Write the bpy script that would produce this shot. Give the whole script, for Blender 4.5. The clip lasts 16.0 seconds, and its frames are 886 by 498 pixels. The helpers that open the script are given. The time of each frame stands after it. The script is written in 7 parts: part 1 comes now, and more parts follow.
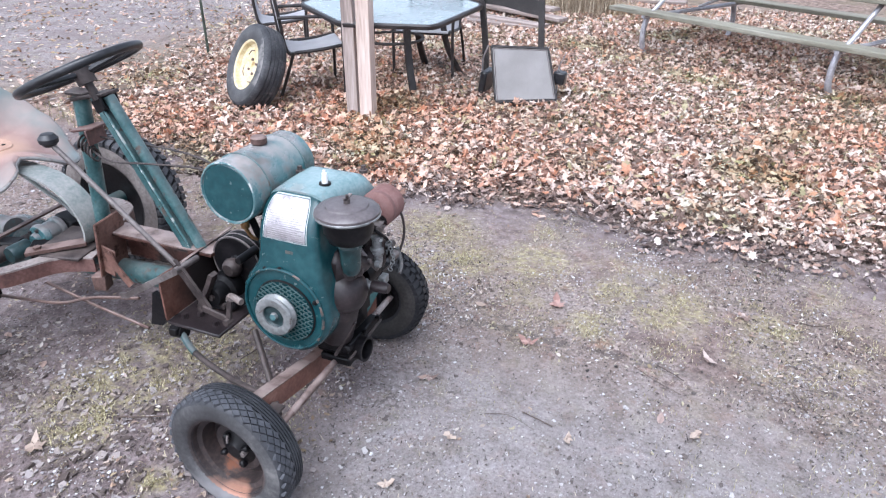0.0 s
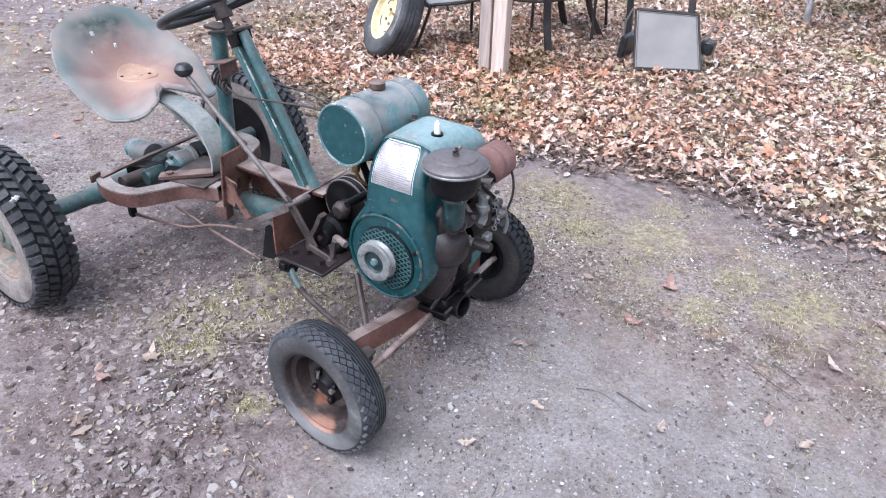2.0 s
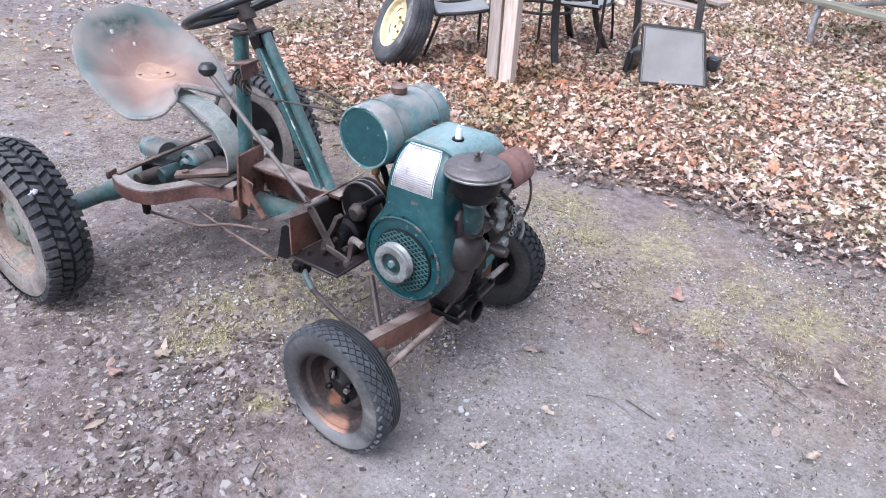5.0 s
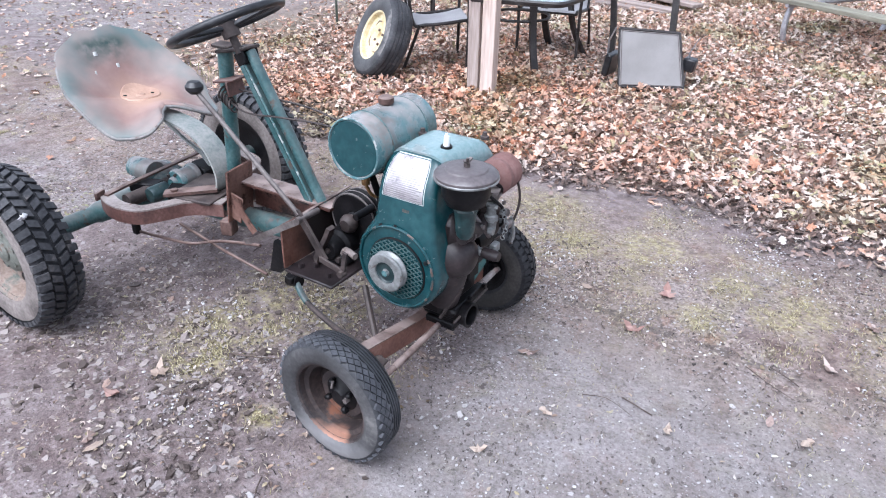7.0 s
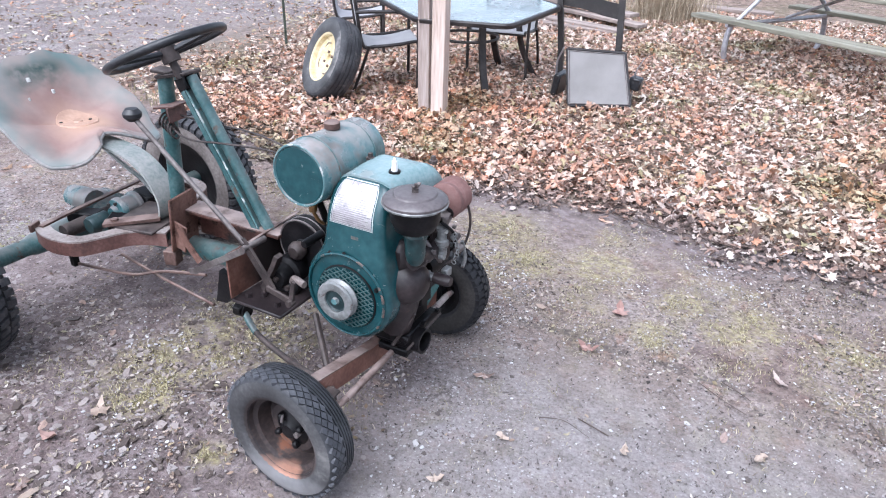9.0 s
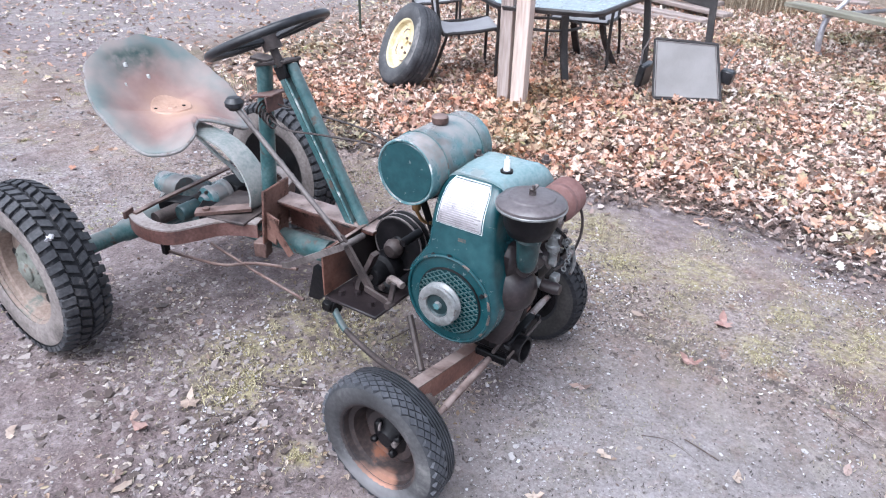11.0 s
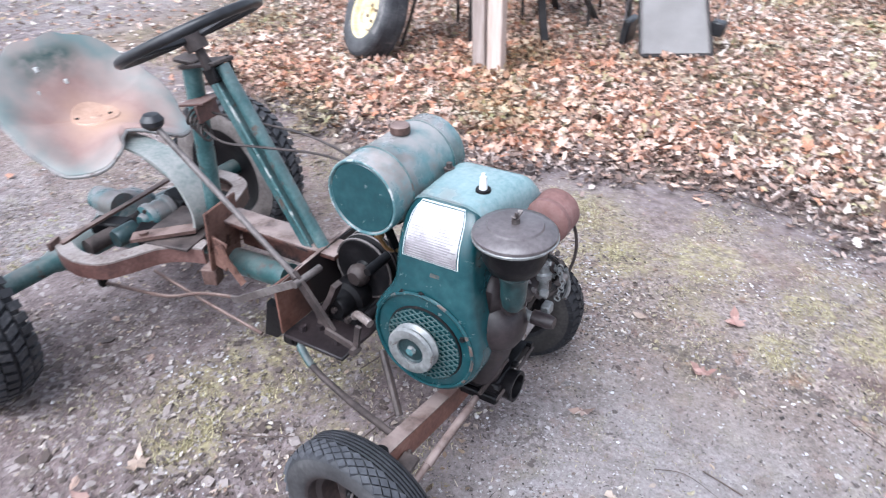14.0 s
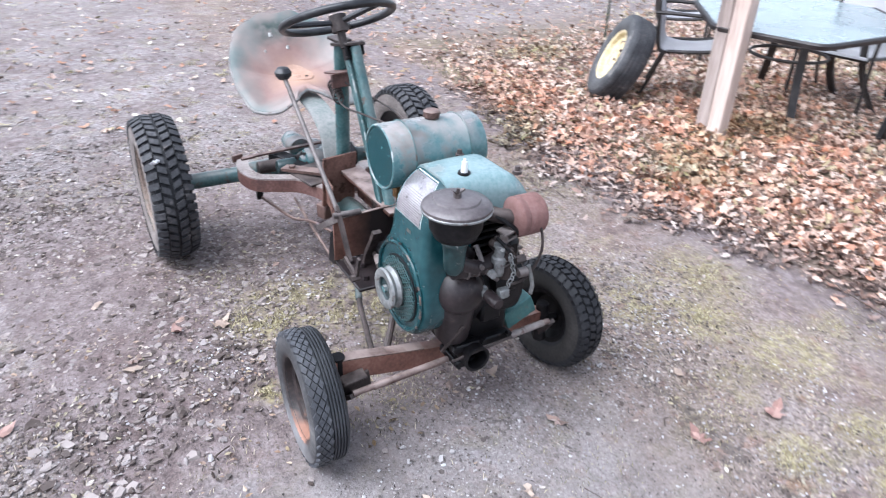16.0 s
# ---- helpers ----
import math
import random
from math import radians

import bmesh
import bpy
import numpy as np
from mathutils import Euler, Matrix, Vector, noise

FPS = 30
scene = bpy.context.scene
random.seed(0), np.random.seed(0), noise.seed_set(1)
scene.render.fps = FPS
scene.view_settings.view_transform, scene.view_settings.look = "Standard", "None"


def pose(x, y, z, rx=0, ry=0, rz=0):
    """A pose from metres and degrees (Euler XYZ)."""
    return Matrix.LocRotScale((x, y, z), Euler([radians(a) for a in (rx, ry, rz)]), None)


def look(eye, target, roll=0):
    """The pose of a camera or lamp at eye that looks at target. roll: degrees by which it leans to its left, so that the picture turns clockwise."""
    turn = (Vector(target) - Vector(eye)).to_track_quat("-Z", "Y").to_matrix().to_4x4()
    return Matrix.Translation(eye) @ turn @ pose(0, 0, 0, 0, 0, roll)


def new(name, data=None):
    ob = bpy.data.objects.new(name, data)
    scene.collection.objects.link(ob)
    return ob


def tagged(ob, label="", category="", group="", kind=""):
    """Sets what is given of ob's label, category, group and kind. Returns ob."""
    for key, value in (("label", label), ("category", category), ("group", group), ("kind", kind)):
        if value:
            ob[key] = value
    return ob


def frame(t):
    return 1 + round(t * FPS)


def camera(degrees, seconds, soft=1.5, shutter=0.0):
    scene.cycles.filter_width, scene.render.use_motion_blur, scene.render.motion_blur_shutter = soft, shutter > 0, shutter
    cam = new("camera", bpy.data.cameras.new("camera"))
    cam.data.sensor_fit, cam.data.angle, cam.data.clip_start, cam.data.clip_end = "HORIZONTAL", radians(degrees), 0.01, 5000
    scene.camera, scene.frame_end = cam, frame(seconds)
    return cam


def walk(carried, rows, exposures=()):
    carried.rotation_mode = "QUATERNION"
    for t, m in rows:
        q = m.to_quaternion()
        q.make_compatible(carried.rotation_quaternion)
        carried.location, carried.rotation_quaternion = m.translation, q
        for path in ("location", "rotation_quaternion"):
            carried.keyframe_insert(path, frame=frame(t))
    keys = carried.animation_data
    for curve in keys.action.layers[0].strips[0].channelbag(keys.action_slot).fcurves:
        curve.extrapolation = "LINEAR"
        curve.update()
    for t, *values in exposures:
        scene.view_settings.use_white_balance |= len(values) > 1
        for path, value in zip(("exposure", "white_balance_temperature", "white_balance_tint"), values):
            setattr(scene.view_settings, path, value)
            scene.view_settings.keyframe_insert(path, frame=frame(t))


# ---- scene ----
from mathutils.bvhtree import BVHTree

cam = camera(65.5, 16.0, 1.1, 0.35)
PATH = [
    (0, (1.097, -1.58, 1.611), (0.408, 0.045, 0.671), 0.3),
    (0.5, (1.098, -1.599, 1.596), (0.372, -0.02, 0.607), -0.3),
    (1, (1.118, -1.573, 1.581), (0.288, -0.057, 0.574), 1.0),
    (1.5, (1.126, -1.542, 1.579), (0.228, -0.072, 0.563), 2.0),
    (2, (1.119, -1.525, 1.575), (0.154, -0.112, 0.54), 1.0),
    (2.5, (1.123, -1.551, 1.577), (0.163, -0.113, 0.572), 1.2),
    (3, (1.112, -1.559, 1.575), (0.123, -0.158, 0.547), 0.5),
    (3.2, (1.098, -1.55, 1.576), (0.117, -0.14, 0.551), -0.2),
    (5.3, (1.081, -1.59, 1.569), (0.123, -0.149, 0.566), 3.1),
    (5.5, (1.09, -1.591, 1.573), (0.153, -0.131, 0.578), 2.5),
    (6, (1.085, -1.595, 1.575), (0.187, -0.107, 0.586), 2.4),
    (6.3, (1.082, -1.581, 1.588), (0.136, -0.148, 0.562), 1.3),
    (6.5, (1.095, -1.61, 1.577), (0.201, -0.101, 0.617), 2.6),
    (7, (1.079, -1.618, 1.571), (0.143, -0.15, 0.587), 1.0),
    (7.5, (1.074, -1.607, 1.571), (0.202, -0.1, 0.587), 2.2),
    (8, (1.063, -1.596, 1.569), (0.21, -0.05, 0.63), 2.5),
    (8.5, (1.073, -1.571, 1.576), (0.23, -0.031, 0.618), 1.4),
    (9, (1.076, -1.576, 1.576), (0.232, -0.023, 0.64), 1.5),
    (9.5, (1.071, -1.591, 1.575), (0.204, -0.071, 0.607), 0.9),
    (10, (1.02, -1.631, 1.58), (0.032, -0.161, 0.651), 0.5),
    (10.2, (0.995, -1.652, 1.577), (-0.009, -0.173, 0.68), 1.3),
    (12.3, (0.616, -1.344, 1.544), (-0.187, 0.1, 0.417), -0.1),
    (12.5, (0.564, -1.354, 1.556), (-0.18, 0.139, 0.453), -0.9),
    (13, (0.463, -1.325, 1.548), (-0.103, 0.235, 0.432), 1.3),
    (13.5, (0.51, -1.303, 1.561), (-0.09, 0.248, 0.449), -1.3),
    (14, (0.723, -1.227, 1.566), (-0.18, 0.194, 0.486), -1.7),
    (14.5, (0.933, -1.228, 1.57), (-0.174, 0.112, 0.581), -1.6),
    (14.8, (1.118, -1.285, 1.58), (-0.091, 0.039, 0.694), 0.5),
    (15, (1.225, -1.286, 1.602), (-0.038, -0.064, 0.648), -0.8),
    (15.5, (1.461, -1.168, 1.605), (0.028, -0.103, 0.704), 0.9),
    (15.8, (1.501, -1.033, 1.583), (0.037, -0.043, 0.602), 1.7),
    (16, (1.512, -0.945, 1.568), (0.011, -0.055, 0.591), 2.3),
]
walk(cam, [(t, look(eye, target, roll)) for t, eye, target, roll in PATH], [(0, 1.13, 5640, 11.0), (10.0, 1.20, 5640, 11.0), (12.5, 1.26, 5660, 10.5), (16, 1.31, 5700, 9.8)])

# ---- daylight: overcast sky with a wide soft sun ----
world = bpy.data.worlds.new("overcast_sky")
world.use_nodes = True
scene.world = world
wn, wl = world.node_tree.nodes, world.node_tree.links
sky = wn.new("ShaderNodeTexSky")
sky.sky_type, sky.sun_disc = "NISHITA", False
sky.sun_elevation, sky.sun_rotation = radians(48), radians(200)
sky.air_density, sky.dust_density = 1.0, 3.0
pale = wn.new("ShaderNodeHueSaturation")
pale.inputs["Saturation"].default_value = 0.28
wl.new(sky.outputs["Color"], pale.inputs["Color"])
wl.new(pale.outputs["Color"], wn["Background"].inputs["Color"])
wn["Background"].inputs["Strength"].default_value = 0.15
sun_data = bpy.data.lights.new("sun", "SUN")
sun_data.energy, sun_data.angle, sun_data.color = 1.5, radians(40), (1.0, 0.97, 0.93)
sun = new("sun", sun_data)
sun.matrix_world = look((2, -4, 12), (0.6, 1, 0))


# ---- material nodes ----
def mat(name, base, dark=None, light=None, rough=0.7, metal=0.0, scale=8.0, fine=90.0, bump=0.3, depth=0.004,
        spots=None, spot_amount=0.4, spot_scale=14.0, island=0.0, spec=0.5, spot_rough=0.9, rand=0.0, dust=None, dust_amount=0.7, stretch=None):
    """A surface with two scales of variation, relief, and worn spots of a second colour."""
    m = bpy.data.materials.new(name)
    m.use_nodes = True
    n, l = m.node_tree.nodes, m.node_tree.links
    b = n["Principled BSDF"]
    co = n.new("ShaderNodeTexCoord")
    big, small = n.new("ShaderNodeTexNoise"), n.new("ShaderNodeTexNoise")
    big.inputs["Scale"].default_value, big.inputs["Detail"].default_value = scale, 6
    small.inputs["Scale"].default_value, small.inputs["Detail"].default_value = fine, 4
    at = co.outputs["Object"]
    if stretch:
        # grain drawn out along the timber
        drawn = n.new("ShaderNodeMapping")
        drawn.inputs["Scale"].default_value = stretch
        l.new(at, drawn.inputs["Vector"])
        at = drawn.outputs["Vector"]
    for t in (big, small):
        l.new(at, t.inputs["Vector"])
    ramp = n.new("ShaderNodeValToRGB")
    dark = dark or [c * 0.6 for c in base]
    light = light or [min(1, c * 1.35) for c in base]
    e = ramp.color_ramp.elements
    e[0].position, e[0].color = 0.3, (*dark, 1)
    e[1].position, e[1].color = 0.72, (*light, 1)
    mid = e.new(0.5)
    mid.color = (*base, 1)
    mix = n.new("ShaderNodeMath")
    mix.operation = "MULTIPLY_ADD"
    l.new(small.outputs["Fac"], mix.inputs[0])
    mix.inputs[1].default_value = 0.45
    half = n.new("ShaderNodeMath")
    half.operation = "MULTIPLY_ADD"
    l.new(big.outputs["Fac"], half.inputs[0])
    half.inputs[1].default_value, half.inputs[2].default_value = 0.75, -0.1
    l.new(half.outputs[0], mix.inputs[2])
    fac = mix.outputs[0]
    if island or rand:
        source = n.new("ShaderNodeNewGeometry").outputs["Random Per Island"] if island else n.new("ShaderNodeObjectInfo").outputs["Random"]
        add = n.new("ShaderNodeMath")
        add.operation = "MULTIPLY_ADD"
        l.new(source, add.inputs[0])
        add.inputs[1].default_value = island or rand
        sub = n.new("ShaderNodeMath")
        sub.operation = "SUBTRACT"
        l.new(fac, add.inputs[2])
        l.new(add.outputs[0], sub.inputs[0])
        sub.inputs[1].default_value = (island or rand) / 2
        fac = sub.outputs[0]
    l.new(fac, ramp.inputs["Fac"])
    colour = ramp.outputs["Color"]
    rough_out = None
    if spots:
        sp = n.new("ShaderNodeTexNoise")
        sp.inputs["Scale"].default_value, sp.inputs["Detail"].default_value, sp.inputs["Roughness"].default_value = spot_scale, 8, 0.65
        l.new(co.outputs["Object"], sp.inputs["Vector"])
        cut = n.new("ShaderNodeMapRange")
        edge = 0.72 - 0.35 * spot_amount
        cut.inputs["From Min"].default_value, cut.inputs["From Max"].default_value = edge - 0.03, edge + 0.05
        l.new(sp.outputs["Fac"], cut.inputs["Value"])
        blend = n.new("ShaderNodeMixRGB")
        l.new(cut.outputs["Result"], blend.inputs["Fac"])
        l.new(colour, blend.inputs["Color1"])
        blend.inputs["Color2"].default_value = (*spots, 1)
        colour = blend.outputs["Color"]
        rr = n.new("ShaderNodeMapRange")
        rr.inputs["To Min"].default_value, rr.inputs["To Max"].default_value = rough, spot_rough
        l.new(cut.outputs["Result"], rr.inputs["Value"])
        rough_out = rr.outputs["Result"]
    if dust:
        # dust on what faces the sky; its paleness also paints skylight onto tops
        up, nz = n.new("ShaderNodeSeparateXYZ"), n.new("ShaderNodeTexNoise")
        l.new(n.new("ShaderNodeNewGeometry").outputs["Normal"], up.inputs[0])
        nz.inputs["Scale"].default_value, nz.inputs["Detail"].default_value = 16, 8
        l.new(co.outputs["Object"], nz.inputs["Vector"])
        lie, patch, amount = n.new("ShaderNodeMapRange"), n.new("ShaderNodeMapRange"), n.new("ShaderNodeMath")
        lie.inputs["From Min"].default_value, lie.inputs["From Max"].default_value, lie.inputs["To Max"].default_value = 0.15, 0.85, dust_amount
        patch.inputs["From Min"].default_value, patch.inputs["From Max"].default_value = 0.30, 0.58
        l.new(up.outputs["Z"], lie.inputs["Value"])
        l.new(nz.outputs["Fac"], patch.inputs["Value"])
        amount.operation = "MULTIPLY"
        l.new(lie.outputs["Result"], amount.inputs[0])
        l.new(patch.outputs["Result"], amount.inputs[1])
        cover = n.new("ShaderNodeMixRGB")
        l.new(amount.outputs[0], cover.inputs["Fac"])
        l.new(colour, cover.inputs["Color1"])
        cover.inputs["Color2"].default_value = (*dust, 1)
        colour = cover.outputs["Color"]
    l.new(colour, b.inputs["Base Color"])
    if rough_out:
        l.new(rough_out, b.inputs["Roughness"])
    else:
        rv = n.new("ShaderNodeMapRange")
        rv.inputs["To Min"].default_value, rv.inputs["To Max"].default_value = max(0.02, rough - 0.12), min(1, rough + 0.12)
        l.new(big.outputs["Fac"], rv.inputs["Value"])
        l.new(rv.outputs["Result"], b.inputs["Roughness"])
    b.inputs["Metallic"].default_value = metal
    b.inputs["Specular IOR Level"].default_value = spec
    if bump:
        bp = n.new("ShaderNodeBump")
        bp.inputs["Strength"].default_value, bp.inputs["Distance"].default_value = bump, depth
        l.new(mix.outputs[0], bp.inputs["Height"])
        l.new(bp.outputs["Normal"], b.inputs["Normal"])
    return m


TEAL = mat("teal_paint", (0.009, 0.047, 0.055), (0.005, 0.031, 0.037), (0.020, 0.070, 0.078), 0.24, scale=5, fine=40, spots=(0.15, 0.15, 0.14), spot_amount=0.16, spot_scale=34, bump=0.08, depth=0.002, spot_rough=0.6)
# the shroud's teal with sky reflection mixed into the base colour
HOOD_SKY_SHEEN = mat("teal_paint_with_sky_sheen", (0.205, 0.285, 0.295), (0.135, 0.215, 0.228), (0.285, 0.355, 0.362), 0.18, scale=5, spots=(0.20, 0.235, 0.235), spot_amount=0.4, spot_scale=6, bump=0.08, depth=0.002, spot_rough=0.35)
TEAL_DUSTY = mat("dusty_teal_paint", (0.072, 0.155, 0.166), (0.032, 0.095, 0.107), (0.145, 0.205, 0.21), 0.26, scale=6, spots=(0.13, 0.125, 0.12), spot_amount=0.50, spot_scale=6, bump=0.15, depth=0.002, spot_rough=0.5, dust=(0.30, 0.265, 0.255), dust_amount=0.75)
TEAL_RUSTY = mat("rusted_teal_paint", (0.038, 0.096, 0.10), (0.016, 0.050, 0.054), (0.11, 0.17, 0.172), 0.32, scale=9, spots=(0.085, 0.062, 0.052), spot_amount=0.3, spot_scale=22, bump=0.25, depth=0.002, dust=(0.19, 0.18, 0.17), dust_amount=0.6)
STRAP_PAINT = mat("pale_dusty_paint", (0.24, 0.245, 0.235), (0.12, 0.155, 0.15), (0.34, 0.325, 0.31), 0.55, scale=7, spots=(0.09, 0.16, 0.155), spot_amount=0.3, spot_scale=7, bump=0.15, depth=0.002)
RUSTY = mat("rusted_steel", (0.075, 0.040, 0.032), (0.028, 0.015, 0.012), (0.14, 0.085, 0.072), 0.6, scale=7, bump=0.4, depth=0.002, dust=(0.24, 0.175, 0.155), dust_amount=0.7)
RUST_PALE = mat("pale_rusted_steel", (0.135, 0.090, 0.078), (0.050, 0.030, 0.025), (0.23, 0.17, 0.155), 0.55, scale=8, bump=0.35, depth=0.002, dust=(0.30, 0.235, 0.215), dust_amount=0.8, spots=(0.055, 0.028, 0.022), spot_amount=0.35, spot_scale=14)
RUST_SHADED = mat("shaded_red_brown_rust", (0.062, 0.024, 0.018), (0.018, 0.008, 0.007), (0.125, 0.055, 0.042), 0.5, scale=7, bump=0.35, depth=0.002, spots=(0.014, 0.010, 0.010), spot_amount=0.45, spot_scale=8)
RUST_ORANGE = mat("orange_brown_rust", (0.125, 0.060, 0.045), (0.055, 0.026, 0.020), (0.20, 0.112, 0.088), 0.6, scale=9, bump=0.35, depth=0.002, spots=(0.05, 0.022, 0.016), spot_amount=0.35, spot_scale=16)
FLANGE_PALE = mat("pale_steel_and_lit_flange", (0.225, 0.190, 0.178), (0.10, 0.072, 0.062), (0.31, 0.275, 0.262), 0.45, scale=9, bump=0.25, depth=0.001, spots=(0.10, 0.055, 0.042), spot_amount=0.35, spot_scale=13)
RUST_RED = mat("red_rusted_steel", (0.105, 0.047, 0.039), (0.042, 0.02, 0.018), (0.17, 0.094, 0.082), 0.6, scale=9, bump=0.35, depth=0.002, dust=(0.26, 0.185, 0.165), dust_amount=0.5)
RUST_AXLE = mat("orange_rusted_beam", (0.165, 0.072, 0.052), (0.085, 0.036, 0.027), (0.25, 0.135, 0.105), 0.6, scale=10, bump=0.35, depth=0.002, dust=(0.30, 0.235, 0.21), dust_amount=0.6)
MUFFLER_RUST = mat("dull_rusted_can", (0.165, 0.086, 0.078), (0.115, 0.056, 0.05), (0.21, 0.125, 0.118), 0.85, scale=14, bump=0.25, depth=0.002)
GREASE = mat("greasy_black_iron", (0.0055, 0.005, 0.006), (0.0025, 0.0025, 0.003), (0.014, 0.0125, 0.0135), 0.45, scale=14, bump=0.4, depth=0.003, spots=(0.045, 0.033, 0.029), spot_amount=0.14, spot_scale=30, spec=0.2)
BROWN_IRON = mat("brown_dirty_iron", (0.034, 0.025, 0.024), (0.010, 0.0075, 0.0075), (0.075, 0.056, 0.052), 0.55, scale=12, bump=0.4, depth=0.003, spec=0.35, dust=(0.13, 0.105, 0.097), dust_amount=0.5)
CLEANER = mat("dull_grey_brown_enamel", (0.085, 0.072, 0.075), (0.040, 0.032, 0.034), (0.135, 0.118, 0.121), 0.36, scale=10, bump=0.15, depth=0.001, spots=(0.05, 0.085, 0.085), spot_amount=0.12, spot_scale=20)
STEEL = mat("worn_bare_steel", (0.20, 0.205, 0.205), (0.10, 0.10, 0.098), (0.31, 0.31, 0.31), 0.42, metal=0.3, scale=12, bump=0.2, depth=0.001, spots=(0.10, 0.07, 0.06), spot_amount=0.28, spot_scale=25)
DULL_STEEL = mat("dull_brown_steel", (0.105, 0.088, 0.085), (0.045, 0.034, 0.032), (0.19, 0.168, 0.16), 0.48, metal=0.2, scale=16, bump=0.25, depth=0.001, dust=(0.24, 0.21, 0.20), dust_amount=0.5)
RUBBER = mat("worn_black_rubber", (0.016, 0.016, 0.019), (0.008, 0.008, 0.010), (0.034, 0.033, 0.036), 0.65, scale=10, bump=0.3, depth=0.002, spots=(0.07, 0.062, 0.06), spot_amount=0.16, spot_scale=12, spec=0.35)
RUBBER_GREY = mat("dusty_grey_rubber", (0.038, 0.038, 0.043), (0.015, 0.015, 0.018), (0.085, 0.083, 0.087), 0.65, scale=9, bump=0.3, depth=0.002, spots=(0.12, 0.108, 0.105), spot_amount=0.22, spot_scale=11, spec=0.4)
SIDEWALL = mat("dusty_tan_sidewall", (0.17, 0.145, 0.135), (0.085, 0.071, 0.066), (0.28, 0.245, 0.23), 0.85, scale=9, bump=0.25, depth=0.002)
WHEEL_CENTRE = mat("grey_green_wheel_centre", (0.135, 0.142, 0.122), (0.07, 0.075, 0.062), (0.22, 0.222, 0.20), 0.6, scale=14, bump=0.2, depth=0.001, spots=(0.12, 0.07, 0.05), spot_amount=0.3, spot_scale=14)
CREAM = mat("chalky_brown_wheel_paint", (0.225, 0.168, 0.138), (0.11, 0.074, 0.058), (0.34, 0.28, 0.24), 0.65, scale=9, spots=(0.13, 0.14, 0.125), spot_amount=0.45, spot_scale=9, bump=0.2, depth=0.001)
YELLOW = mat("chipped_yellow_wheel_paint", (0.60, 0.50, 0.30), (0.44, 0.33, 0.16), (0.72, 0.66, 0.50), 0.55, scale=11, spots=(0.16, 0.12, 0.09), spot_amount=0.22, spot_scale=18, bump=0.15, depth=0.001)
BLACK = mat("black_plastic", (0.014, 0.014, 0.017), (0.008, 0.008, 0.009), (0.03, 0.03, 0.033), 0.38, scale=20, bump=0.1, depth=0.001)
BRONZE = mat("dark_bronze_tube", (0.018, 0.014, 0.014), (0.010, 0.008, 0.008), (0.04, 0.034, 0.033), 0.45, scale=12, bump=0.1, depth=0.001)
SLING = mat("grey_sling_fabric", (0.36, 0.35, 0.37), (0.29, 0.28, 0.30), (0.43, 0.42, 0.44), 0.85, scale=5, fine=400, bump=0.25, depth=0.001)
PANEL = mat("grey_weathered_panel", (0.225, 0.212, 0.208), (0.175, 0.162, 0.158), (0.275, 0.262, 0.257), 0.7, scale=4, fine=300, bump=0.15, depth=0.001)
RUBBED = mat("rubbed_rusty_paint", (0.10, 0.062, 0.05), (0.02, 0.045, 0.048), (0.165, 0.12, 0.105), 0.5, scale=40, fine=160, bump=0.2, depth=0.001)
PORCELAIN = mat("white_porcelain", (0.78, 0.78, 0.77), (0.6, 0.6, 0.58), (0.85, 0.85, 0.84), 0.2, scale=20, bump=0)
DECAL_FOIL = mat("worn_silver_foil", (0.37, 0.345, 0.36), (0.22, 0.20, 0.21), (0.52, 0.50, 0.51), 0.30, metal=0.85, scale=22, fine=160, bump=0.05, depth=0.001)
DECAL_EDGE = mat("white_print", (0.50, 0.55, 0.55), (0.3, 0.36, 0.36), (0.62, 0.66, 0.66), 0.5, scale=40, bump=0)
PRINT = mat("grey_print", (0.24, 0.22, 0.23), None, None, 0.4, scale=40, bump=0)
POST_WOOD = mat("weathered_pink_timber", (0.53, 0.42, 0.365), (0.34, 0.25, 0.21), (0.66, 0.56, 0.51), 0.85, scale=9, fine=70, bump=0.25, depth=0.003, stretch=(1, 1, 0.09))
POST_DARK = mat("weathered_brown_timber", (0.31, 0.25, 0.225), (0.13, 0.10, 0.09), (0.46, 0.39, 0.36), 0.85, scale=9, fine=70, bump=0.25, depth=0.003, stretch=(1, 1, 0.09))
PLANK = mat("mossy_grey_plank", (0.20, 0.187, 0.145), (0.11, 0.102, 0.078), (0.30, 0.287, 0.24), 0.85, scale=14, fine=90, bump=0.4, depth=0.003, stretch=(0.08, 1, 1))
OLD_BOARD = mat("old_grey_board", (0.24, 0.19, 0.17), (0.13, 0.10, 0.09), (0.38, 0.32, 0.29), 0.9, scale=14, fine=80, bump=0.4, depth=0.004, stretch=(0.08, 1, 1))
GALV = mat("galvanised_tube", (0.42, 0.41, 0.44), (0.30, 0.29, 0.31), (0.55, 0.54, 0.56), 0.45, metal=0.5, scale=20, bump=0.1, depth=0.001)
STAKE = mat("dark_green_stake", (0.05, 0.06, 0.045), None, None, 0.7, scale=20, bump=0.1)
TWIG = mat("twig_bark", (0.085, 0.062, 0.052), None, None, 0.9, scale=40, bump=0.3)
STRAW = mat("dry_straw", (0.40, 0.32, 0.23), (0.25, 0.19, 0.13), (0.52, 0.44, 0.34), 0.9, island=0.7, bump=0)
STRAW_DULL = mat("dull_straw", (0.27, 0.225, 0.165), (0.13, 0.10, 0.075), (0.44, 0.385, 0.30), 0.9, island=1.2, bump=0)
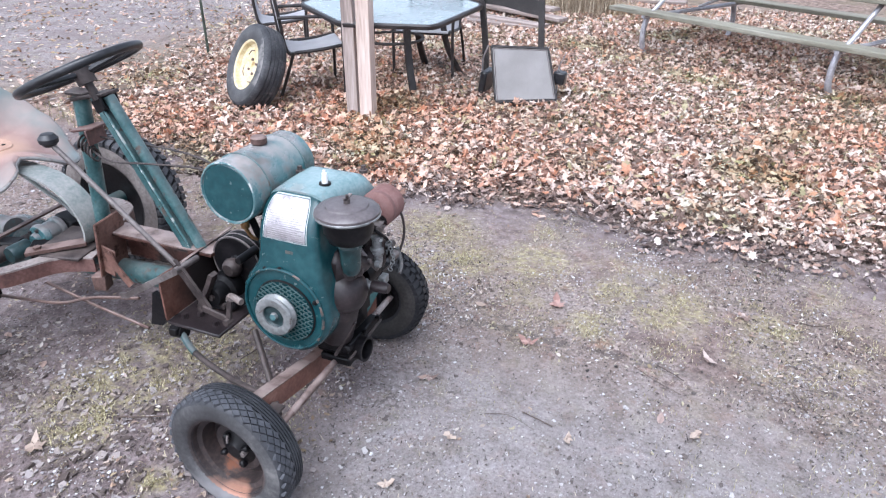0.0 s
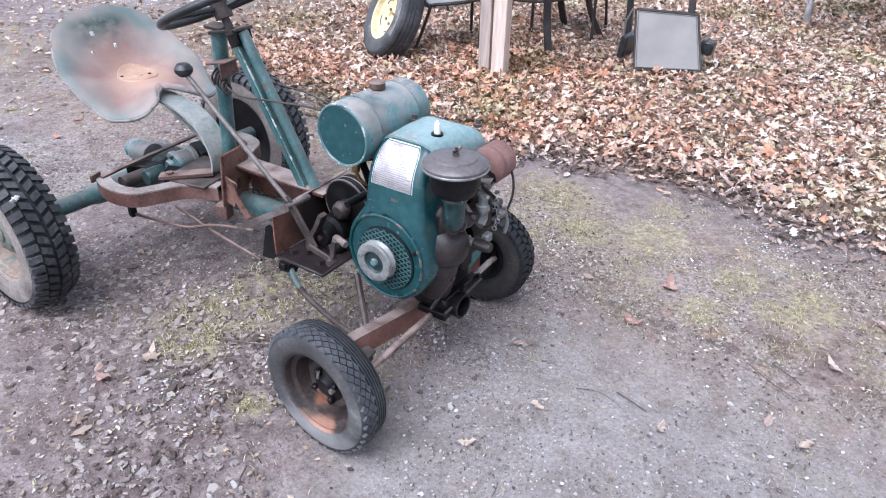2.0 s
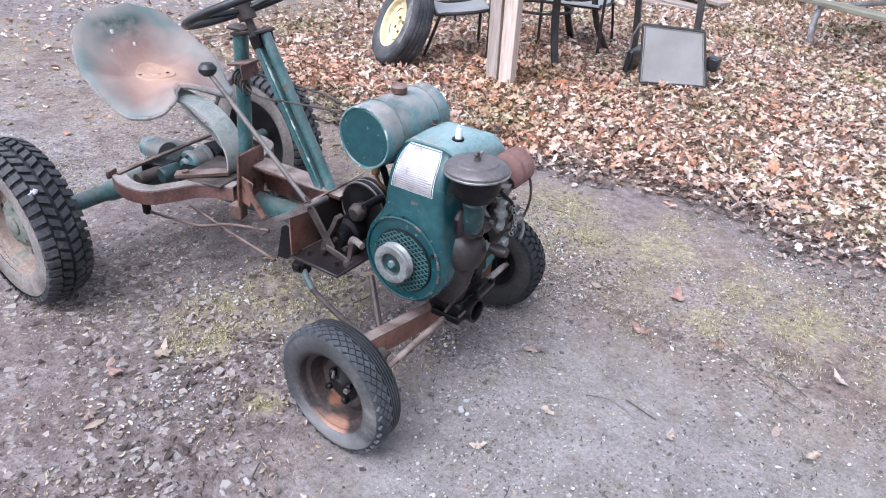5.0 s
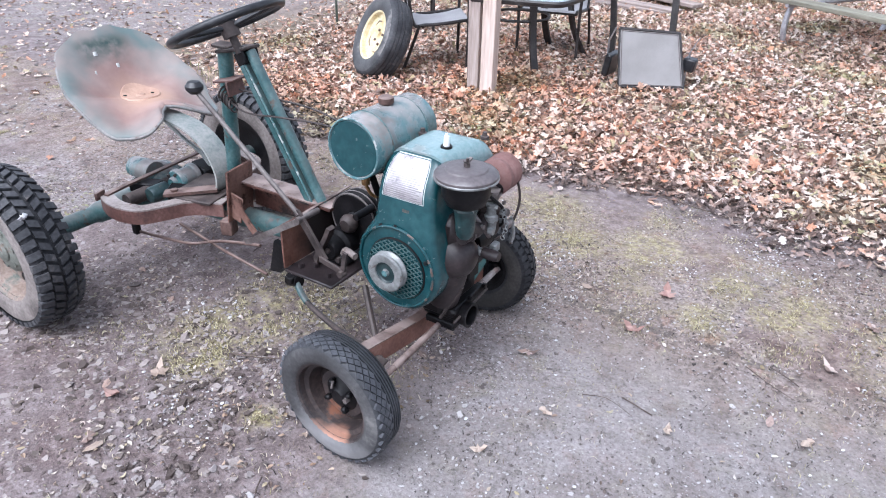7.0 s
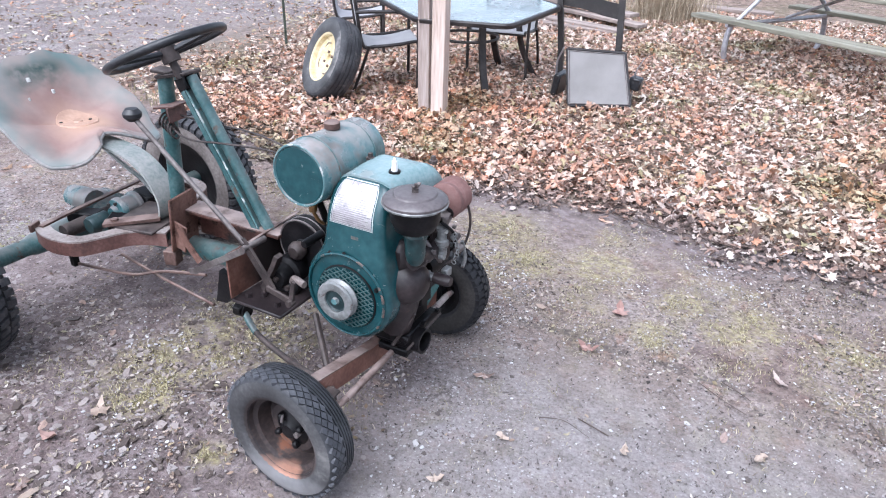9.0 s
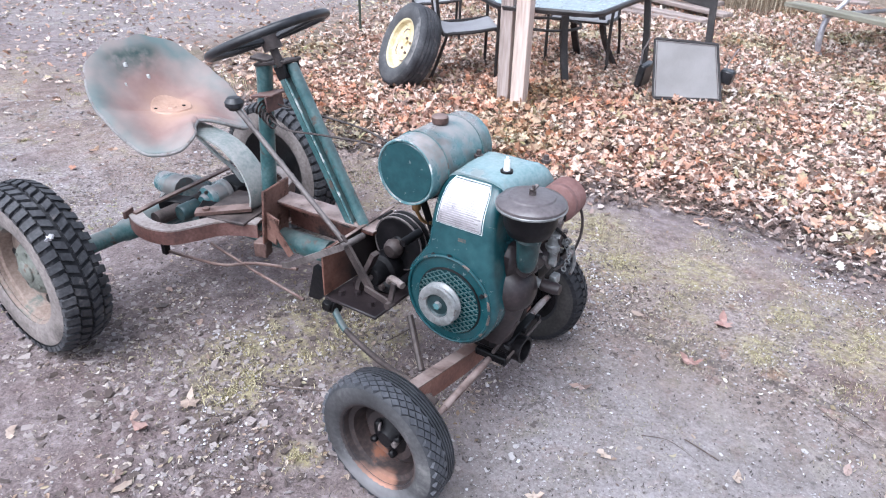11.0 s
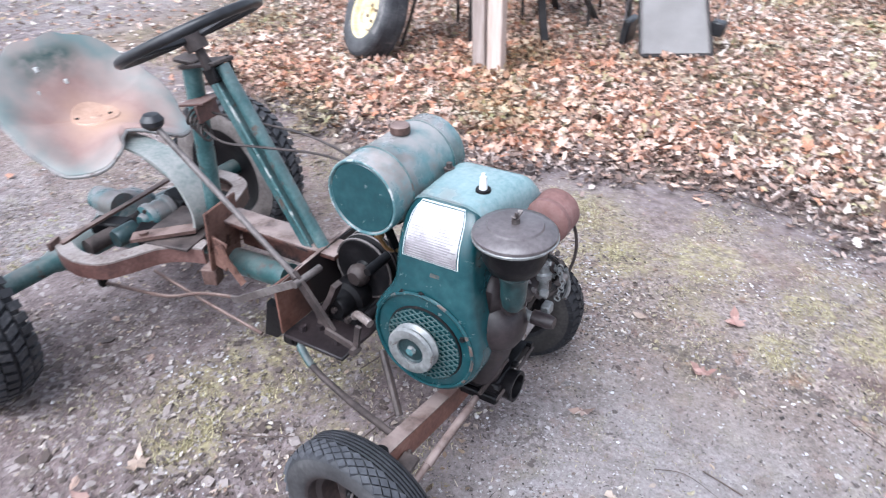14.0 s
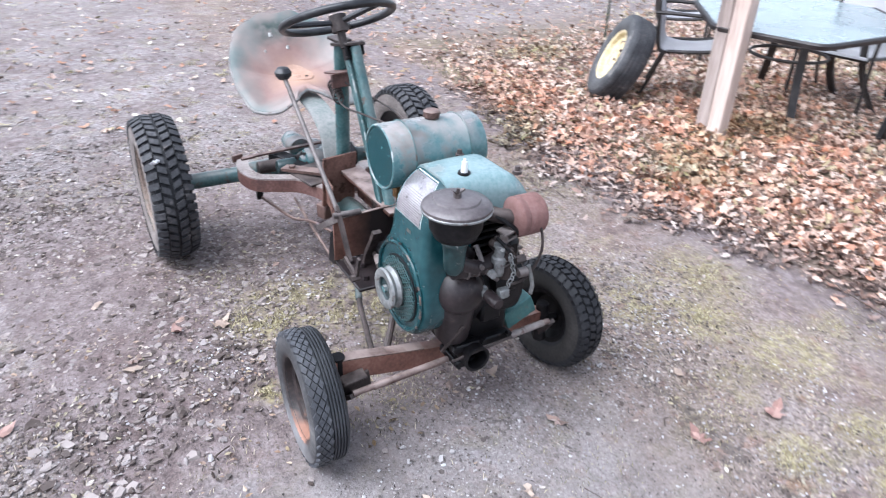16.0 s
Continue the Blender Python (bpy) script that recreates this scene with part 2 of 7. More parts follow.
GRASS = mat("thin_yellow_green_grass", (0.25, 0.215, 0.11), (0.13, 0.115, 0.055), (0.40, 0.35, 0.22), 0.85, island=0.9, bump=0)
MOSS_BLADE = mat("yellow_green_moss", (0.335, 0.288, 0.150), (0.17, 0.14, 0.07), (0.49, 0.44, 0.28), 0.85, island=0.9, bump=0)
STONE = mat("grey_gravel", (0.195, 0.172, 0.17), (0.10, 0.083, 0.08), (0.285, 0.262, 0.266), 0.75, island=0.8, bump=0.1)
STONE_EARTH = mat("earth_coloured_gravel", (0.170, 0.142, 0.135), (0.075, 0.056, 0.050), (0.275, 0.243, 0.238), 0.8, island=1.0, bump=0.2, fine=200)
CLAY_GRIT = mat("clay_coloured_grit", (0.215, 0.195, 0.191), (0.085, 0.070, 0.065), (0.37, 0.35, 0.35), 0.7, island=1.2, bump=0.1)
STONE_MIXED = mat("mixed_broken_stone", (0.165, 0.131, 0.119), (0.065, 0.047, 0.041), (0.28, 0.240, 0.228), 0.7, island=1.2, bump=0.3, fine=160)
STONE_PALE = mat("pale_chips", (0.40, 0.38, 0.395), (0.26, 0.24, 0.245), (0.56, 0.55, 0.56), 0.7, island=1.0, bump=0.1)
DEBRIS = mat("dark_debris", (0.08, 0.064, 0.057), (0.03, 0.024, 0.022), (0.17, 0.135, 0.12), 0.85, island=0.9, bump=0)


def leaf_mat(name, stops, rough=0.75, ruddy=None):
    """Fallen leaves: each takes its own hue from the row of stops."""
    m = bpy.data.materials.new(name)
    m.use_nodes = True
    n, l = m.node_tree.nodes, m.node_tree.links
    b = n["Principled BSDF"]
    ramp = n.new("ShaderNodeValToRGB")
    ramp.color_ramp.interpolation = "CONSTANT"
    e = ramp.color_ramp.elements
    e[0].color = (*stops[0], 1)
    e[1].position, e[1].color = (len(stops) - 1) / len(stops), (*stops[-1], 1)
    for i, c in enumerate(stops[1:-1]):
        e.new((i + 1) / len(stops)).color = (*c, 1)
    l.new(n.new("ShaderNodeNewGeometry").outputs["Random Per Island"], ramp.inputs["Fac"])
    co, tex = n.new("ShaderNodeTexCoord"), n.new("ShaderNodeTexNoise")
    tex.inputs["Scale"].default_value = 60
    l.new(co.outputs["Object"], tex.inputs["Vector"])
    mul = n.new("ShaderNodeMixRGB")
    mul.blend_type, mul.inputs["Fac"].default_value = "MULTIPLY", 1
    shade = n.new("ShaderNodeMapRange")
    shade.inputs["To Min"].default_value, shade.inputs["To Max"].default_value = 0.68, 1.24
    l.new(tex.outputs["Fac"], shade.inputs["Value"])
    l.new(ramp.outputs["Color"], mul.inputs["Color1"])
    l.new(shade.outputs["Result"], mul.inputs["Color2"])
    colour = mul.outputs["Color"]
    for scale, lo, hi, tone in ((0.8, 0.49, 0.64, (1.0, 0.85, 0.76)), (1.1, 0.52, 0.64, (0.76, 0.83, 0.66)), (2.3, 0.58, 0.68, (0.80, 0.76, 0.73))):
        drift, cut, tinted = n.new("ShaderNodeTexNoise"), n.new("ShaderNodeMapRange"), n.new("ShaderNodeMixRGB")
        drift.inputs["Scale"].default_value, drift.inputs["Detail"].default_value = scale, 6
        l.new(co.outputs["Object"], drift.inputs["Vector"])
        cut.inputs["From Min"].default_value, cut.inputs["From Max"].default_value = lo, hi
        l.new(drift.outputs["Fac"], cut.inputs["Value"])
        tinted.blend_type = "MULTIPLY"
        l.new(cut.outputs["Result"], tinted.inputs["Fac"])
        l.new(colour, tinted.inputs["Color1"])
        tinted.inputs["Color2"].default_value = (*tone, 1)
        colour = tinted.outputs["Color"]
    if ruddy:
        # a drift of redder leaves round a spot of the lawn
        off, far, near, t, mul2, x = [n.new("ShaderNode" + k) for k in ("VectorMath", "VectorMath", "MapRange", "TexNoise", "Math", "MixRGB")]
        off.operation, far.operation, mul2.operation, x.blend_type = "SUBTRACT", "LENGTH", "MULTIPLY", "MULTIPLY"
        off.inputs[1].default_value = (*ruddy[:2], 0)
        l.new(co.outputs["Object"], off.inputs[0])
        l.new(off.outputs[0], far.inputs[0])
        near.inputs["From Min"].default_value, near.inputs["From Max"].default_value = ruddy[2], 0.3 * ruddy[2]
        l.new(far.outputs["Value"], near.inputs["Value"])
        t.inputs["Scale"].default_value, t.inputs["Detail"].default_value = 3.5, 5
        l.new(co.outputs["Object"], t.inputs["Vector"])
        patch = n.new("ShaderNodeMapRange")
        patch.inputs["From Min"].default_value, patch.inputs["From Max"].default_value = 0.38, 0.56
        l.new(t.outputs["Fac"], patch.inputs["Value"])
        l.new(near.outputs["Result"], mul2.inputs[0])
        l.new(patch.outputs["Result"], mul2.inputs[1])
        l.new(mul2.outputs[0], x.inputs["Fac"])
        l.new(colour, x.inputs["Color1"])
        x.inputs["Color2"].default_value = (1.0, 0.82, 0.72, 1)
        colour = x.outputs["Color"]
    l.new(colour, b.inputs["Base Color"])
    b.inputs["Roughness"].default_value = rough
    return m


LEAF_STOPS = [(0.30, 0.19, 0.15), (0.48, 0.345, 0.285), (0.57, 0.45, 0.385), (0.34, 0.20, 0.145), (0.57, 0.475, 0.42), (0.44, 0.255, 0.18), (0.11, 0.068, 0.052), (0.52, 0.39, 0.325),
              (0.63, 0.55, 0.50), (0.45, 0.235, 0.15), (0.20, 0.12, 0.092), (0.58, 0.465, 0.405), (0.41, 0.275, 0.215), (0.50, 0.355, 0.275), (0.36, 0.305, 0.19), (0.62, 0.53, 0.46)]
LEAVES = leaf_mat("fallen_leaves", LEAF_STOPS, 0.6, (-1.1, 2.5, 2.0))
LEAF_DULL = leaf_mat("dull_damp_leaf", [(0.22, 0.16, 0.145), (0.30, 0.22, 0.195), (0.38, 0.31, 0.28), (0.17, 0.12, 0.105), (0.33, 0.23, 0.19)])
LEAF_DARK = leaf_mat("dull_dark_leaf", [(0.13, 0.09, 0.077), (0.24, 0.175, 0.155), (0.40, 0.32, 0.285), (0.075, 0.05, 0.043), (0.28, 0.185, 0.15), (0.48, 0.40, 0.365), (0.17, 0.115, 0.095)])
LEAF_BITS = leaf_mat("leaf_fragment", [(0.17, 0.13, 0.11), (0.29, 0.235, 0.20), (0.40, 0.345, 0.305), (0.11, 0.08, 0.068), (0.34, 0.26, 0.20), (0.48, 0.43, 0.39), (0.23, 0.165, 0.13), (0.33, 0.29, 0.20)])
LEAF_TAN = leaf_mat("pale_tan_leaf", [(0.36, 0.285, 0.235), (0.32, 0.245, 0.20), (0.41, 0.33, 0.275)])
LEAF_ORANGE = leaf_mat("orange_leaf", [(0.55, 0.22, 0.07), (0.5, 0.2, 0.08), (0.5, 0.24, 0.1)])
LEAF_RED = leaf_mat("pinkish_brown_leaf", [(0.31, 0.18, 0.155), (0.35, 0.225, 0.195), (0.29, 0.175, 0.15)])


# where moss mats lie on the drive: x, y, radius
MOSS_MATS = ((-0.77, -0.27, 0.22), (-0.70, -0.43, 0.14), (-0.66, 0.05, 0.30), (-0.31, -0.52, 0.07), (0.04, 1.15, 0.18), (0.36, 1.28, 0.18), (0.79, 1.14, 0.14), (0.74, 0.84, 0.11),
             (1.0, 1.01, 0.13), (1.42, 1.11, 0.13), (1.09, 1.14, 0.12), (0.37, 1.63, 0.15), (-0.2, 1.43, 0.22), (-0.14, 0.97, 0.16), (-0.29, -0.26, 0.13))


def ground_mat():
    """One sheet: grey damp gravel of the drive, mossy streaks, and dark soil under the leaves of the lawn."""
    m = bpy.data.materials.new("ground_surface")
    m.use_nodes = True
    n, l = m.node_tree.nodes, m.node_tree.links
    b = n["Principled BSDF"]
    co = n.new("ShaderNodeTexCoord")

    def feed(v, socket):
        if isinstance(v, (int, float)):
            socket.default_value = v
        else:
            l.new(v, socket)

    def tex(scale, detail=6.0, rough=0.6):
        t = n.new("ShaderNodeTexNoise")
        t.inputs["Scale"].default_value, t.inputs["Detail"].default_value, t.inputs["Roughness"].default_value = scale, detail, rough
        l.new(co.outputs["Object"], t.inputs["Vector"])
        return t.outputs["Fac"]

    def ramp(fac, *stops):
        r = n.new("ShaderNodeValToRGB")
        e = r.color_ramp.elements
        e[0].position, e[0].color = stops[0][0], (*stops[0][1], 1)
        e[1].position, e[1].color = stops[-1][0], (*stops[-1][1], 1)
        for p, c in stops[1:-1]:
            e.new(p).color = (*c, 1)
        l.new(fac, r.inputs["Fac"])
        return r.outputs["Color"]

    def mixed(fac, a, c, kind="MIX"):
        x = n.new("ShaderNodeMixRGB")
        x.blend_type = kind
        feed(fac, x.inputs["Fac"])
        l.new(a, x.inputs["Color1"])
        l.new(c, x.inputs["Color2"])
        return x.outputs["Color"]

    sep = n.new("ShaderNodeSeparateXYZ")
    l.new(co.outputs["Object"], sep.inputs[0])

    def math_node(op, a, c):
        k = n.new("ShaderNodeMath")
        k.operation = op
        for i, v in enumerate((a, c)):
            feed(v, k.inputs[i])
        return k.outputs[0]

    def step(v, lo, hi):
        r = n.new("ShaderNodeMapRange")
        r.interpolation_type = "SMOOTHSTEP"
        r.inputs["From Min"].default_value, r.inputs["From Max"].default_value = lo, hi
        l.new(v, r.inputs["Value"])
        return r.outputs["Result"]

    grain = n.new("ShaderNodeTexVoronoi")
    grain.inputs["Scale"].default_value = 130
    l.new(co.outputs["Object"], grain.inputs["Vector"])
    pebbles = ramp(grain.outputs["Distance"], (0.0, (0.345, 0.318, 0.32)), (0.5, (0.25, 0.225, 0.226)), (1.0, (0.12, 0.10, 0.096)))
    soil = ramp(tex(2.2), (0.28, (0.125, 0.10, 0.088)), (0.44, (0.245, 0.215, 0.209)), (0.52, (0.28, 0.253, 0.253)), (0.72, (0.35, 0.32, 0.326)))
    # smooth packed clay where the drive is driven on most
    clay = ramp(tex(5.0, 9.0, 0.7), (0.36, (0.160, 0.140, 0.136)), (0.5, (0.225, 0.205, 0.204)), (0.66, (0.285, 0.265, 0.267)))
    wander = math_node("MULTIPLY", math_node("SUBTRACT", tex(1.1, 7.0, 0.65), 0.5), 2.6)
    packed = math_node("MULTIPLY", step(math_node("ADD", sep.outputs["X"], wander), -0.30, 0.50), math_node("SUBTRACT", 1.0, step(math_node("ADD", sep.outputs["Y"], math_node("MULTIPLY", wander, 0.4)), 0.3, 0.8)))
    packed = math_node("MULTIPLY", packed, step(math_node("ADD", sep.outputs["Y"], wander), -3.4, -1.7))
    packed = math_node("MULTIPLY", packed, step(tex(1.7, 8.0, 0.7), 0.30, 0.46))
    drive = mixed(0.5, soil, pebbles)
    speck = ramp(tex(85, 5.0, 0.75), (0.36, (0.56, 0.54, 0.52)), (0.46, (0.92, 0.90, 0.885)), (0.54, (1.03, 1.02, 1.01)), (0.66, (1.32, 1.31, 1.31)))
    drive = mixed(1.0, drive, speck, "MULTIPLY")
    chips = n.new("ShaderNodeTexVoronoi")
    chips.inputs["Scale"].default_value = 80
    l.new(co.outputs["Object"], chips.inputs["Vector"])
    chip_value = n.new("ShaderNodeSeparateColor")
    l.new(chips.outputs["Color"], chip_value.inputs[0])
    drive = mixed(0.7, drive, mixed(1.0, drive, ramp(chip_value.outputs[0], (0.0, (0.35, 0.32, 0.31)), (0.4, (0.85, 0.83, 0.83)), (0.84, (1.10, 1.10, 1.10)), (1.0, (1.45, 1.45, 1.46))), "MULTIPLY"))
    drive = mixed(math_node("MULTIPLY", packed, 0.62), drive, mixed(0.35, clay, mixed(1.0, clay, speck, "MULTIPLY")))
    # clods of olive, rust-brown and bluish soil a hand's width across
    for scale, lo, hi, tone in ((7.0, 0.52, 0.62, (0.92, 0.94, 0.74)), (9.0, 0.54, 0.64, (0.98, 0.76, 0.68)), (5.5, 0.55, 0.66, (1.10, 1.13, 1.20)), (12.0, 0.54, 0.64, (0.62, 0.58, 0.56)), (15.0, 0.56, 0.66, (1.30, 1.27, 1.24))):
        clod = n.new("ShaderNodeRGB")
        clod.outputs[0].default_value = (*tone, 1)
        drive = mixed(math_node("MULTIPLY", step(tex(scale, 7.0, 0.68), lo, hi), 0.7), drive, mixed(1.0, drive, clod.outputs[0], "MULTIPLY"))
    moss = ramp(tex(38, 5.0), (0.35, (0.14, 0.115, 0.062)), (0.52, (0.29, 0.25, 0.135)), (0.68, (0.44, 0.395, 0.23)))
    # damp stains of two sizes, soft at the edge
    for scale, lo, hi, amount in ((1.3, 0.50, 0.66, 0.55), (4.5, 0.52, 0.66, 0.5)):
        stain = math_node("MULTIPLY", step(tex(scale, 9.0, 0.72), lo, hi), amount)
        drive = mixed(stain, drive, mixed(1.0, drive, ramp(tex(22, 8.0, 0.75), (0.35, (0.42, 0.36, 0.34)), (0.65, (0.86, 0.80, 0.78))), "MULTIPLY"))
    # packed clay evens out the clods and stains
    drive = mixed(math_node("MULTIPLY", packed, 0.6), drive, mixed(0.9, clay, mixed(1.0, clay, speck, "MULTIPLY")))
    # browner, darker earth tone in a zone under and beside the tractor
    earth = ramp(tex(14, 8.0, 0.7), (0.3, (0.07, 0.05, 0.048)), (0.5, (0.165, 0.13, 0.13)), (0.72, (0.31, 0.270, 0.279)))
    bare = math_node("SUBTRACT", 1.0, step(math_node("ABSOLUTE", math_node("ADD", sep.outputs["Y"], 0.45), 0), 0.45, 1.0))
    bare = math_node("MULTIPLY", bare, math_node("SUBTRACT", 1.0, step(sep.outputs["X"], -0.25, 0.25)))
    bare = math_node("MULTIPLY", bare, step(sep.outputs["X"], -2.3, -1.5))
    worn = step(math_node("ADD", math_node("MULTIPLY", bare, 0.27), tex(1.9, 10.0, 0.75)), 0.46, 0.60)
    worn = math_node("MULTIPLY", worn, math_node("SUBTRACT", 1.0, math_node("MULTIPLY", packed, 0.8)))
    drive = mixed(math_node("MULTIPLY", worn, 0.9), drive, mixed(1.0, earth, speck, "MULTIPLY"))
    # second, darker mottling within the same zone
    damp = math_node("MULTIPLY", math_node("MULTIPLY", bare, step(tex(3.4, 10.0, 0.75), 0.46, 0.61)), 0.58)
    drive = mixed(damp, drive, mixed(1.0, drive, ramp(tex(30), (0.3, (0.46, 0.37, 0.35)), (0.7, (0.78, 0.66, 0.64))), "MULTIPLY"))
    tan = math_node("SUBTRACT", 1.0, step(math_node("ABSOLUTE", math_node("SUBTRACT", sep.outputs["Y"], 1.1), 0), 0.45, 1.0))
    tan = math_node("MULTIPLY", tan, step(tex(1.4, 8.0, 0.7), 0.30, 0.50))
    drive = mixed(tan, drive, mixed(1.0, drive, ramp(tex(12), (0.3, (0.88, 0.80, 0.72)), (0.7, (1.08, 1.01, 0.94))), "MULTIPLY"))
    # moss mats: a row of them along the drive and some under the tractor, ragged at the edge
    ragged = math_node("MULTIPLY", math_node("SUBTRACT", tex(7.0, 9.0, 0.75), 0.5), 0.75)
    mats = None
    for mx, my, mr in MOSS_MATS:
        away = n.new("ShaderNodeVectorMath")
        away.operation = "DISTANCE"
        l.new(co.outputs["Object"], away.inputs[0])
        away.inputs[1].default_value = (mx, my, 0)
        patch = math_node("SUBTRACT", 1.0, step(math_node("ADD", math_node("DIVIDE", away.outputs["Value"], mr), math_node("MULTIPLY", ragged, 2.2)), 0.55, 1.25))
        mats = patch if mats is None else math_node("MAXIMUM", mats, patch)
    streak = math_node("SUBTRACT", 1.0, step(math_node("ABSOLUTE", math_node("SUBTRACT", sep.outputs["Y"], 1.15), 0), 0.15, 0.65))
    thin_moss = math_node("MULTIPLY", math_node("MULTIPLY", streak, step(tex(3.4, 9.0, 0.75), 0.50, 0.60)), 0.5)
    mats = math_node("MAXIMUM", math_node("MULTIPLY", mats, 0.85), thin_moss)
    tufts = math_node("MULTIPLY", step(tex(24, 9.0, 0.8), 0.38, 0.58), step(tex(8, 8.0, 0.75), 0.36, 0.54))
    drive = mixed(math_node("MULTIPLY", mats, tufts), drive, moss)
    # two wheel ruts, dark and damp
    for y0, x0, half in ((0.665, 0.35, 0.035), (1.76, 0.3, 0.05)):
        line = math_node("ABSOLUTE", math_node("SUBTRACT", math_node("ADD", sep.outputs["Y"], math_node("MULTIPLY", tex(5.0), 0.12)), y0 + 0.06), 0)
        rut = math_node("MULTIPLY", math_node("SUBTRACT", 1.0, step(line, half * 0.3, half)), step(tex(9.0, 8.0, 0.7), 0.42, 0.56))
        rut = math_node("MULTIPLY", rut, math_node("SUBTRACT", 1.0, step(math_node("ABSOLUTE", math_node("SUBTRACT", sep.outputs["X"], x0), 0), 0.5, 1.1)))
        drive = mixed(math_node("MULTIPLY", rut, 0.8), drive, ramp(tex(40), (0.3, (0.06, 0.048, 0.042)), (0.7, (0.13, 0.11, 0.10))))
    cells = n.new("ShaderNodeTexVoronoi")
    cells.inputs["Scale"].default_value = 16
    l.new(co.outputs["Object"], cells.inputs["Vector"])
    cell_value = n.new("ShaderNodeSeparateColor")
    l.new(cells.outputs["Color"], cell_value.inputs[0])
    litter = ramp(cell_value.outputs[0], (0.0, (0.07, 0.048, 0.038)), (0.4, (0.17, 0.115, 0.09)), (0.75, (0.23, 0.16, 0.13)), (1.0, (0.32, 0.24, 0.20)))
    thin = ramp(tex(9), (0.4, (0.09, 0.075, 0.042)), (0.6, (0.19, 0.165, 0.10)))
    litter = mixed(step(tex(0.9), 0.42, 0.62), litter, mixed(0.5, litter, thin))
    edge = math_node("ADD", sep.outputs["Y"], math_node("MULTIPLY", tex(2.0), 0.7))
    inside = step(edge, 2.12, 2.45)
    # past the left end of the lawn the drive widens into a yard
    west = step(math_node("ADD", sep.outputs["X"], math_node("MULTIPLY", tex(0.7), 2.5)), -4.6, -2.9)
    # trampled black soil along the lawn's edge
    rim = math_node("MULTIPLY", step(edge, 1.72, 2.05), math_node("SUBTRACT", 1.0, step(edge, 2.38, 2.7)))
    rim = math_node("MULTIPLY", rim, step(tex(6.0, 8.0, 0.7), 0.36, 0.53))
    drive = mixed(math_node("MULTIPLY", rim, 0.9), drive, earth)
    l.new(mixed(math_node("MULTIPLY", inside, west), drive, litter), b.inputs["Base Color"])
    b.inputs["Roughness"].default_value = 0.8
    b.inputs["Specular IOR Level"].default_value = 0.35
    bp = n.new("ShaderNodeBump")
    bp.inputs["Strength"].default_value, bp.inputs["Distance"].default_value = 0.6, 0.012
    l.new(mixed(0.82, grain.outputs["Distance"], tex(30, 9.0, 0.75)), bp.inputs["Height"])
    l.new(bp.outputs["Normal"], b.inputs["Normal"])
    return m


GROUND = ground_mat()


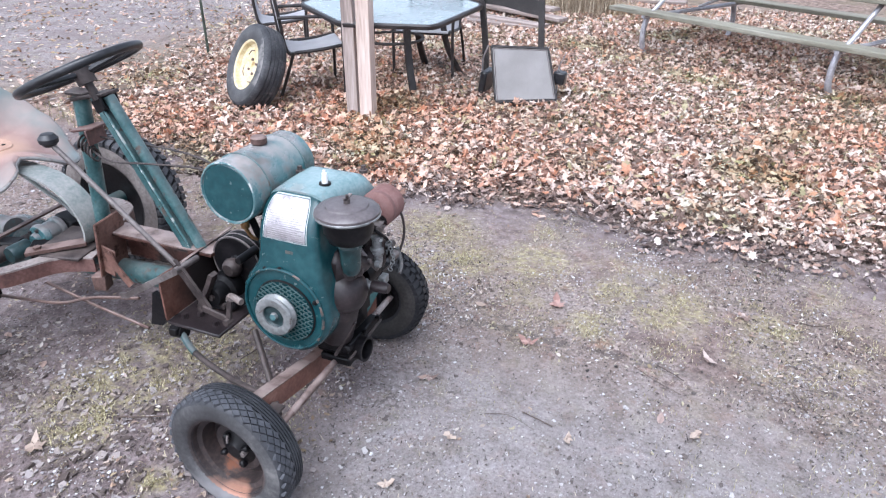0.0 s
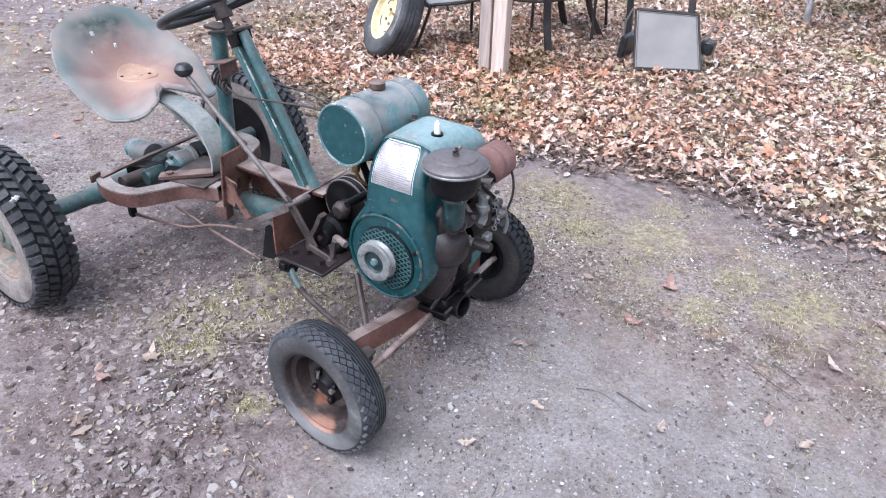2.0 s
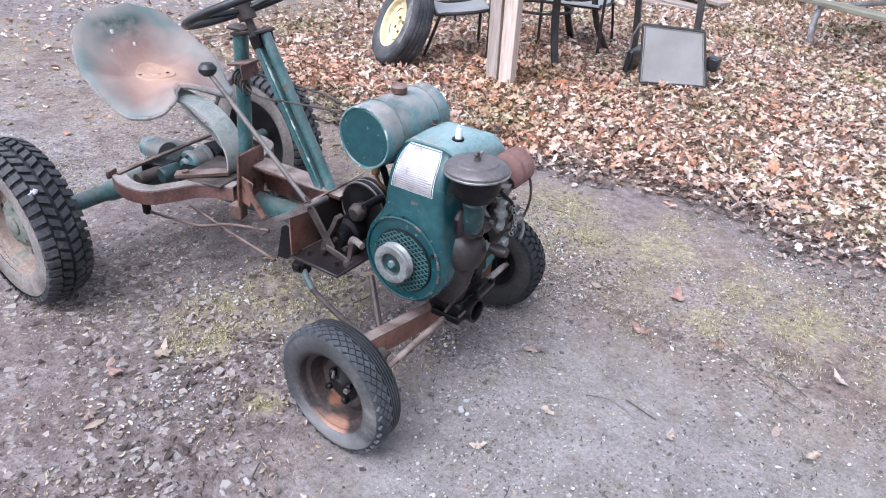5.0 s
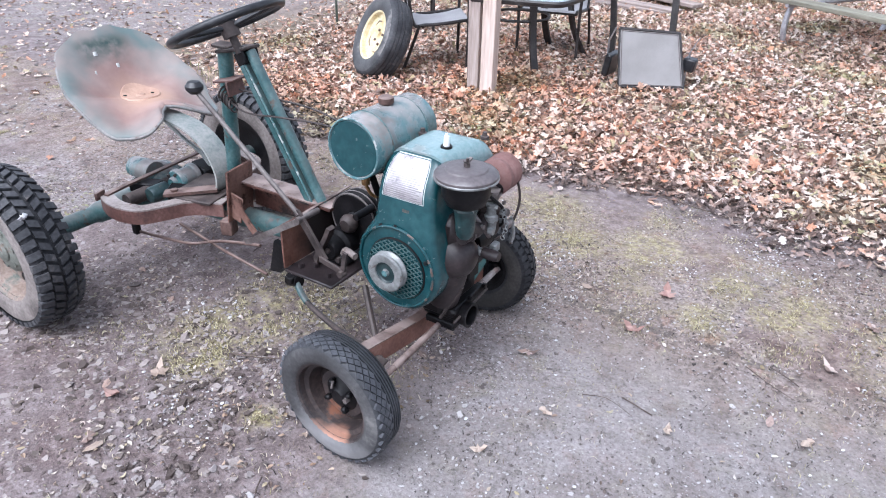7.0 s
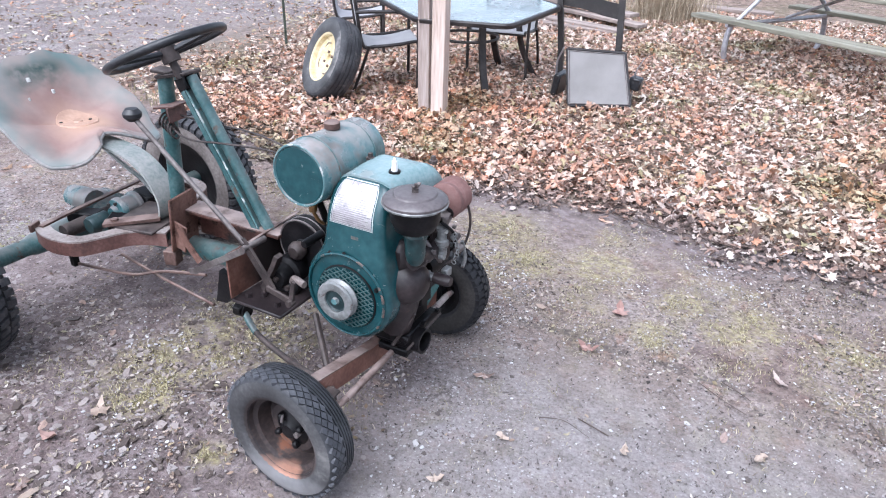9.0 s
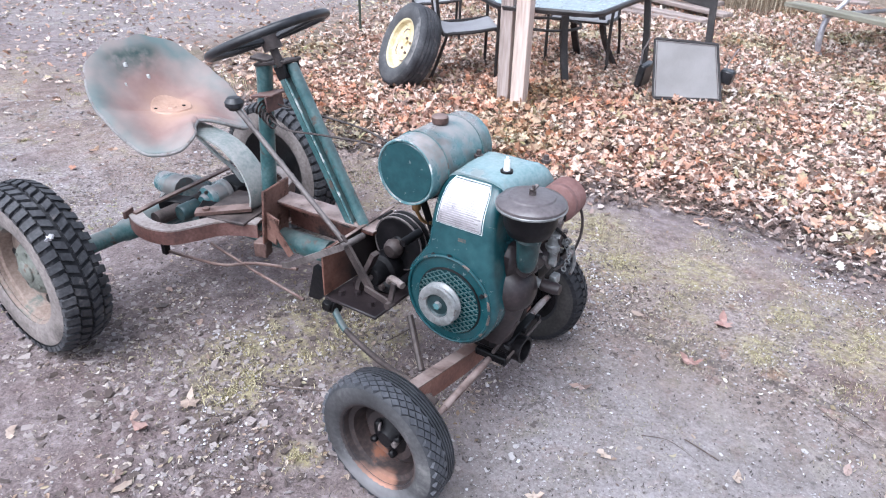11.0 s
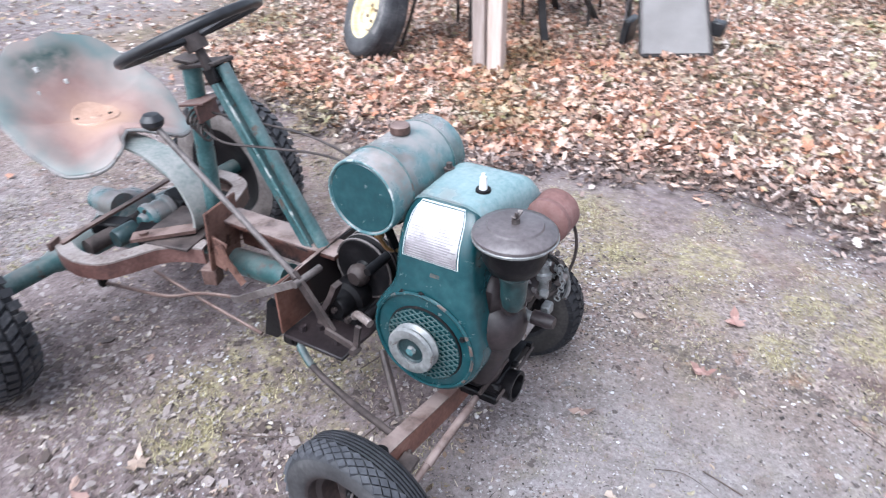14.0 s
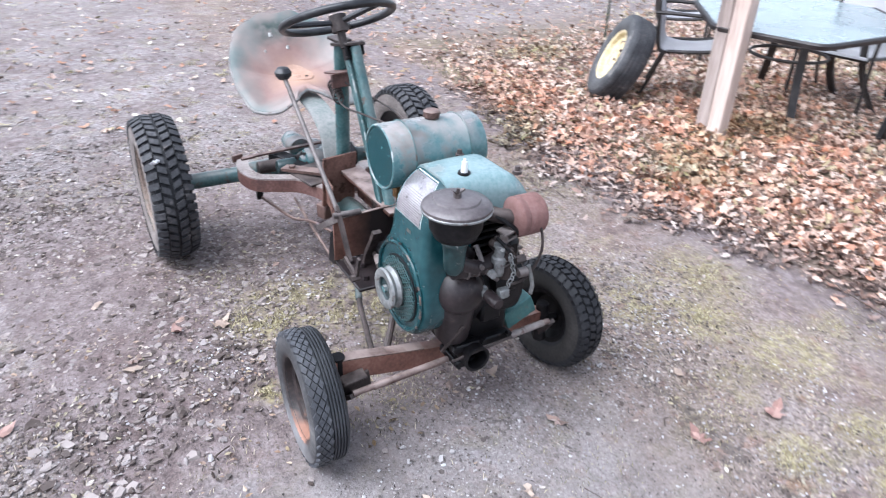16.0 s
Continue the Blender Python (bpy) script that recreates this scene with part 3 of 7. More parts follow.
def seat_mat():
    """Pan seat: sat-bare rust in the middle, chalky grey paint towards the rim, old green left on the back."""
    m = bpy.data.materials.new("worn_seat_paint")
    m.use_nodes = True
    n, l = m.node_tree.nodes, m.node_tree.links
    b = n["Principled BSDF"]
    co = n.new("ShaderNodeTexCoord")

    def noise_tex(scale, detail=6.0):
        t = n.new("ShaderNodeTexNoise")
        t.inputs["Scale"].default_value, t.inputs["Detail"].default_value = scale, detail
        l.new(co.outputs["Object"], t.inputs["Vector"])
        return t.outputs["Fac"]

    def blend(fac, a, c):
        x = n.new("ShaderNodeMixRGB")
        l.new(fac, x.inputs["Fac"])
        for v, socket in ((a, x.inputs["Color1"]), (c, x.inputs["Color2"])):
            if isinstance(v, tuple):
                socket.default_value = (*v, 1)
            else:
                l.new(v, socket)
        return x.outputs["Color"]

    def cut(v, lo, hi):
        r = n.new("ShaderNodeMapRange")
        r.inputs["From Min"].default_value, r.inputs["From Max"].default_value = lo, hi
        l.new(v, r.inputs["Value"])
        return r.outputs["Result"]

    def calc(op, a, c):
        k = n.new("ShaderNodeMath")
        k.operation = op
        for i, v in enumerate((a, c)):
            if isinstance(v, (int, float)):
                k.inputs[i].default_value = v
            else:
                l.new(v, k.inputs[i])
        return k.outputs[0]

    sep = n.new("ShaderNodeSeparateXYZ")
    l.new(co.outputs["Object"], sep.inputs[0])
    far = n.new("ShaderNodeVectorMath")
    far.operation = "LENGTH"
    flat = n.new("ShaderNodeCombineXYZ")
    l.new(calc("SUBTRACT", sep.outputs["X"], 0.05), flat.inputs[0])
    l.new(sep.outputs["Y"], flat.inputs[1])
    l.new(flat.outputs[0], far.inputs[0])
    mottled = noise_tex(9)
    rust = blend(cut(mottled, 0.35, 0.65), (0.215, 0.132, 0.117), (0.31, 0.21, 0.185))
    rust = blend(cut(calc("ADD", far.outputs["Value"], calc("MULTIPLY", noise_tex(7), 0.12)), 0.20, 0.10), rust, (0.42, 0.265, 0.19))
    grey = blend(cut(noise_tex(5), 0.38, 0.62), (0.125, 0.165, 0.162), (0.27, 0.225, 0.208))
    rim = cut(calc("ADD", far.outputs["Value"], calc("MULTIPLY", noise_tex(6), 0.22)), 0.255, 0.36)
    colour = blend(rim, rust, grey)
    # green band across the back
    band = calc("MULTIPLY", cut(calc("ADD", sep.outputs["X"], calc("MULTIPLY", noise_tex(11), 0.1)), -0.07, -0.12), cut(calc("ABSOLUTE", calc("SUBTRACT", sep.outputs["Y"], 0.0), 0), 0.13, 0.07))
    band = calc("MULTIPLY", band, cut(sep.outputs["Z"], 0.205, 0.175))
    band = calc("MULTIPLY", band, cut(noise_tex(17), 0.34, 0.50))
    colour = blend(band, colour, (0.035, 0.065, 0.058))
    l.new(colour, b.inputs["Base Color"])
    r = n.new("ShaderNodeMapRange")
    r.inputs["To Min"].default_value, r.inputs["To Max"].default_value = 0.26, 0.48
    l.new(mottled, r.inputs["Value"])
    l.new(r.outputs["Result"], b.inputs["Roughness"])
    bp = n.new("ShaderNodeBump")
    bp.inputs["Strength"].default_value, bp.inputs["Distance"].default_value = 0.1, 0.002
    l.new(noise_tex(80), bp.inputs["Height"])
    l.new(bp.outputs["Normal"], b.inputs["Normal"])
    return m


SEAT_PAINT = seat_mat()
SEAT_RIM = mat("worn_rim_paint", (0.175, 0.165, 0.16), (0.09, 0.10, 0.10), (0.26, 0.24, 0.235), 0.5, scale=9, bump=0.1, depth=0.001, spots=(0.12, 0.08, 0.07), spot_amount=0.4, spot_scale=10)
SEAT_DISC = mat("bare_orange_rust", (0.40, 0.255, 0.19), (0.31, 0.19, 0.145), (0.47, 0.32, 0.25), 0.45, scale=12, bump=0.1, depth=0.001)
PALE_BOLT = mat("pale_worn_bolt", (0.42, 0.42, 0.41), (0.30, 0.29, 0.28), (0.52, 0.52, 0.51), 0.5, scale=30, bump=0.1, depth=0.001)
ENAMEL_DARK = mat("dark_brown_enamel", (0.021, 0.0155, 0.0165), (0.009, 0.0065, 0.007), (0.042, 0.031, 0.032), 0.4, spec=0.35, scale=12, bump=0.2, depth=0.002, spots=(0.09, 0.065, 0.055), spot_amount=0.15, spot_scale=24)
BLOCK_TEAL = mat("flat_teal_paint", (0.035, 0.115, 0.112), (0.02, 0.075, 0.075), (0.07, 0.16, 0.155), 0.4, scale=14, bump=0.15, depth=0.001, spots=(0.12, 0.13, 0.12), spot_amount=0.3, spot_scale=16)
CHIPPED_TEAL = mat("chipped_teal_edge", (0.08, 0.16, 0.17), (0.03, 0.08, 0.09), (0.16, 0.24, 0.24), 0.4, scale=20, bump=0.2, depth=0.001, spots=(0.45, 0.46, 0.45), spot_amount=0.45, spot_scale=30)
DARK_TEAL = mat("grimy_dark_teal_paint", (0.013, 0.030, 0.033), (0.006, 0.013, 0.015), (0.03, 0.055, 0.058), 0.40, scale=12, bump=0.25, depth=0.002, spots=(0.10, 0.085, 0.07), spot_amount=0.3, spot_scale=20)
CHIP_DARK = mat("chipped_dark_teal_casting", (0.014, 0.040, 0.042), (0.007, 0.018, 0.020), (0.035, 0.075, 0.076), 0.32, scale=14, bump=0.25, depth=0.002, spots=(0.30, 0.30, 0.28), spot_amount=0.28, spot_scale=42, spot_rough=0.5)
RUBBER_BLUE = mat("worn_slate_rubber", (0.040, 0.042, 0.050), (0.018, 0.018, 0.022), (0.085, 0.086, 0.096), 0.62, scale=9, bump=0.3, depth=0.002, spots=(0.12, 0.115, 0.12), spot_amount=0.2, spot_scale=9)


RUBBER_SLATE = mat("dark_slate_rubber", (0.026, 0.027, 0.032), (0.013, 0.013, 0.016), (0.05, 0.051, 0.058), 0.6, scale=9, bump=0.3, depth=0.002)


def blend_at_end(m, colour, z0, z1, tint, axis="Z"):
    """Blends a second colour in at one end of the thing, low down as a rule, broken up by noise."""
    n, l = m.node_tree.nodes, m.node_tree.links
    b = n["Principled BSDF"]
    old = b.inputs["Base Color"].links[0].from_socket
    co, sep, t, add, cut, x = [n.new("ShaderNode" + k) for k in ("TexCoord", "SeparateXYZ", "TexNoise", "Math", "MapRange", "MixRGB")]
    t.inputs["Scale"].default_value, t.inputs["Detail"].default_value = tint, 7
    add.operation = "MULTIPLY_ADD"
    l.new(co.outputs["Object"], sep.inputs[0])
    l.new(co.outputs["Object"], t.inputs["Vector"])
    l.new(t.outputs["Fac"], add.inputs[0])
    add.inputs[1].default_value = 0.10
    l.new(sep.outputs[axis], add.inputs[2])
    cut.inputs["From Min"].default_value, cut.inputs["From Max"].default_value = z0, z1
    l.new(add.outputs[0], cut.inputs["Value"])
    l.new(cut.outputs["Result"], x.inputs["Fac"])
    l.new(old, x.inputs["Color1"])
    x.inputs["Color2"].default_value = (*colour, 1)
    l.new(x.outputs["Color"], b.inputs["Base Color"])
    return m


RIM_RUST = blend_at_end(mat("brown_wheel_with_rust_stain", (0.028, 0.021, 0.021), (0.012, 0.009, 0.010), (0.075, 0.052, 0.046), 0.5, scale=9, spots=(0.20, 0.085, 0.05), spot_amount=0.25, spot_scale=8, bump=0.2, depth=0.002), (0.37, 0.19, 0.13), -0.055, -0.09, 9)
RUST_TO_DARK = blend_at_end(mat("rusted_plate_darker_one_end", (0.135, 0.060, 0.043), (0.06, 0.025, 0.018), (0.21, 0.11, 0.085), 0.55, scale=9, bump=0.35, depth=0.002), (0.017, 0.012, 0.012), -0.125, -0.03, 14, "Y")
WALL_PALE_LOW = blend_at_end(mat("grey_sidewall_paler_below", (0.050, 0.049, 0.052), (0.024, 0.023, 0.025), (0.105, 0.102, 0.103), 0.62, spots=(0.19, 0.18, 0.176), spot_amount=0.35, spot_scale=4, scale=8, bump=0.2, depth=0.002), (0.20, 0.195, 0.20), -0.03, -0.11, 14)
WALL_BROWN = mat("dusty_brown_rubber", (0.026, 0.023, 0.022), (0.013, 0.0115, 0.011), (0.055, 0.048, 0.045), 0.8, scale=9, bump=0.25, depth=0.002)
WALL_GREY = mat("scuffed_grey_sidewall", (0.050, 0.049, 0.052), (0.024, 0.023, 0.025), (0.105, 0.102, 0.103), 0.62, spots=(0.19, 0.18, 0.176), spot_amount=0.42, spot_scale=4, scale=8, bump=0.2, depth=0.002)


# ---- mesh tools ----
def finish(bm, sharp=0.65):
    bmesh.ops.recalc_face_normals(bm, faces=bm.faces)
    for f in bm.faces:
        f.smooth = True
    for e in bm.edges:
        if len(e.link_faces) == 2 and e.calc_face_angle(0) > sharp:
            e.smooth = False
    return bm


def part(name, bm, material, parent=None, label=""):
    """Links a bmesh as one mesh object under a thing or a part."""
    finish(bm)
    me = bpy.data.meshes.new(name)
    bm.to_mesh(me)
    bm.free()
    me.materials.append(material)
    ob = new(name, me)
    ob.parent = parent
    return tagged(ob, label)


def thing(name, label, category, at=(0, 0, 0), rz=0.0, group="", kind=""):
    ob = new(name)
    ob.empty_display_size = 0.1
    ob.matrix_world = pose(*at, 0, 0, rz)
    return tagged(ob, label, category, group, kind)


def box(bm, c, s, m=None, bevel=0.004):
    made = bmesh.ops.create_cube(bm, size=1.0)["verts"]
    bmesh.ops.scale(bm, vec=s, verts=made)
    if bevel:
        edges = list({e for v in made for e in v.link_edges})
        made = list({v for f in bmesh.ops.bevel(bm, geom=edges, offset=bevel, segments=1, affect="EDGES", profile=0.5)["faces"] for v in f.verts} | {v for v in made if v.is_valid})
    if m is not None:
        bmesh.ops.transform(bm, matrix=m.to_4x4(), verts=made)
    bmesh.ops.translate(bm, vec=c, verts=made)
    return made


def frames_along(pts):
    """Square frames that turn as little as possible along a row of points."""
    pts = [Vector(p) for p in pts]
    out, up = [], None
    for i, p in enumerate(pts):
        d = (pts[min(i + 1, len(pts) - 1)] - pts[max(i - 1, 0)]).normalized()
        if up is None:
            up = Vector((0, 0, 1)) if abs(d.z) < 0.9 else Vector((0, 1, 0))
        side = d.cross(up).normalized()
        up = side.cross(d).normalized()
        out.append((p, side, up))
    return out


def tube(bm, pts, r, seg=10, r2=None, cap=True):
    """A round bar through pts; r may taper to r2."""
    rings = []
    rows = frames_along(pts)
    for i, (p, s, u) in enumerate(rows):
        k = r if r2 is None else r + (r2 - r) * i / (len(rows) - 1)
        rings.append([bm.verts.new(p + k * (math.cos(a) * s + math.sin(a) * u)) for a in [2 * math.pi * j / seg for j in range(seg)]])
    for a, b in zip(rings, rings[1:]):
        for j in range(seg):
            bm.faces.new((a[j], a[(j + 1) % seg], b[(j + 1) % seg], b[j]))
    if cap:
        bm.faces.new(rings[0][::-1])
        bm.faces.new(rings[-1])
    return bm


def strip(bm, pts, width, thick, across=(0, 1, 0)):
    """A flat bar that bends through pts, as wide as given along the way across."""
    across = Vector(across).normalized()
    pts = [Vector(p) for p in pts]
    rings = []
    for i, p in enumerate(pts):
        d = (pts[min(i + 1, len(pts) - 1)] - pts[max(i - 1, 0)]).normalized()
        nrm = d.cross(across).normalized()
        rings.append([bm.verts.new(p + across * width / 2 * a + nrm * thick / 2 * b) for a, b in ((-1, -1), (1, -1), (1, 1), (-1, 1))])
    for a, b in zip(rings, rings[1:]):
        for j in range(4):
            bm.faces.new((a[j], a[(j + 1) % 4], b[(j + 1) % 4], b[j]))
    bm.faces.new(rings[0][::-1])
    bm.faces.new(rings[-1])
    return bm


def curve(pts, n=8):
    """A smooth row of points through pts (Catmull-Rom)."""
    P = [Vector(p) for p in pts]
    P = [2 * P[0] - P[1]] + P + [2 * P[-1] - P[-2]]
    out = []
    for i in range(1, len(P) - 2):
        a, b, c, d = P[i - 1:i + 3]
        for k in range(n):
            t = k / n
            out.append(0.5 * (2 * b + (c - a) * t + (2 * a - 5 * b + 4 * c - d) * t * t + (3 * b - a - 3 * c + d) * t ** 3))
    return out + [P[-2]]


def lathe(bm, profile, c, axis="y", seg=48, closed=False):
    """Turns a row of (radius, along) about an axis through c."""
    c = Vector(c)
    def spot(r, h, a):
        k, s = r * math.cos(a), r * math.sin(a)
        return c + Vector({"x": (h, k, s), "y": (k, h, s), "z": (k, s, h)}[axis])
    rings = []
    for r, h in profile:
        if r < 1e-6:
            rings.append([bm.verts.new(spot(0, h, 0))])
        else:
            rings.append([bm.verts.new(spot(r, h, 2 * math.pi * j / seg)) for j in range(seg)])
    pairs = list(zip(rings, rings[1:])) + ([(rings[-1], rings[0])] if closed else [])
    for a, b in pairs:
        for j in range(seg):
            k = (j + 1) % seg
            if len(a) == 1 and len(b) == 1:
                continue
            if len(a) == 1:
                bm.faces.new((a[0], b[k], b[j]))
            elif len(b) == 1:
                bm.faces.new((a[j], a[k], b[0]))
            else:
                bm.faces.new((a[j], a[k], b[k], b[j]))
    return bm


def ring(bm, c, R, r, normal=(0, 0, 1), seg=48, sub=10):
    q = Vector(normal).normalized().to_track_quat("Z", "Y").to_matrix()
    c = Vector(c)
    rows = []
    for i in range(seg):
        a = 2 * math.pi * i / seg
        rows.append([bm.verts.new(c + q @ Vector(((R + r * math.cos(b)) * math.cos(a), (R + r * math.cos(b)) * math.sin(a), r * math.sin(b)))) for b in [2 * math.pi * j / sub for j in range(sub)]])
    for i in range(seg):
        a, b = rows[i], rows[(i + 1) % seg]
        for j in range(sub):
            bm.faces.new((a[j], b[j], b[(j + 1) % sub], a[(j + 1) % sub]))
    return bm


def nut(bm, c, r=0.012, h=0.01, axis="y"):
    return lathe(bm, [(0, -h / 2), (r, -h / 2), (r, h / 2), (0, h / 2)], c, axis, 6)


def B():
    return bmesh.new()


# ---- the ground ----
def ground():
    """One sheet, fine near the tractor and coarse towards the horizon, slightly uneven."""
    near = [i * 0.1 for i in range(-60, 61)]
    far = [7, 8.5, 10.5, 13, 17, 23, 32, 48, 75, 120, 200, 400]
    xs = [-v for v in far[::-1]] + near + far
    rows = []
    for y in xs:
        for x in xs:
            d = math.hypot(x + 0.5, y)
            z = 0.010 * (noise.noise((x * 0.9, y * 0.9, 0.3))) + 0.004 * noise.noise((x * 4, y * 4, 2.0))
            z += 0.02 * noise.noise((x * 0.35, y * 0.35, 5.0)) * min(1, max(0, d - 2) / 4)
            rows.append((x, y, z - 0.004))
    n = len(xs)
    faces = [(j * n + i, j * n + i + 1, (j + 1) * n + i + 1, (j + 1) * n + i) for j in range(n - 1) for i in range(n - 1)]
    me = bpy.data.meshes.new("ground")
    me.from_pydata(rows, [], faces)
    me.polygons.foreach_set("use_smooth", [True] * len(faces))
    me.materials.append(GROUND)
    return tagged(new("ground", me), "damp grey gravel drive with mossy streaks beside a leaf-strewn lawn", "ground", kind="structure")


ground()

# ---- the tractor: x forward, y to its left, front axle at x = 0 ----
TR = thing("garden_tractor", "homemade teal garden tractor with exposed engine, rusted frame and pan seat", "tractor")


def tyre_body(R, W, rim_r, grooves=()):
    prof = [(rim_r - 0.006, -0.36 * W), (rim_r + 0.004, -0.43 * W), (rim_r + 0.35 * (R - rim_r), -0.5 * W), (rim_r + 0.62 * (R - rim_r), -0.5 * W),
            (R - 0.14 * (R - rim_r), -0.455 * W), (R - 0.05 * (R - rim_r), -0.39 * W)]
    tread = [(R - 0.004 - 0.05 * (y * y) * 4 * (R - rim_r), y * W) for y in (-0.34, -0.2, 0, 0.2, 0.34)]
    if grooves:
        tread = []
        for g in grooves:
            for y, dep in ((g - 0.022, 0), (g - 0.014, 0.006), (g + 0.014, 0.006), (g + 0.022, 0)):
                tread.append((R - dep - 0.05 * (y * y) * 4 * (R - rim_r), y * W))
    prof = prof + tread + [(r, -y) for r, y in prof[::-1]]
    inner = [(rim_r + 0.012, 0.30 * W), (rim_r + 0.012, -0.30 * W)]
    return prof + inner


def tyre(name, R, W, rim_r, style, material, parent, label=""):
    bm, tread = B(), None
    if style == "rib":
        lathe(bm, tyre_body(R - 0.001, W, rim_r, (0.0, 0.085, 0.17, 0.255, 0.34)), (0, 0, 0), "y", 72, True)
        count, rows, high, frac = 38, (), 0.004, 0.42
        # diamond blocks on the outer half, ribs on the inner half
        tread = B()
        for k in range(count):
            for j, (yc, yh) in enumerate(((-0.085, 0.075), (-0.185, 0.085), (-0.285, 0.085), (-0.385, 0.085))):
                a0, da = 2 * math.pi * (k + 0.5 * (j % 2)) / count, math.pi / count * 0.80
                top, low = [], []
                for sa, sy in ((-1, 0), (0, -1), (1, 0), (0, 1)):
                    y, ang = (yc + sy * yh) * W, a0 + sa * da
                    t = abs(y) / W
                    r = R + 0.004 - 0.2 * t * t * (R - rim_r) - 0.03 * max(0.0, t - 0.40)
                    top.append(tread.verts.new((r * math.cos(ang), y, r * math.sin(ang))))
                    low.append(tread.verts.new(((r - 0.010) * math.cos(ang), y, (r - 0.010) * math.sin(ang))))
                tread.faces.new(top)
                for i in range(4):
                    tread.faces.new((top[i], top[(i + 1) % 4], low[(i + 1) % 4], low[i]))
    elif style == "block":
        lathe(bm, tyre_body(R - 0.007, W, rim_r), (0, 0, 0), "y", 60, True)
        count, rows = 40, ((-0.38, 0.2, 0.25), (-0.13, 0.2, -0.35), (0.13, 0.2, 0.35), (0.38, 0.2, -0.25))
        high, frac = 0.010, 0.68
    else:
        lathe(bm, tyre_body(R - 0.009, W, rim_r), (0, 0, 0), "y", 60, True)
        count, rows = 46, ((-0.40, 0.24, 0.30), (-0.14, 0.20, -0.6), (0.14, 0.20, 0.6), (0.40, 0.24, -0.30))
        high, frac = 0.013, 0.62
    body, bm = bm, (bm if style == "rib" else B())
    for k in range(count):
        for j, (yc, yw, skew) in enumerate(rows):
            a0 = 2 * math.pi * (k + 0.5 * (j % 2)) / count
            da = math.pi / count * frac
            top, low = [], []
            for sa, sy in ((-1, -1), (1, -1), (1, 1), (-1, 1)):
                y = (yc + sy * yw / 2) * W
                a = a0 + sa * da + sy * skew * da
                drop = 0.2 * (y / W) ** 2 * (R - rim_r) + (0.012 if abs(y / W) > 0.45 else 0)
                for store, r in ((top, R - drop), (low, R - drop - high - 0.006)):
                    store.append(bm.verts.new((r * math.cos(a), y, r * math.sin(a))))
            bm.faces.new(top)
            for i in range(4):
                bm.faces.new((top[i], top[(i + 1) % 4], low[(i + 1) % 4], low[i]))
    # body darker than the tread blocks, so groove shade sits in the colour
    rubber = part(name, body, RUBBER_SLATE if style == "rib" else RUBBER, parent, label)
    tread = tread or (bm if rows else None)
    if tread:
        tagged(part("tread", tread, material, rubber), kind="stuff")
    return rubber


def wheel(name, at, R, W, rim_r, style, rubber, rim_paint, side, label, dish=0.03, turn=0.0, bolts=5, lug_paint=None, hub_r=0.035, cap=0.05):
    """A wheel with its outer face towards side (-1: the tractor's right). The disc is the wheel's own mesh."""
    s = side
    bm = B()
    y0 = s * 0.40 * W
    prof = [(rim_r + 0.012, y0), (rim_r + 0.006, y0 + s * 0.006), (rim_r - 0.004, y0), (rim_r - 0.008, y0 - s * 0.02), (rim_r - 0.022, y0 - s * 0.026),
            (rim_r - 0.03, y0 - s * (0.03 + dish)), (rim_r * 0.55, y0 - s * (0.022 + dish)), (hub_r * 1.25, y0 - s * (0.012 + dish)), (hub_r, y0 - s * dish), (0.0, y0 - s * dish)]
    back = [(0.0, -s * 0.1 * W), (rim_r * 0.6, -s * 0.1 * W), (rim_r - 0.02, -s * 0.34 * W), (rim_r + 0.012, -s * 0.40 * W)]
    lathe(bm, prof + back, (0, 0, 0), "y", 40, True)
    w = part(name, bm, rim_paint, TR, label)
    w.matrix_local = pose(*at, 0, 0, turn)
    tyre("tyre", R, W, rim_r, style, rubber, w)
    bm = B()
    yh = y0 - s * dish
    lathe(bm, [(0, yh + s * cap), (hub_r * 0.55, yh + s * cap * 0.96), (hub_r * 0.7, yh + s * cap * 0.7), (hub_r * 0.75, yh - s * 0.01), (0, yh - s * 0.01)], (0, 0, 0), "y", 16)
    part("hub_cap", bm, lug_paint or GREASE, w)
    for k in range(bolts):
        a = 2 * math.pi * k / bolts + 0.3
        bm = B()
        ring_r = rim_r * 0.48 if cap > 0.03 else hub_r * 1.2
        nut(bm, (ring_r * math.cos(a), y0 - s * (0.008 + dish), ring_r * math.sin(a)), 0.010, 0.034)
        part("lug_nut", bm, lug_paint or GREASE, w)
    return w


FR = wheel("front_wheel", (0.0, -0.475, 0.2), 0.2, 0.105, 0.130, "rib", RUBBER_BLUE, RIM_RUST, -1, "brown wheel with orange rust and ribbed road tyre", 0.058, -2, 5, None, 0.035, 0.022)
bm = B()
lathe(bm, [(0.132, -0.0455), (0.139, -0.0508), (0.150, -0.0538), (0.167, -0.0538), (0.177, -0.0520), (0.185, -0.0490)], (0, 0, 0), "y", 60)
part("sidewall", bm, WALL_PALE_LOW, FR, "scuffed grey sidewall, paler below")
bm = B()
lathe(bm, [(0.0, -0.012), (0.022, -0.012), (0.028, -0.004), (0.045, 0.002), (0.060, 0.012), (0.064, 0.026), (0, 0.026)], (0, 0, 0), "y", 28)
for q in range(4):
    box(bm, (0.047 * math.cos(q * 1.57 + 0.5), -0.004, 0.047 * math.sin(q * 1.57 + 0.5)), (0.022, 0.022, 0.016), pose(0, 0, 0, 0, -math.degrees(q * 1.57 + 0.5), 0), 0.004)
part("hub", bm, GREASE, FR, "greasy black cast hub")
bm = B()
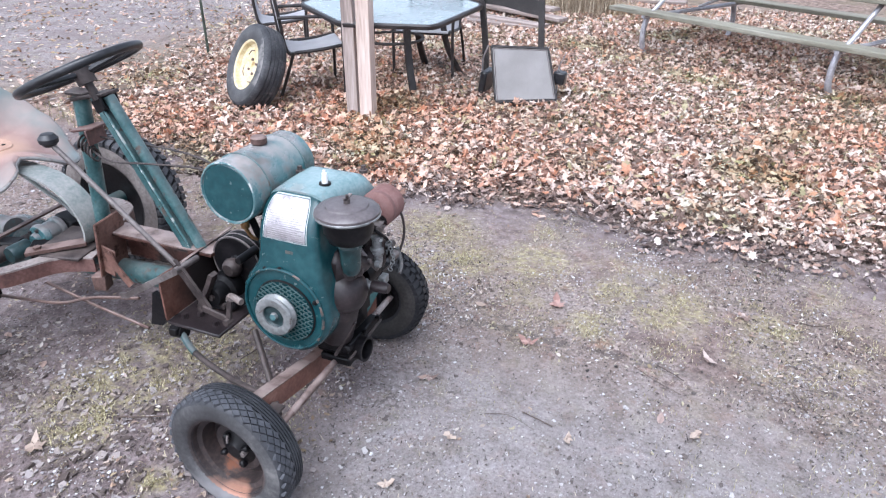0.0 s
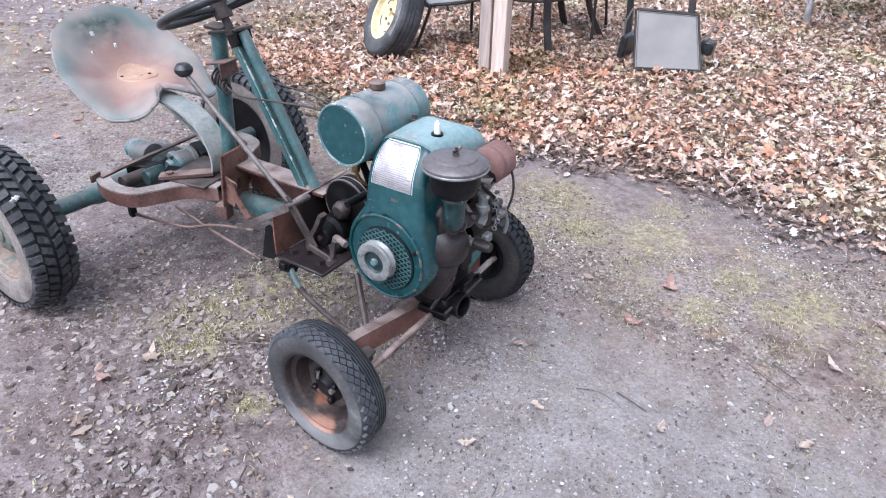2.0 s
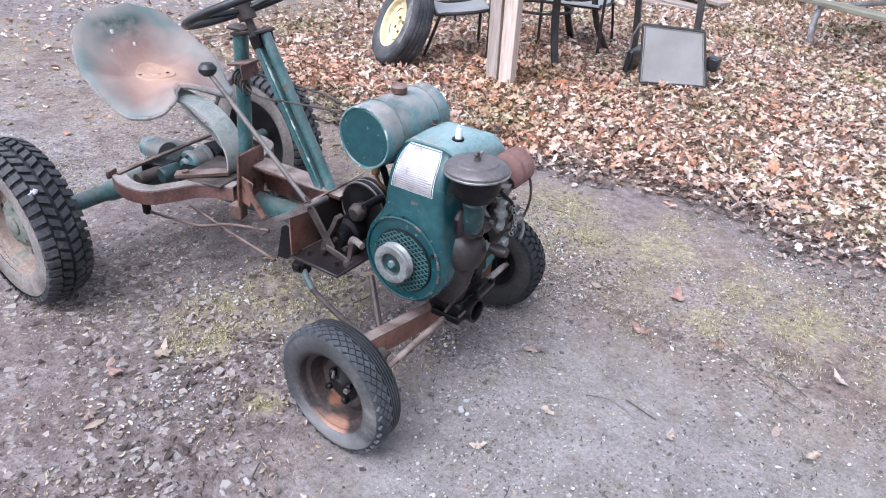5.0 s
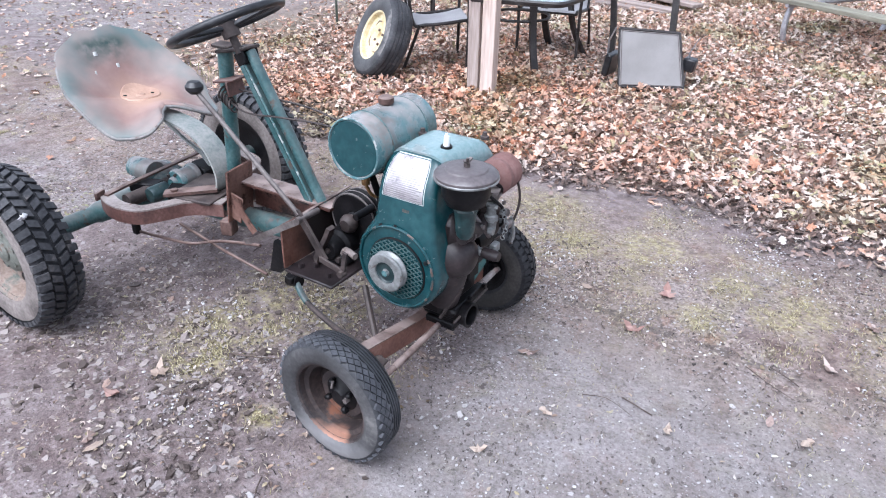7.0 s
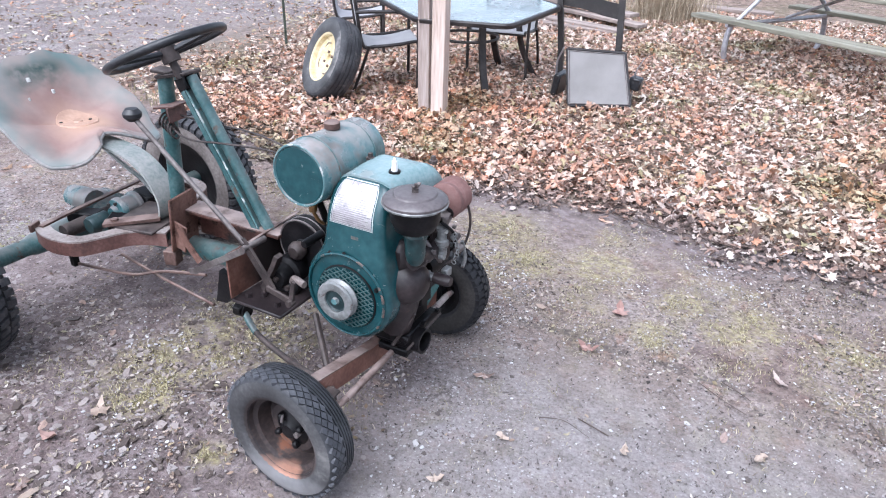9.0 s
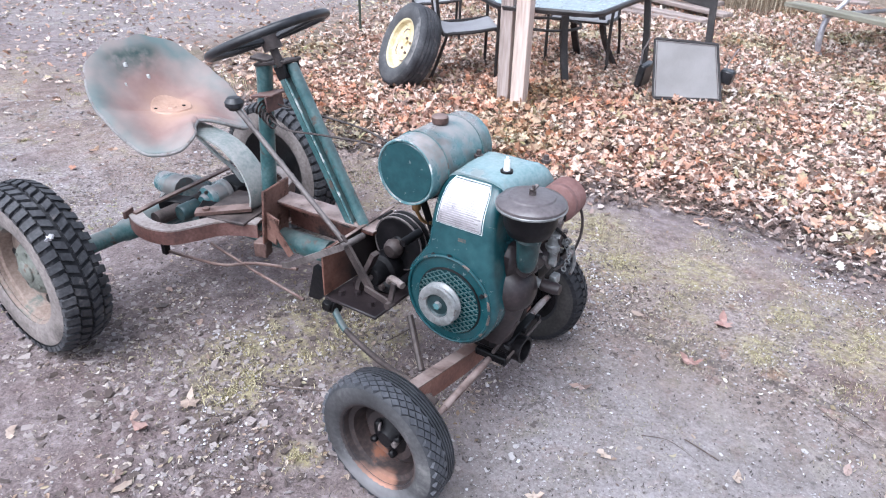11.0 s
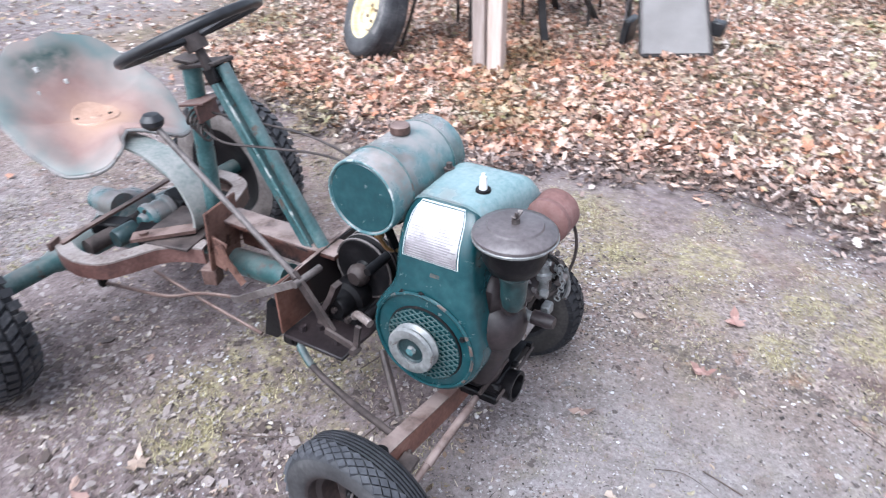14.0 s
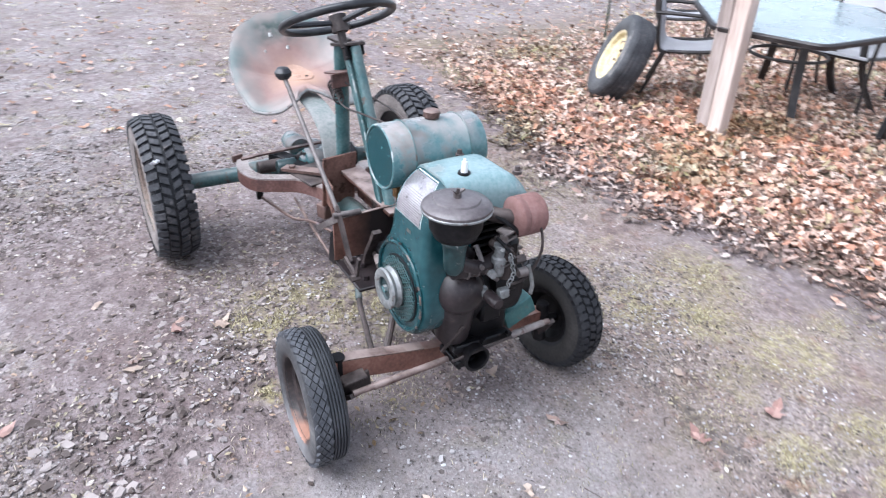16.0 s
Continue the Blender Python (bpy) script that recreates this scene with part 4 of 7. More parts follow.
tube(bm, [(-0.018, -0.006, 0.050), (-0.014, -0.016, 0.030)], 0.0045, 8)
part("grease_fitting", bm, DULL_STEEL, FR, "worn fitting on the hub")
bm = B()
nut(bm, (0.040, -0.014, 0.012), 0.009, 0.016)
part("lug_nut", bm, DULL_STEEL, FR)
FL = wheel("front_wheel", (-0.030, 0.428, 0.2), 0.2, 0.114, 0.106, "block", RUBBER, GREASE, 1, "black wheel with block-tread tyre", 0.03, 9)
bm = B()
lathe(bm, [(0.111, -0.050), (0.128, -0.0582), (0.150, -0.0588), (0.169, -0.0553)], (0, 0, 0), "y", 60)
part("sidewall", bm, WALL_BROWN, FL, "dusty brown inner sidewall")
wheel("rear_wheel", (-1.43, -0.615, 0.31), 0.31, 0.16, 0.185, "lug", RUBBER_GREY, CREAM, -1, "chalky brown-cream wheel with lugged tyre", 0.035, 0, 6, WHEEL_CENTRE, 0.055, 0.022)
wheel("rear_wheel", (-1.43, 0.56, 0.31), 0.31, 0.16, 0.185, "lug", RUBBER_GREY, GREASE, 1, "dark wheel with lugged tyre", 0.02, 0, 6, None, 0.05)

# grey-green centre plate and shallow hand holes in the right rear disc
rr_wheel = [o for o in TR.children if o.name.startswith("rear_wheel")][0]
bm = B()
lathe(bm, [(0.0, -0.040), (0.060, -0.0385), (0.088, -0.026), (0.094, -0.016), (0.094, -0.008), (0, -0.008)], (0, 0, 0), "y", 36)
part("centre_plate", bm, WHEEL_CENTRE, rr_wheel, "grey-green worn centre plate")
for k in range(6):
    q = 2 * math.pi * (k + 0.5) / 6 + 0.3
    bm = B()
    lathe(bm, [(0, -0.002), (0.015, -0.002), (0.018, 0.001)], (0.118 * math.cos(q), -0.0125, 0.118 * math.sin(q)), "y", 14)
    part("hand_hole", bm, GREASE, rr_wheel)

# dusty worn band on the rear tyres' right-hand sides
for w_ob in [o for o in TR.children if o.name.startswith("rear_wheel")]:
    bm = B()
    lathe(bm, [(0.188, -0.073), (0.205, -0.0805), (0.225, -0.0825), (0.252, -0.0825), (0.268, -0.0795)], (0, 0, 0), "y", 60)
    part("sidewall", bm, SIDEWALL, w_ob, "dust-caked pale sidewall")

# rear axle with its tubes and gear housing
bm = B()
lathe(bm, [(0, -0.55), (0.034, -0.55), (0.034, -0.30), (0.042, -0.28), (0.05, -0.14), (0.05, 0.14), (0.042, 0.28), (0.034, 0.30), (0.034, 0.55), (0, 0.55)], (-1.43, 0, 0.31), "y", 20)
axle = part("rear_axle", bm, TEAL_RUSTY, TR)
bm = B()
lathe(bm, [(0, -0.115), (0.06, -0.11), (0.10, -0.06), (0.115, 0.0), (0.10, 0.06), (0.06, 0.11), (0, 0.115)], (-1.47, 0.05, 0.30), "y", 24)
lathe(bm, [(0, -0.08), (0.045, -0.08), (0.05, -0.02), (0.05, 0.06), (0, 0.06)], (-1.47, 0.0, 0.39), "x", 16)
part("gear_housing", bm, TEAL_DUSTY, axle, "dusty teal cast gear housing")
bm = B()
tube(bm, [(-1.35, 0, 0.31), (-1.08, 0.0, 0.325), (-0.62, 0, 0.355)], 0.042, 16)
part("torque_tube", bm, TEAL_RUSTY, TR)


def channel(bm, pts, web, flange, thick=0.007, into=1, lower=None):
    """A bent channel iron: pts is the top outer edge of its web, flanges point to the inner side."""
    rows = [(Vector(p)) for p in pts]
    rings = []
    for i, p in enumerate(rows):
        d = (rows[min(i + 1, len(rows) - 1)] - rows[max(i - 1, 0)]).normalized()
        side = Vector((-d.y, d.x, 0)).normalized() * into
        prof = [(0, 0), (flange, 0), (flange, -thick), (thick, -thick), (thick, -web + thick), (lower or flange, -web + thick), (lower or flange, -web), (0, -web)]
        rings.append([bm.verts.new(p + side * a + Vector((0, 0, b))) for a, b in prof])
    for a, b in zip(rings, rings[1:]):
        for j in range(8):
            bm.faces.new((a[j], a[(j + 1) % 8], b[(j + 1) % 8], b[j]))
    for r, flip in ((rings[0], True), (rings[-1], False)):
        for q in ((0, 1, 2, 3), (0, 3, 4, 7), (7, 4, 5, 6)):
            v = [r[k] for k in q]
            bm.faces.new(v[::-1] if flip else v)
    return bm


for s in (-1, 1):
    bm = B()
    loop = curve([(-1.318, s * 0.314, 0.425), (-1.25, s * 0.334, 0.424), (-1.175, s * 0.336, 0.423), (-1.095, s * 0.305, 0.422), (-1.052, s * 0.235, 0.422), (-1.015, s * 0.160, 0.422), (-0.96, s * 0.118, 0.422), (-0.89, s * 0.090, 0.422)], 5)
    channel(bm, loop, 0.056, 0.048, 0.005, into=1 if s < 0 else -1)
    rail = part("rear_frame_rail", bm, RUST_RED if s < 0 else RUSTY, TR, "curved rusted channel iron frame rail")
    # pale overlay puts the skylight on the rail's top into its colour
    bm = B()
    top = []
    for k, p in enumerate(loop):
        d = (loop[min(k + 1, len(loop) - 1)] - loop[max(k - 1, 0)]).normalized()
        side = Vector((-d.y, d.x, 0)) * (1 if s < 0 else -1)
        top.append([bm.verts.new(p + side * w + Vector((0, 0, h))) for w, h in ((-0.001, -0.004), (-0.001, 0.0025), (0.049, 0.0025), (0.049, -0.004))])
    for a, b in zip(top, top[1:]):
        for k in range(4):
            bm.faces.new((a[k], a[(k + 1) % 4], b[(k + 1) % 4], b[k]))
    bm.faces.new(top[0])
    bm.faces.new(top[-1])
    part("rail_flange", bm, FLANGE_PALE, rail, "top flange, painted pale as if skylit")
bm = B()
box(bm, (-1.318, -0.312, 0.432), (0.012, 0.05, 0.03), pose(0, 0, 0, 0, 0, 20), 0.002)
part("rail_tab", bm, RUSTY, TR)
# brackets, shafts and clamps between the rear rails
bm = B()
tube(bm, [(-1.27, -0.24, 0.39), (-1.27, 0.16, 0.40)], 0.028, 14)
shaft = part("countershaft", bm, BROWN_IRON, TR)
bm = B()
lathe(bm, [(0, -0.066), (0.020, -0.066), (0.024, -0.058), (0.026, -0.048), (0.046, -0.044), (0.051, -0.036), (0.051, -0.022), (0.044, -0.016), (0.044, 0.030), (0.052, 0.036), (0.052, 0.050), (0, 0.055)], (-1.22, 0.0, 0.413), "y", 28)
part("bearing_boss", bm, TEAL_DUSTY, shaft, "dusty grey-teal flanged bearing housing")
for k in range(5):
    bm = B()
    nut(bm, (-1.22 + 0.036 * math.cos(k * 1.257), -0.048, 0.413 + 0.036 * math.sin(k * 1.257)), 0.007, 0.012)
    part("bearing_bolt", bm, BROWN_IRON, shaft)
bm = B()
lathe(bm, [(0, -0.05), (0.028, -0.05), (0.033, -0.040), (0.033, 0.03), (0, 0.04)], (-1.22, -0.12, 0.40), "y", 20)
part("bearing_cup", bm, DARK_TEAL, shaft)
bm = B()
strip(bm, [(-1.36, 0.22, 0.435), (-1.33, 0.05, 0.44), (-1.31, -0.20, 0.435), (-1.30, -0.30, 0.43)], 0.020, 0.008, (1, 0.1, 0))
part("cross_bar", bm, RUSTY, TR)
bm = B()
strip(bm, [(-1.12, -0.17, 0.437), (-0.97, -0.035, 0.447)], 0.05, 0.012, (0.66, -0.75, 0))
nut(bm, (-1.09, -0.145, 0.447), 0.014, 0.014, "z")
part("clamp_bar", bm, RUSTY, TR)
bm = B()
box(bm, (-1.04, -0.03, 0.425), (0.20, 0.24, 0.012), pose(0, 0, 0, 0, 0, 12), 0.003)
part("frame_gusset", bm, BROWN_IRON, TR)
for c, size, turn in (((-1.15, -0.09, 0.40), (0.07, 0.06, 0.06), (10, 5, 30)), ((-1.30, -0.12, 0.405), (0.13, 0.06, 0.045), (0, 0, 22)), ((-1.20, 0.12, 0.42), (0.10, 0.12, 0.07), (0, 8, -8))):
    bm = B()
    box(bm, c, size, pose(0, 0, 0, *turn), 0.006)
    part("drive_bracket", bm, GREASE, TR)
bm = B()
tube(bm, curve([(-1.47, 0.10, 0.62), (-1.40, 0.10, 0.58), (-1.30, 0.10, 0.53), (-1.22, 0.10, 0.495), (-1.16, 0.10, 0.44)], 5), 0.0085, 8)
part("shift_rod", bm, STRAP_PAINT, TR, "pale bent rod under the seat")

# seat with its spring bar
SEAT_EDGE = [(0, 0.178), (9, 0.20), (18, 0.262), (30, 0.29), (45, 0.295), (70, 0.272), (95, 0.26), (125, 0.255), (155, 0.222), (180, 0.205)]


def seat_z(x, y):
    """Height of the pan: dished middle, raised back, drooping thigh lobes in front."""
    up = min(1.0, max(0.0, (-x - 0.02) / 0.19))
    z = 0.242 * up ** 1.35 + (1.0 + (0.2 if y > 0 else 0)) * y * y * min(1.0, max(0.0, 0.7 - x * 4)) * (1 - 0.75 * up)
    fall = min(1.0, max(0.0, (x + 0.02) / 0.20))
    side = min(1.0, abs(y) / 0.19)
    z -= 0.066 * fall * fall * (3 - 2 * fall) * side * side * (3 - 2 * side)
    return z - 0.012 * math.exp(-(x / 0.1) ** 2 - (y / 0.1) ** 2)


def seat():
    bm = B()
    rows, seg = 18, 96
    # outline: broad rounded back, two thigh lobes in front with a notch between them
    rings = []
    for i in range(rows + 1):
        k = min(1.0, i / (rows - 2))
        r = []
        for j in range(seg):
            a = 2 * math.pi * j / seg
            deg = math.degrees(abs(math.atan2(math.sin(a), math.cos(a))))
            (a0, r0), (a1, r1) = next((p, q) for p, q in zip(SEAT_EDGE, SEAT_EDGE[1:]) if deg <= q[0] + 1e-6)
            u = (deg - a0) / (a1 - a0)
            rad = r0 + (r1 - r0) * u * u * (3 - 2 * u)
            rad *= 1 + 0.05 * max(0.0, math.sin(a)) * max(0.0, math.cos(a - 1.9))
            x, y = k * rad * math.cos(a), k * rad * math.sin(a)
            z = seat_z(x, y)
            # rolled rim
            z -= 0.012 * max(0.0, (k - 0.9) / 0.1) ** 2
            lip = i - (rows - 2)
            if lip > 0:
                x, y, z = x * (1 + 0.006 * (2 - lip)), y * (1 + 0.006 * (2 - lip)), z - 0.008 * lip
            r.append(bm.verts.new((x, y, z)))
            if i == 0:
                break
        rings.append(r)
    for j in range(seg):
        bm.faces.new((rings[0][0], rings[1][j], rings[1][(j + 1) % seg]))
    for a, b in zip(rings[1:], rings[2:]):
        for j in range(seg):
            bm.faces.new((a[j], b[j], b[(j + 1) % seg], a[(j + 1) % seg]))
    bmesh.ops.smooth_vert(bm, verts=[v for r in rings[2:-3] for v in r], factor=0.5, use_axis_x=False, use_axis_y=False, use_axis_z=True)
    pan = BVHTree.FromBMesh(bm)

    def pan_z(x, y):
        return pan.ray_cast(Vector((x, y, 1.0)), Vector((0, 0, -1)))[0].z

    lip = [v.co.copy() for v in rings[rows - 1]]
    ob = part("pan_seat", bm, SEAT_PAINT, TR, "worn steel pan seat, rust brown with teal traces")
    ob.matrix_local = pose(-1.425, -0.005, 0.735, 0, 0, 0)
    shell = ob.modifiers.new("sheet", "SOLIDIFY")
    shell.thickness, shell.offset = 0.006, -1
    bm = B()
    tube(bm, lip + lip[:2], 0.0062, 8, cap=False)
    part("rolled_rim", bm, SEAT_RIM, ob, "pale worn rolled rim")
    # pressed disc that follows the pan
    bm = B()
    cx, cy = 0.012, 0.012
    hub = bm.verts.new((cx, cy, pan_z(cx, cy) + 0.010))
    rows = []
    for r, lift in ((0.014, 0.010), (0.019, 0.005), (0.04, 0.005), (0.06, 0.0055), (0.072, 0.005), (0.077, -0.003)):
        rows.append([bm.verts.new((cx + r * math.cos(q * math.pi / 20), cy + r * math.sin(q * math.pi / 20), pan_z(cx + r * math.cos(q * math.pi / 20), cy + r * math.sin(q * math.pi / 20)) + lift)) for q in range(40)])
    for j in range(40):
        bm.faces.new((hub, rows[0][j], rows[0][(j + 1) % 40]))
        for p, q in zip(rows, rows[1:]):
            bm.faces.new((p[j], q[j], q[(j + 1) % 40], p[(j + 1) % 40]))
    part("centre_disc", bm, SEAT_DISC, ob, "round pressed disc of bare rust")
    for x, y in ((-0.015, -0.040), (0.035, 0.05)):
        bm = B()
        lathe(bm, [(0, 0.003), (0.006, 0.003), (0.007, 0)], (x, y, pan_z(x, y) + 0.005), "z", 10)
        part("rivet", bm, GREASE, ob)
    for x, y, r in ((-0.150, -0.045, 0.010), (-0.115, 0.02, 0.008), (-0.105, -0.085, 0.005)):
        bm = B()
        lathe(bm, [(0, 0.007), (r * 0.7, 0.006), (r, -0.008)], (x, y, seat_z(x, y)), "z", 10)
        part("seat_bolt", bm, PALE_BOLT, ob)
    return ob


seat()
bm = B()
strip(bm, curve([(-1.34, 0, 0.682), (-1.22, 0, 0.675), (-1.10, 0, 0.655), (-1.01, 0, 0.60), (-0.965, 0, 0.52), (-0.965, 0, 0.46), (-0.985, 0, 0.432)], 6), 0.092, 0.009)
part("seat_spring", bm, STRAP_PAINT, TR, "dusty bent flat bar under the seat")

# steering: post, column, plates, wheel
bm = B()
tube(bm, [(-0.935, 0.02, 0.42), (-0.862, 0.0, 0.985)], 0.027, 16)
part("support_post", bm, TEAL_RUSTY, TR)
bm = B()
tube(bm, [(-0.455, 0.005, 0.49), (-0.742, 0.005, 1.0)], 0.019, 14)
part("steering_column", bm, TEAL_RUSTY, TR)
bm = B()
strip(bm, [(-0.505, -0.005, 0.50), (-0.79, -0.005, 1.0)], 0.036, 0.02)
part("column_brace", bm, TEAL_RUSTY, TR, "teal strut with worn bare edges")
for dy in (-0.019, 0.014):
    bm = B()
    strip(bm, [(-0.493, dy, 0.512), (-0.775, dy, 1.004)], 0.005, 0.006)
    part("worn_edge", bm, CHIPPED_TEAL, TR)
bm = B()
box(bm, (-0.80, 0.0, 1.0), (0.15, 0.075, 0.012), pose(0, 0, 0, 0, -12, 0), 0.003)
box(bm, (-0.85, -0.01, 1.006), (0.07, 0.06, 0.012), pose(0, 0, 0, 0, 5, 15), 0.003)
part("top_plate", bm, BROWN_IRON, TR)
bm = B()
box(bm, (-0.765, 0.0, 0.975), (0.05, 0.05, 0.05), pose(0, 0, 0, 0, -28, 0), 0.005)
for x, y in ((-0.735, -0.03), (-0.735, 0.03)):
    tube(bm, [(x, y, 0.975), (x - 0.01, y, 1.02)], 0.006, 6)
part("column_clamp", bm, GREASE, TR)
bm = B()
box(bm, (-0.83, -0.02, 0.895), (0.09, 0.085, 0.008), pose(0, 0, 0, 0, -10, 8), 0.002)
box(bm, (-0.805, -0.025, 0.872), (0.008, 0.085, 0.05), pose(0, 0, 0, 0, -10, 8), 0.002)
part("post_bracket", bm, RUST_RED, TR, "rusted angle bracket on the post")
SWN = Vector((-0.403, -0.055, 0.913)).normalized()
SWC = Vector((-0.792, -0.036, 1.089))
bm = B()
ring(bm, SWC, 0.193, 0.0135, SWN, 64, 12)
sw = part("steering_wheel", bm, BLACK, TR, "black steering wheel with four spokes")
ux = (Vector((1, 0, 0)) - SWN * SWN.x).normalized()
uy = SWN.cross(ux).normalized()
for k in range(3):
    a = 2 * math.pi * k / 3 + 0.5
    e = ux * math.cos(a) + uy * math.sin(a)
    bm = B()
    tube(bm, [SWC - SWN * 0.012 + e * 0.02, SWC - SWN * 0.006 + e * 0.11, SWC + e * 0.188], 0.010, 8)
    part("spoke", bm, BLACK, sw)
bm = B()
tube(bm, [SWC - SWN * 0.10, SWC - SWN * 0.03], 0.014, 12)
tube(bm, [SWC - SWN * 0.045, SWC + SWN * 0.012], 0.03, 16)
part("hub", bm, BROWN_IRON, sw)

# main beam: channel iron with its open side to the tractor's right
bm = B()
# dark rust carries the inner shade, the pale strip above the skylight
channel(bm, [(-0.86, 0.055, 0.502), (-0.40, 0.055, 0.51)], 0.125, 0.085, into=-1, lower=0.0085)
beam = part("main_beam", bm, RUST_SHADED, TR, "rusted channel iron main beam, inner shade painted dark")
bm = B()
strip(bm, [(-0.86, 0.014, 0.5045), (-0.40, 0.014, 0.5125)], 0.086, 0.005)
part("beam_flange", bm, RUST_PALE, beam, "dusty top flange, painted pale as if skylit")
bm = B()
box(bm, (-0.845, -0.035, 0.47), (0.01, 0.15, 0.21), pose(0, 0, 0, 0, 6, 10), 0.003)
box(bm, (-0.815, -0.09, 0.43), (0.07, 0.008, 0.11), pose(0, 0, 0, 0, 14, 0), 0.003)
part("beam_bracket", bm, RUST_ORANGE, TR, "rusted gusset plate at the beam's end")
bm = B()
strip(bm, [(-0.79, -0.105, 0.475), (-0.765, -0.108, 0.43), (-0.705, -0.11, 0.365)], 0.006, 0.03, (0, 1, 0))
part("brace_plate", bm, RUST_ORANGE, TR)
bm = B()
box(bm, (-0.87, -0.09, 0.335), (0.05, 0.05, 0.06), pose(0, 0, 0, 0, 0, 20), 0.004)
part("rod_bracket", bm, RUSTY, TR)

# engine plates behind the engine
bm = B()
box(bm, (-0.455, -0.035, 0.432), (0.008, 0.36, 0.165), None, 0.002)
up_plate = part("upright_plate", bm, RUST_TO_DARK, TR, "rusted upright plate, darker towards the pulley")
bm = B()
box(bm, (-0.455, -0.035, 0.516), (0.012, 0.37, 0.004), pose(0, 0, 0, 3, 0, 0), 0.001)
part("worn_edge", bm, RUST_PALE, up_plate)
bm = B()
box(bm, (-0.355, -0.03, 0.338), (0.21, 0.36, 0.012), None, 0.003)
for x, y in ((-0.42, -0.17), (-0.30, -0.165), (-0.42, -0.1), (-0.38, -0.14)):
    nut(bm, (x, y, 0.350), 0.011, 0.02, "z")
part("engine_plate", bm, ENAMEL_DARK, TR, "greasy dark brown engine plate")
# cast clutch body bolted to the plate below the pulley
bm = B()
lathe(bm, [(0, -0.075), (0.030, -0.075), (0.036, -0.066), (0.040, -0.030), (0.054, -0.020), (0.058, 0.0), (0.058, 0.085), (0, 0.085)], (-0.350, -0.030, 0.402), "y", 28)
box(bm, (-0.355, -0.03, 0.365), (0.13, 0.13, 0.045), pose(0, 0, 0, 0, 0, 6), 0.012)
clutch = part("clutch_body", bm, GREASE, TR, "greasy black cast clutch body")
bm = B()
strip(bm, curve([(-0.385, -0.125, 0.352), (-0.375, -0.120, 0.40), (-0.345, -0.115, 0.455), (-0.325, -0.112, 0.50)], 4), 0.030, 0.016)
part("clutch_arm", bm, BROWN_IRON, clutch, "grimy curved clutch arm")
for x, y, z in ((-0.392, -0.098, 0.372), (-0.312, -0.100, 0.375), (-0.350, -0.108, 0.402)):
    bm = B()
    nut(bm, (x, y, z), 0.0095, 0.014)
    part("bolt", bm, BROWN_IRON, clutch)
bm = B()
outline = [(-0.462, 0.425), (-0.462, 0.345), (-0.485, 0.318), (-0.535, 0.312), (-0.520, 0.365), (-0.500, 0.440)]
sides = [[bm.verts.new((x, y, z)) for x, z in outline] for y in (-0.208, -0.188)]
bm.faces.new(sides[0])
bm.faces.new(sides[1][::-1])
for k in range(6):
    bm.faces.new((sides[0][k], sides[1][k], sides[1][(k + 1) % 6], sides[0][(k + 1) % 6]))
part("plate_lug", bm, GREASE, TR, "greasy black pointed lug behind the plate")

# drive pulley
bm = B()
lathe(bm, [(0, -0.045), (0.020, -0.045), (0.026, -0.036), (0.066, -0.034), (0.088, -0.040), (0.094, -0.034), (0.076, -0.024), (0.094, -0.013), (0.094, -0.007), (0.076, 0.003), (0.094, 0.013), (0.090, 0.020), (0.06, 0.016), (0, 0.018)], (-0.315, 0.03, 0.492), "y", 44)
dp = part("drive_pulley", bm, GREASE, TR, "grimy drive pulley with two grooves")
for yy in (-0.037, -0.010, 0.016):
    bm = B()
    ring(bm, (-0.315, 0.03 + yy, 0.492), 0.0925, 0.0034, (0, 1, 0), 52, 6)
    part("worn_rim", bm, DULL_STEEL, dp, "bare worn pulley rim")
bm = B()
lathe(bm, [(0, -0.085), (0.020, -0.085), (0.030, -0.075), (0.034, -0.060), (0.028, -0.045), (0, -0.040)], (-0.315, 0.03, 0.485), "y", 28)
part("pulley_hub", bm, BROWN_IRON, dp)
for px, pz, pr in ((-0.25, 0.40, 0.018), (-0.235, 0.555, 0.014)):
    bm = B()
    lathe(bm, [(0, -0.03), (pr * 0.8, -0.03), (pr, -0.018), (pr, 0.06), (0, 0.06)], (px, -0.06, pz), "y", 16)
    part("drive_boss", bm, GREASE, dp)
bm = B()
tube(bm, curve([(-0.25, -0.14, 0.44), (-0.22, -0.16, 0.47), (-0.17, -0.175, 0.47)], 5), 0.011, 8)
part("bent_link", bm, FLANGE_PALE, TR, "pale bent link")

# gear lever and clutch linkage
bm = B()
tube(bm, [(-0.70, -0.268, 0.935), (-0.335, -0.242, 0.60)], 0.0078, 10)
lever = part("gear_lever", bm, DULL_STEEL, TR)
bm = B()
lathe(bm, [(0, -0.018), (0.016, -0.018), (0.027, -0.006), (0.028, 0.006), (0.018, 0.019), (0, 0.022)], (-0.705, -0.269, 0.945), "z", 20)
part("knob", bm, BLACK, lever, "black ball knob")
bm = B()
strip(bm, [(-0.345, -0.242, 0.61), (-0.315, -0.242, 0.575), (-0.235, -0.245, 0.468)], 0.010, 0.024, (0, 1, 0))
part("lever_foot", bm, BROWN_IRON, lever)
bm = B()
strip(bm, [(-0.245, -0.258, 0.478), (-0.15, -0.262, 0.462)], 0.008, 0.017, (0, 1, 0))
strip(bm, [(-0.152, -0.262, 0.455), (-0.14, -0.255, 0.53)], 0.008, 0.015, (0, 1, 0))
nut(bm, (-0.15, -0.265, 0.46), 0.011, 0.026)
part("link_bar", bm, BROWN_IRON, lever)
bm = B()
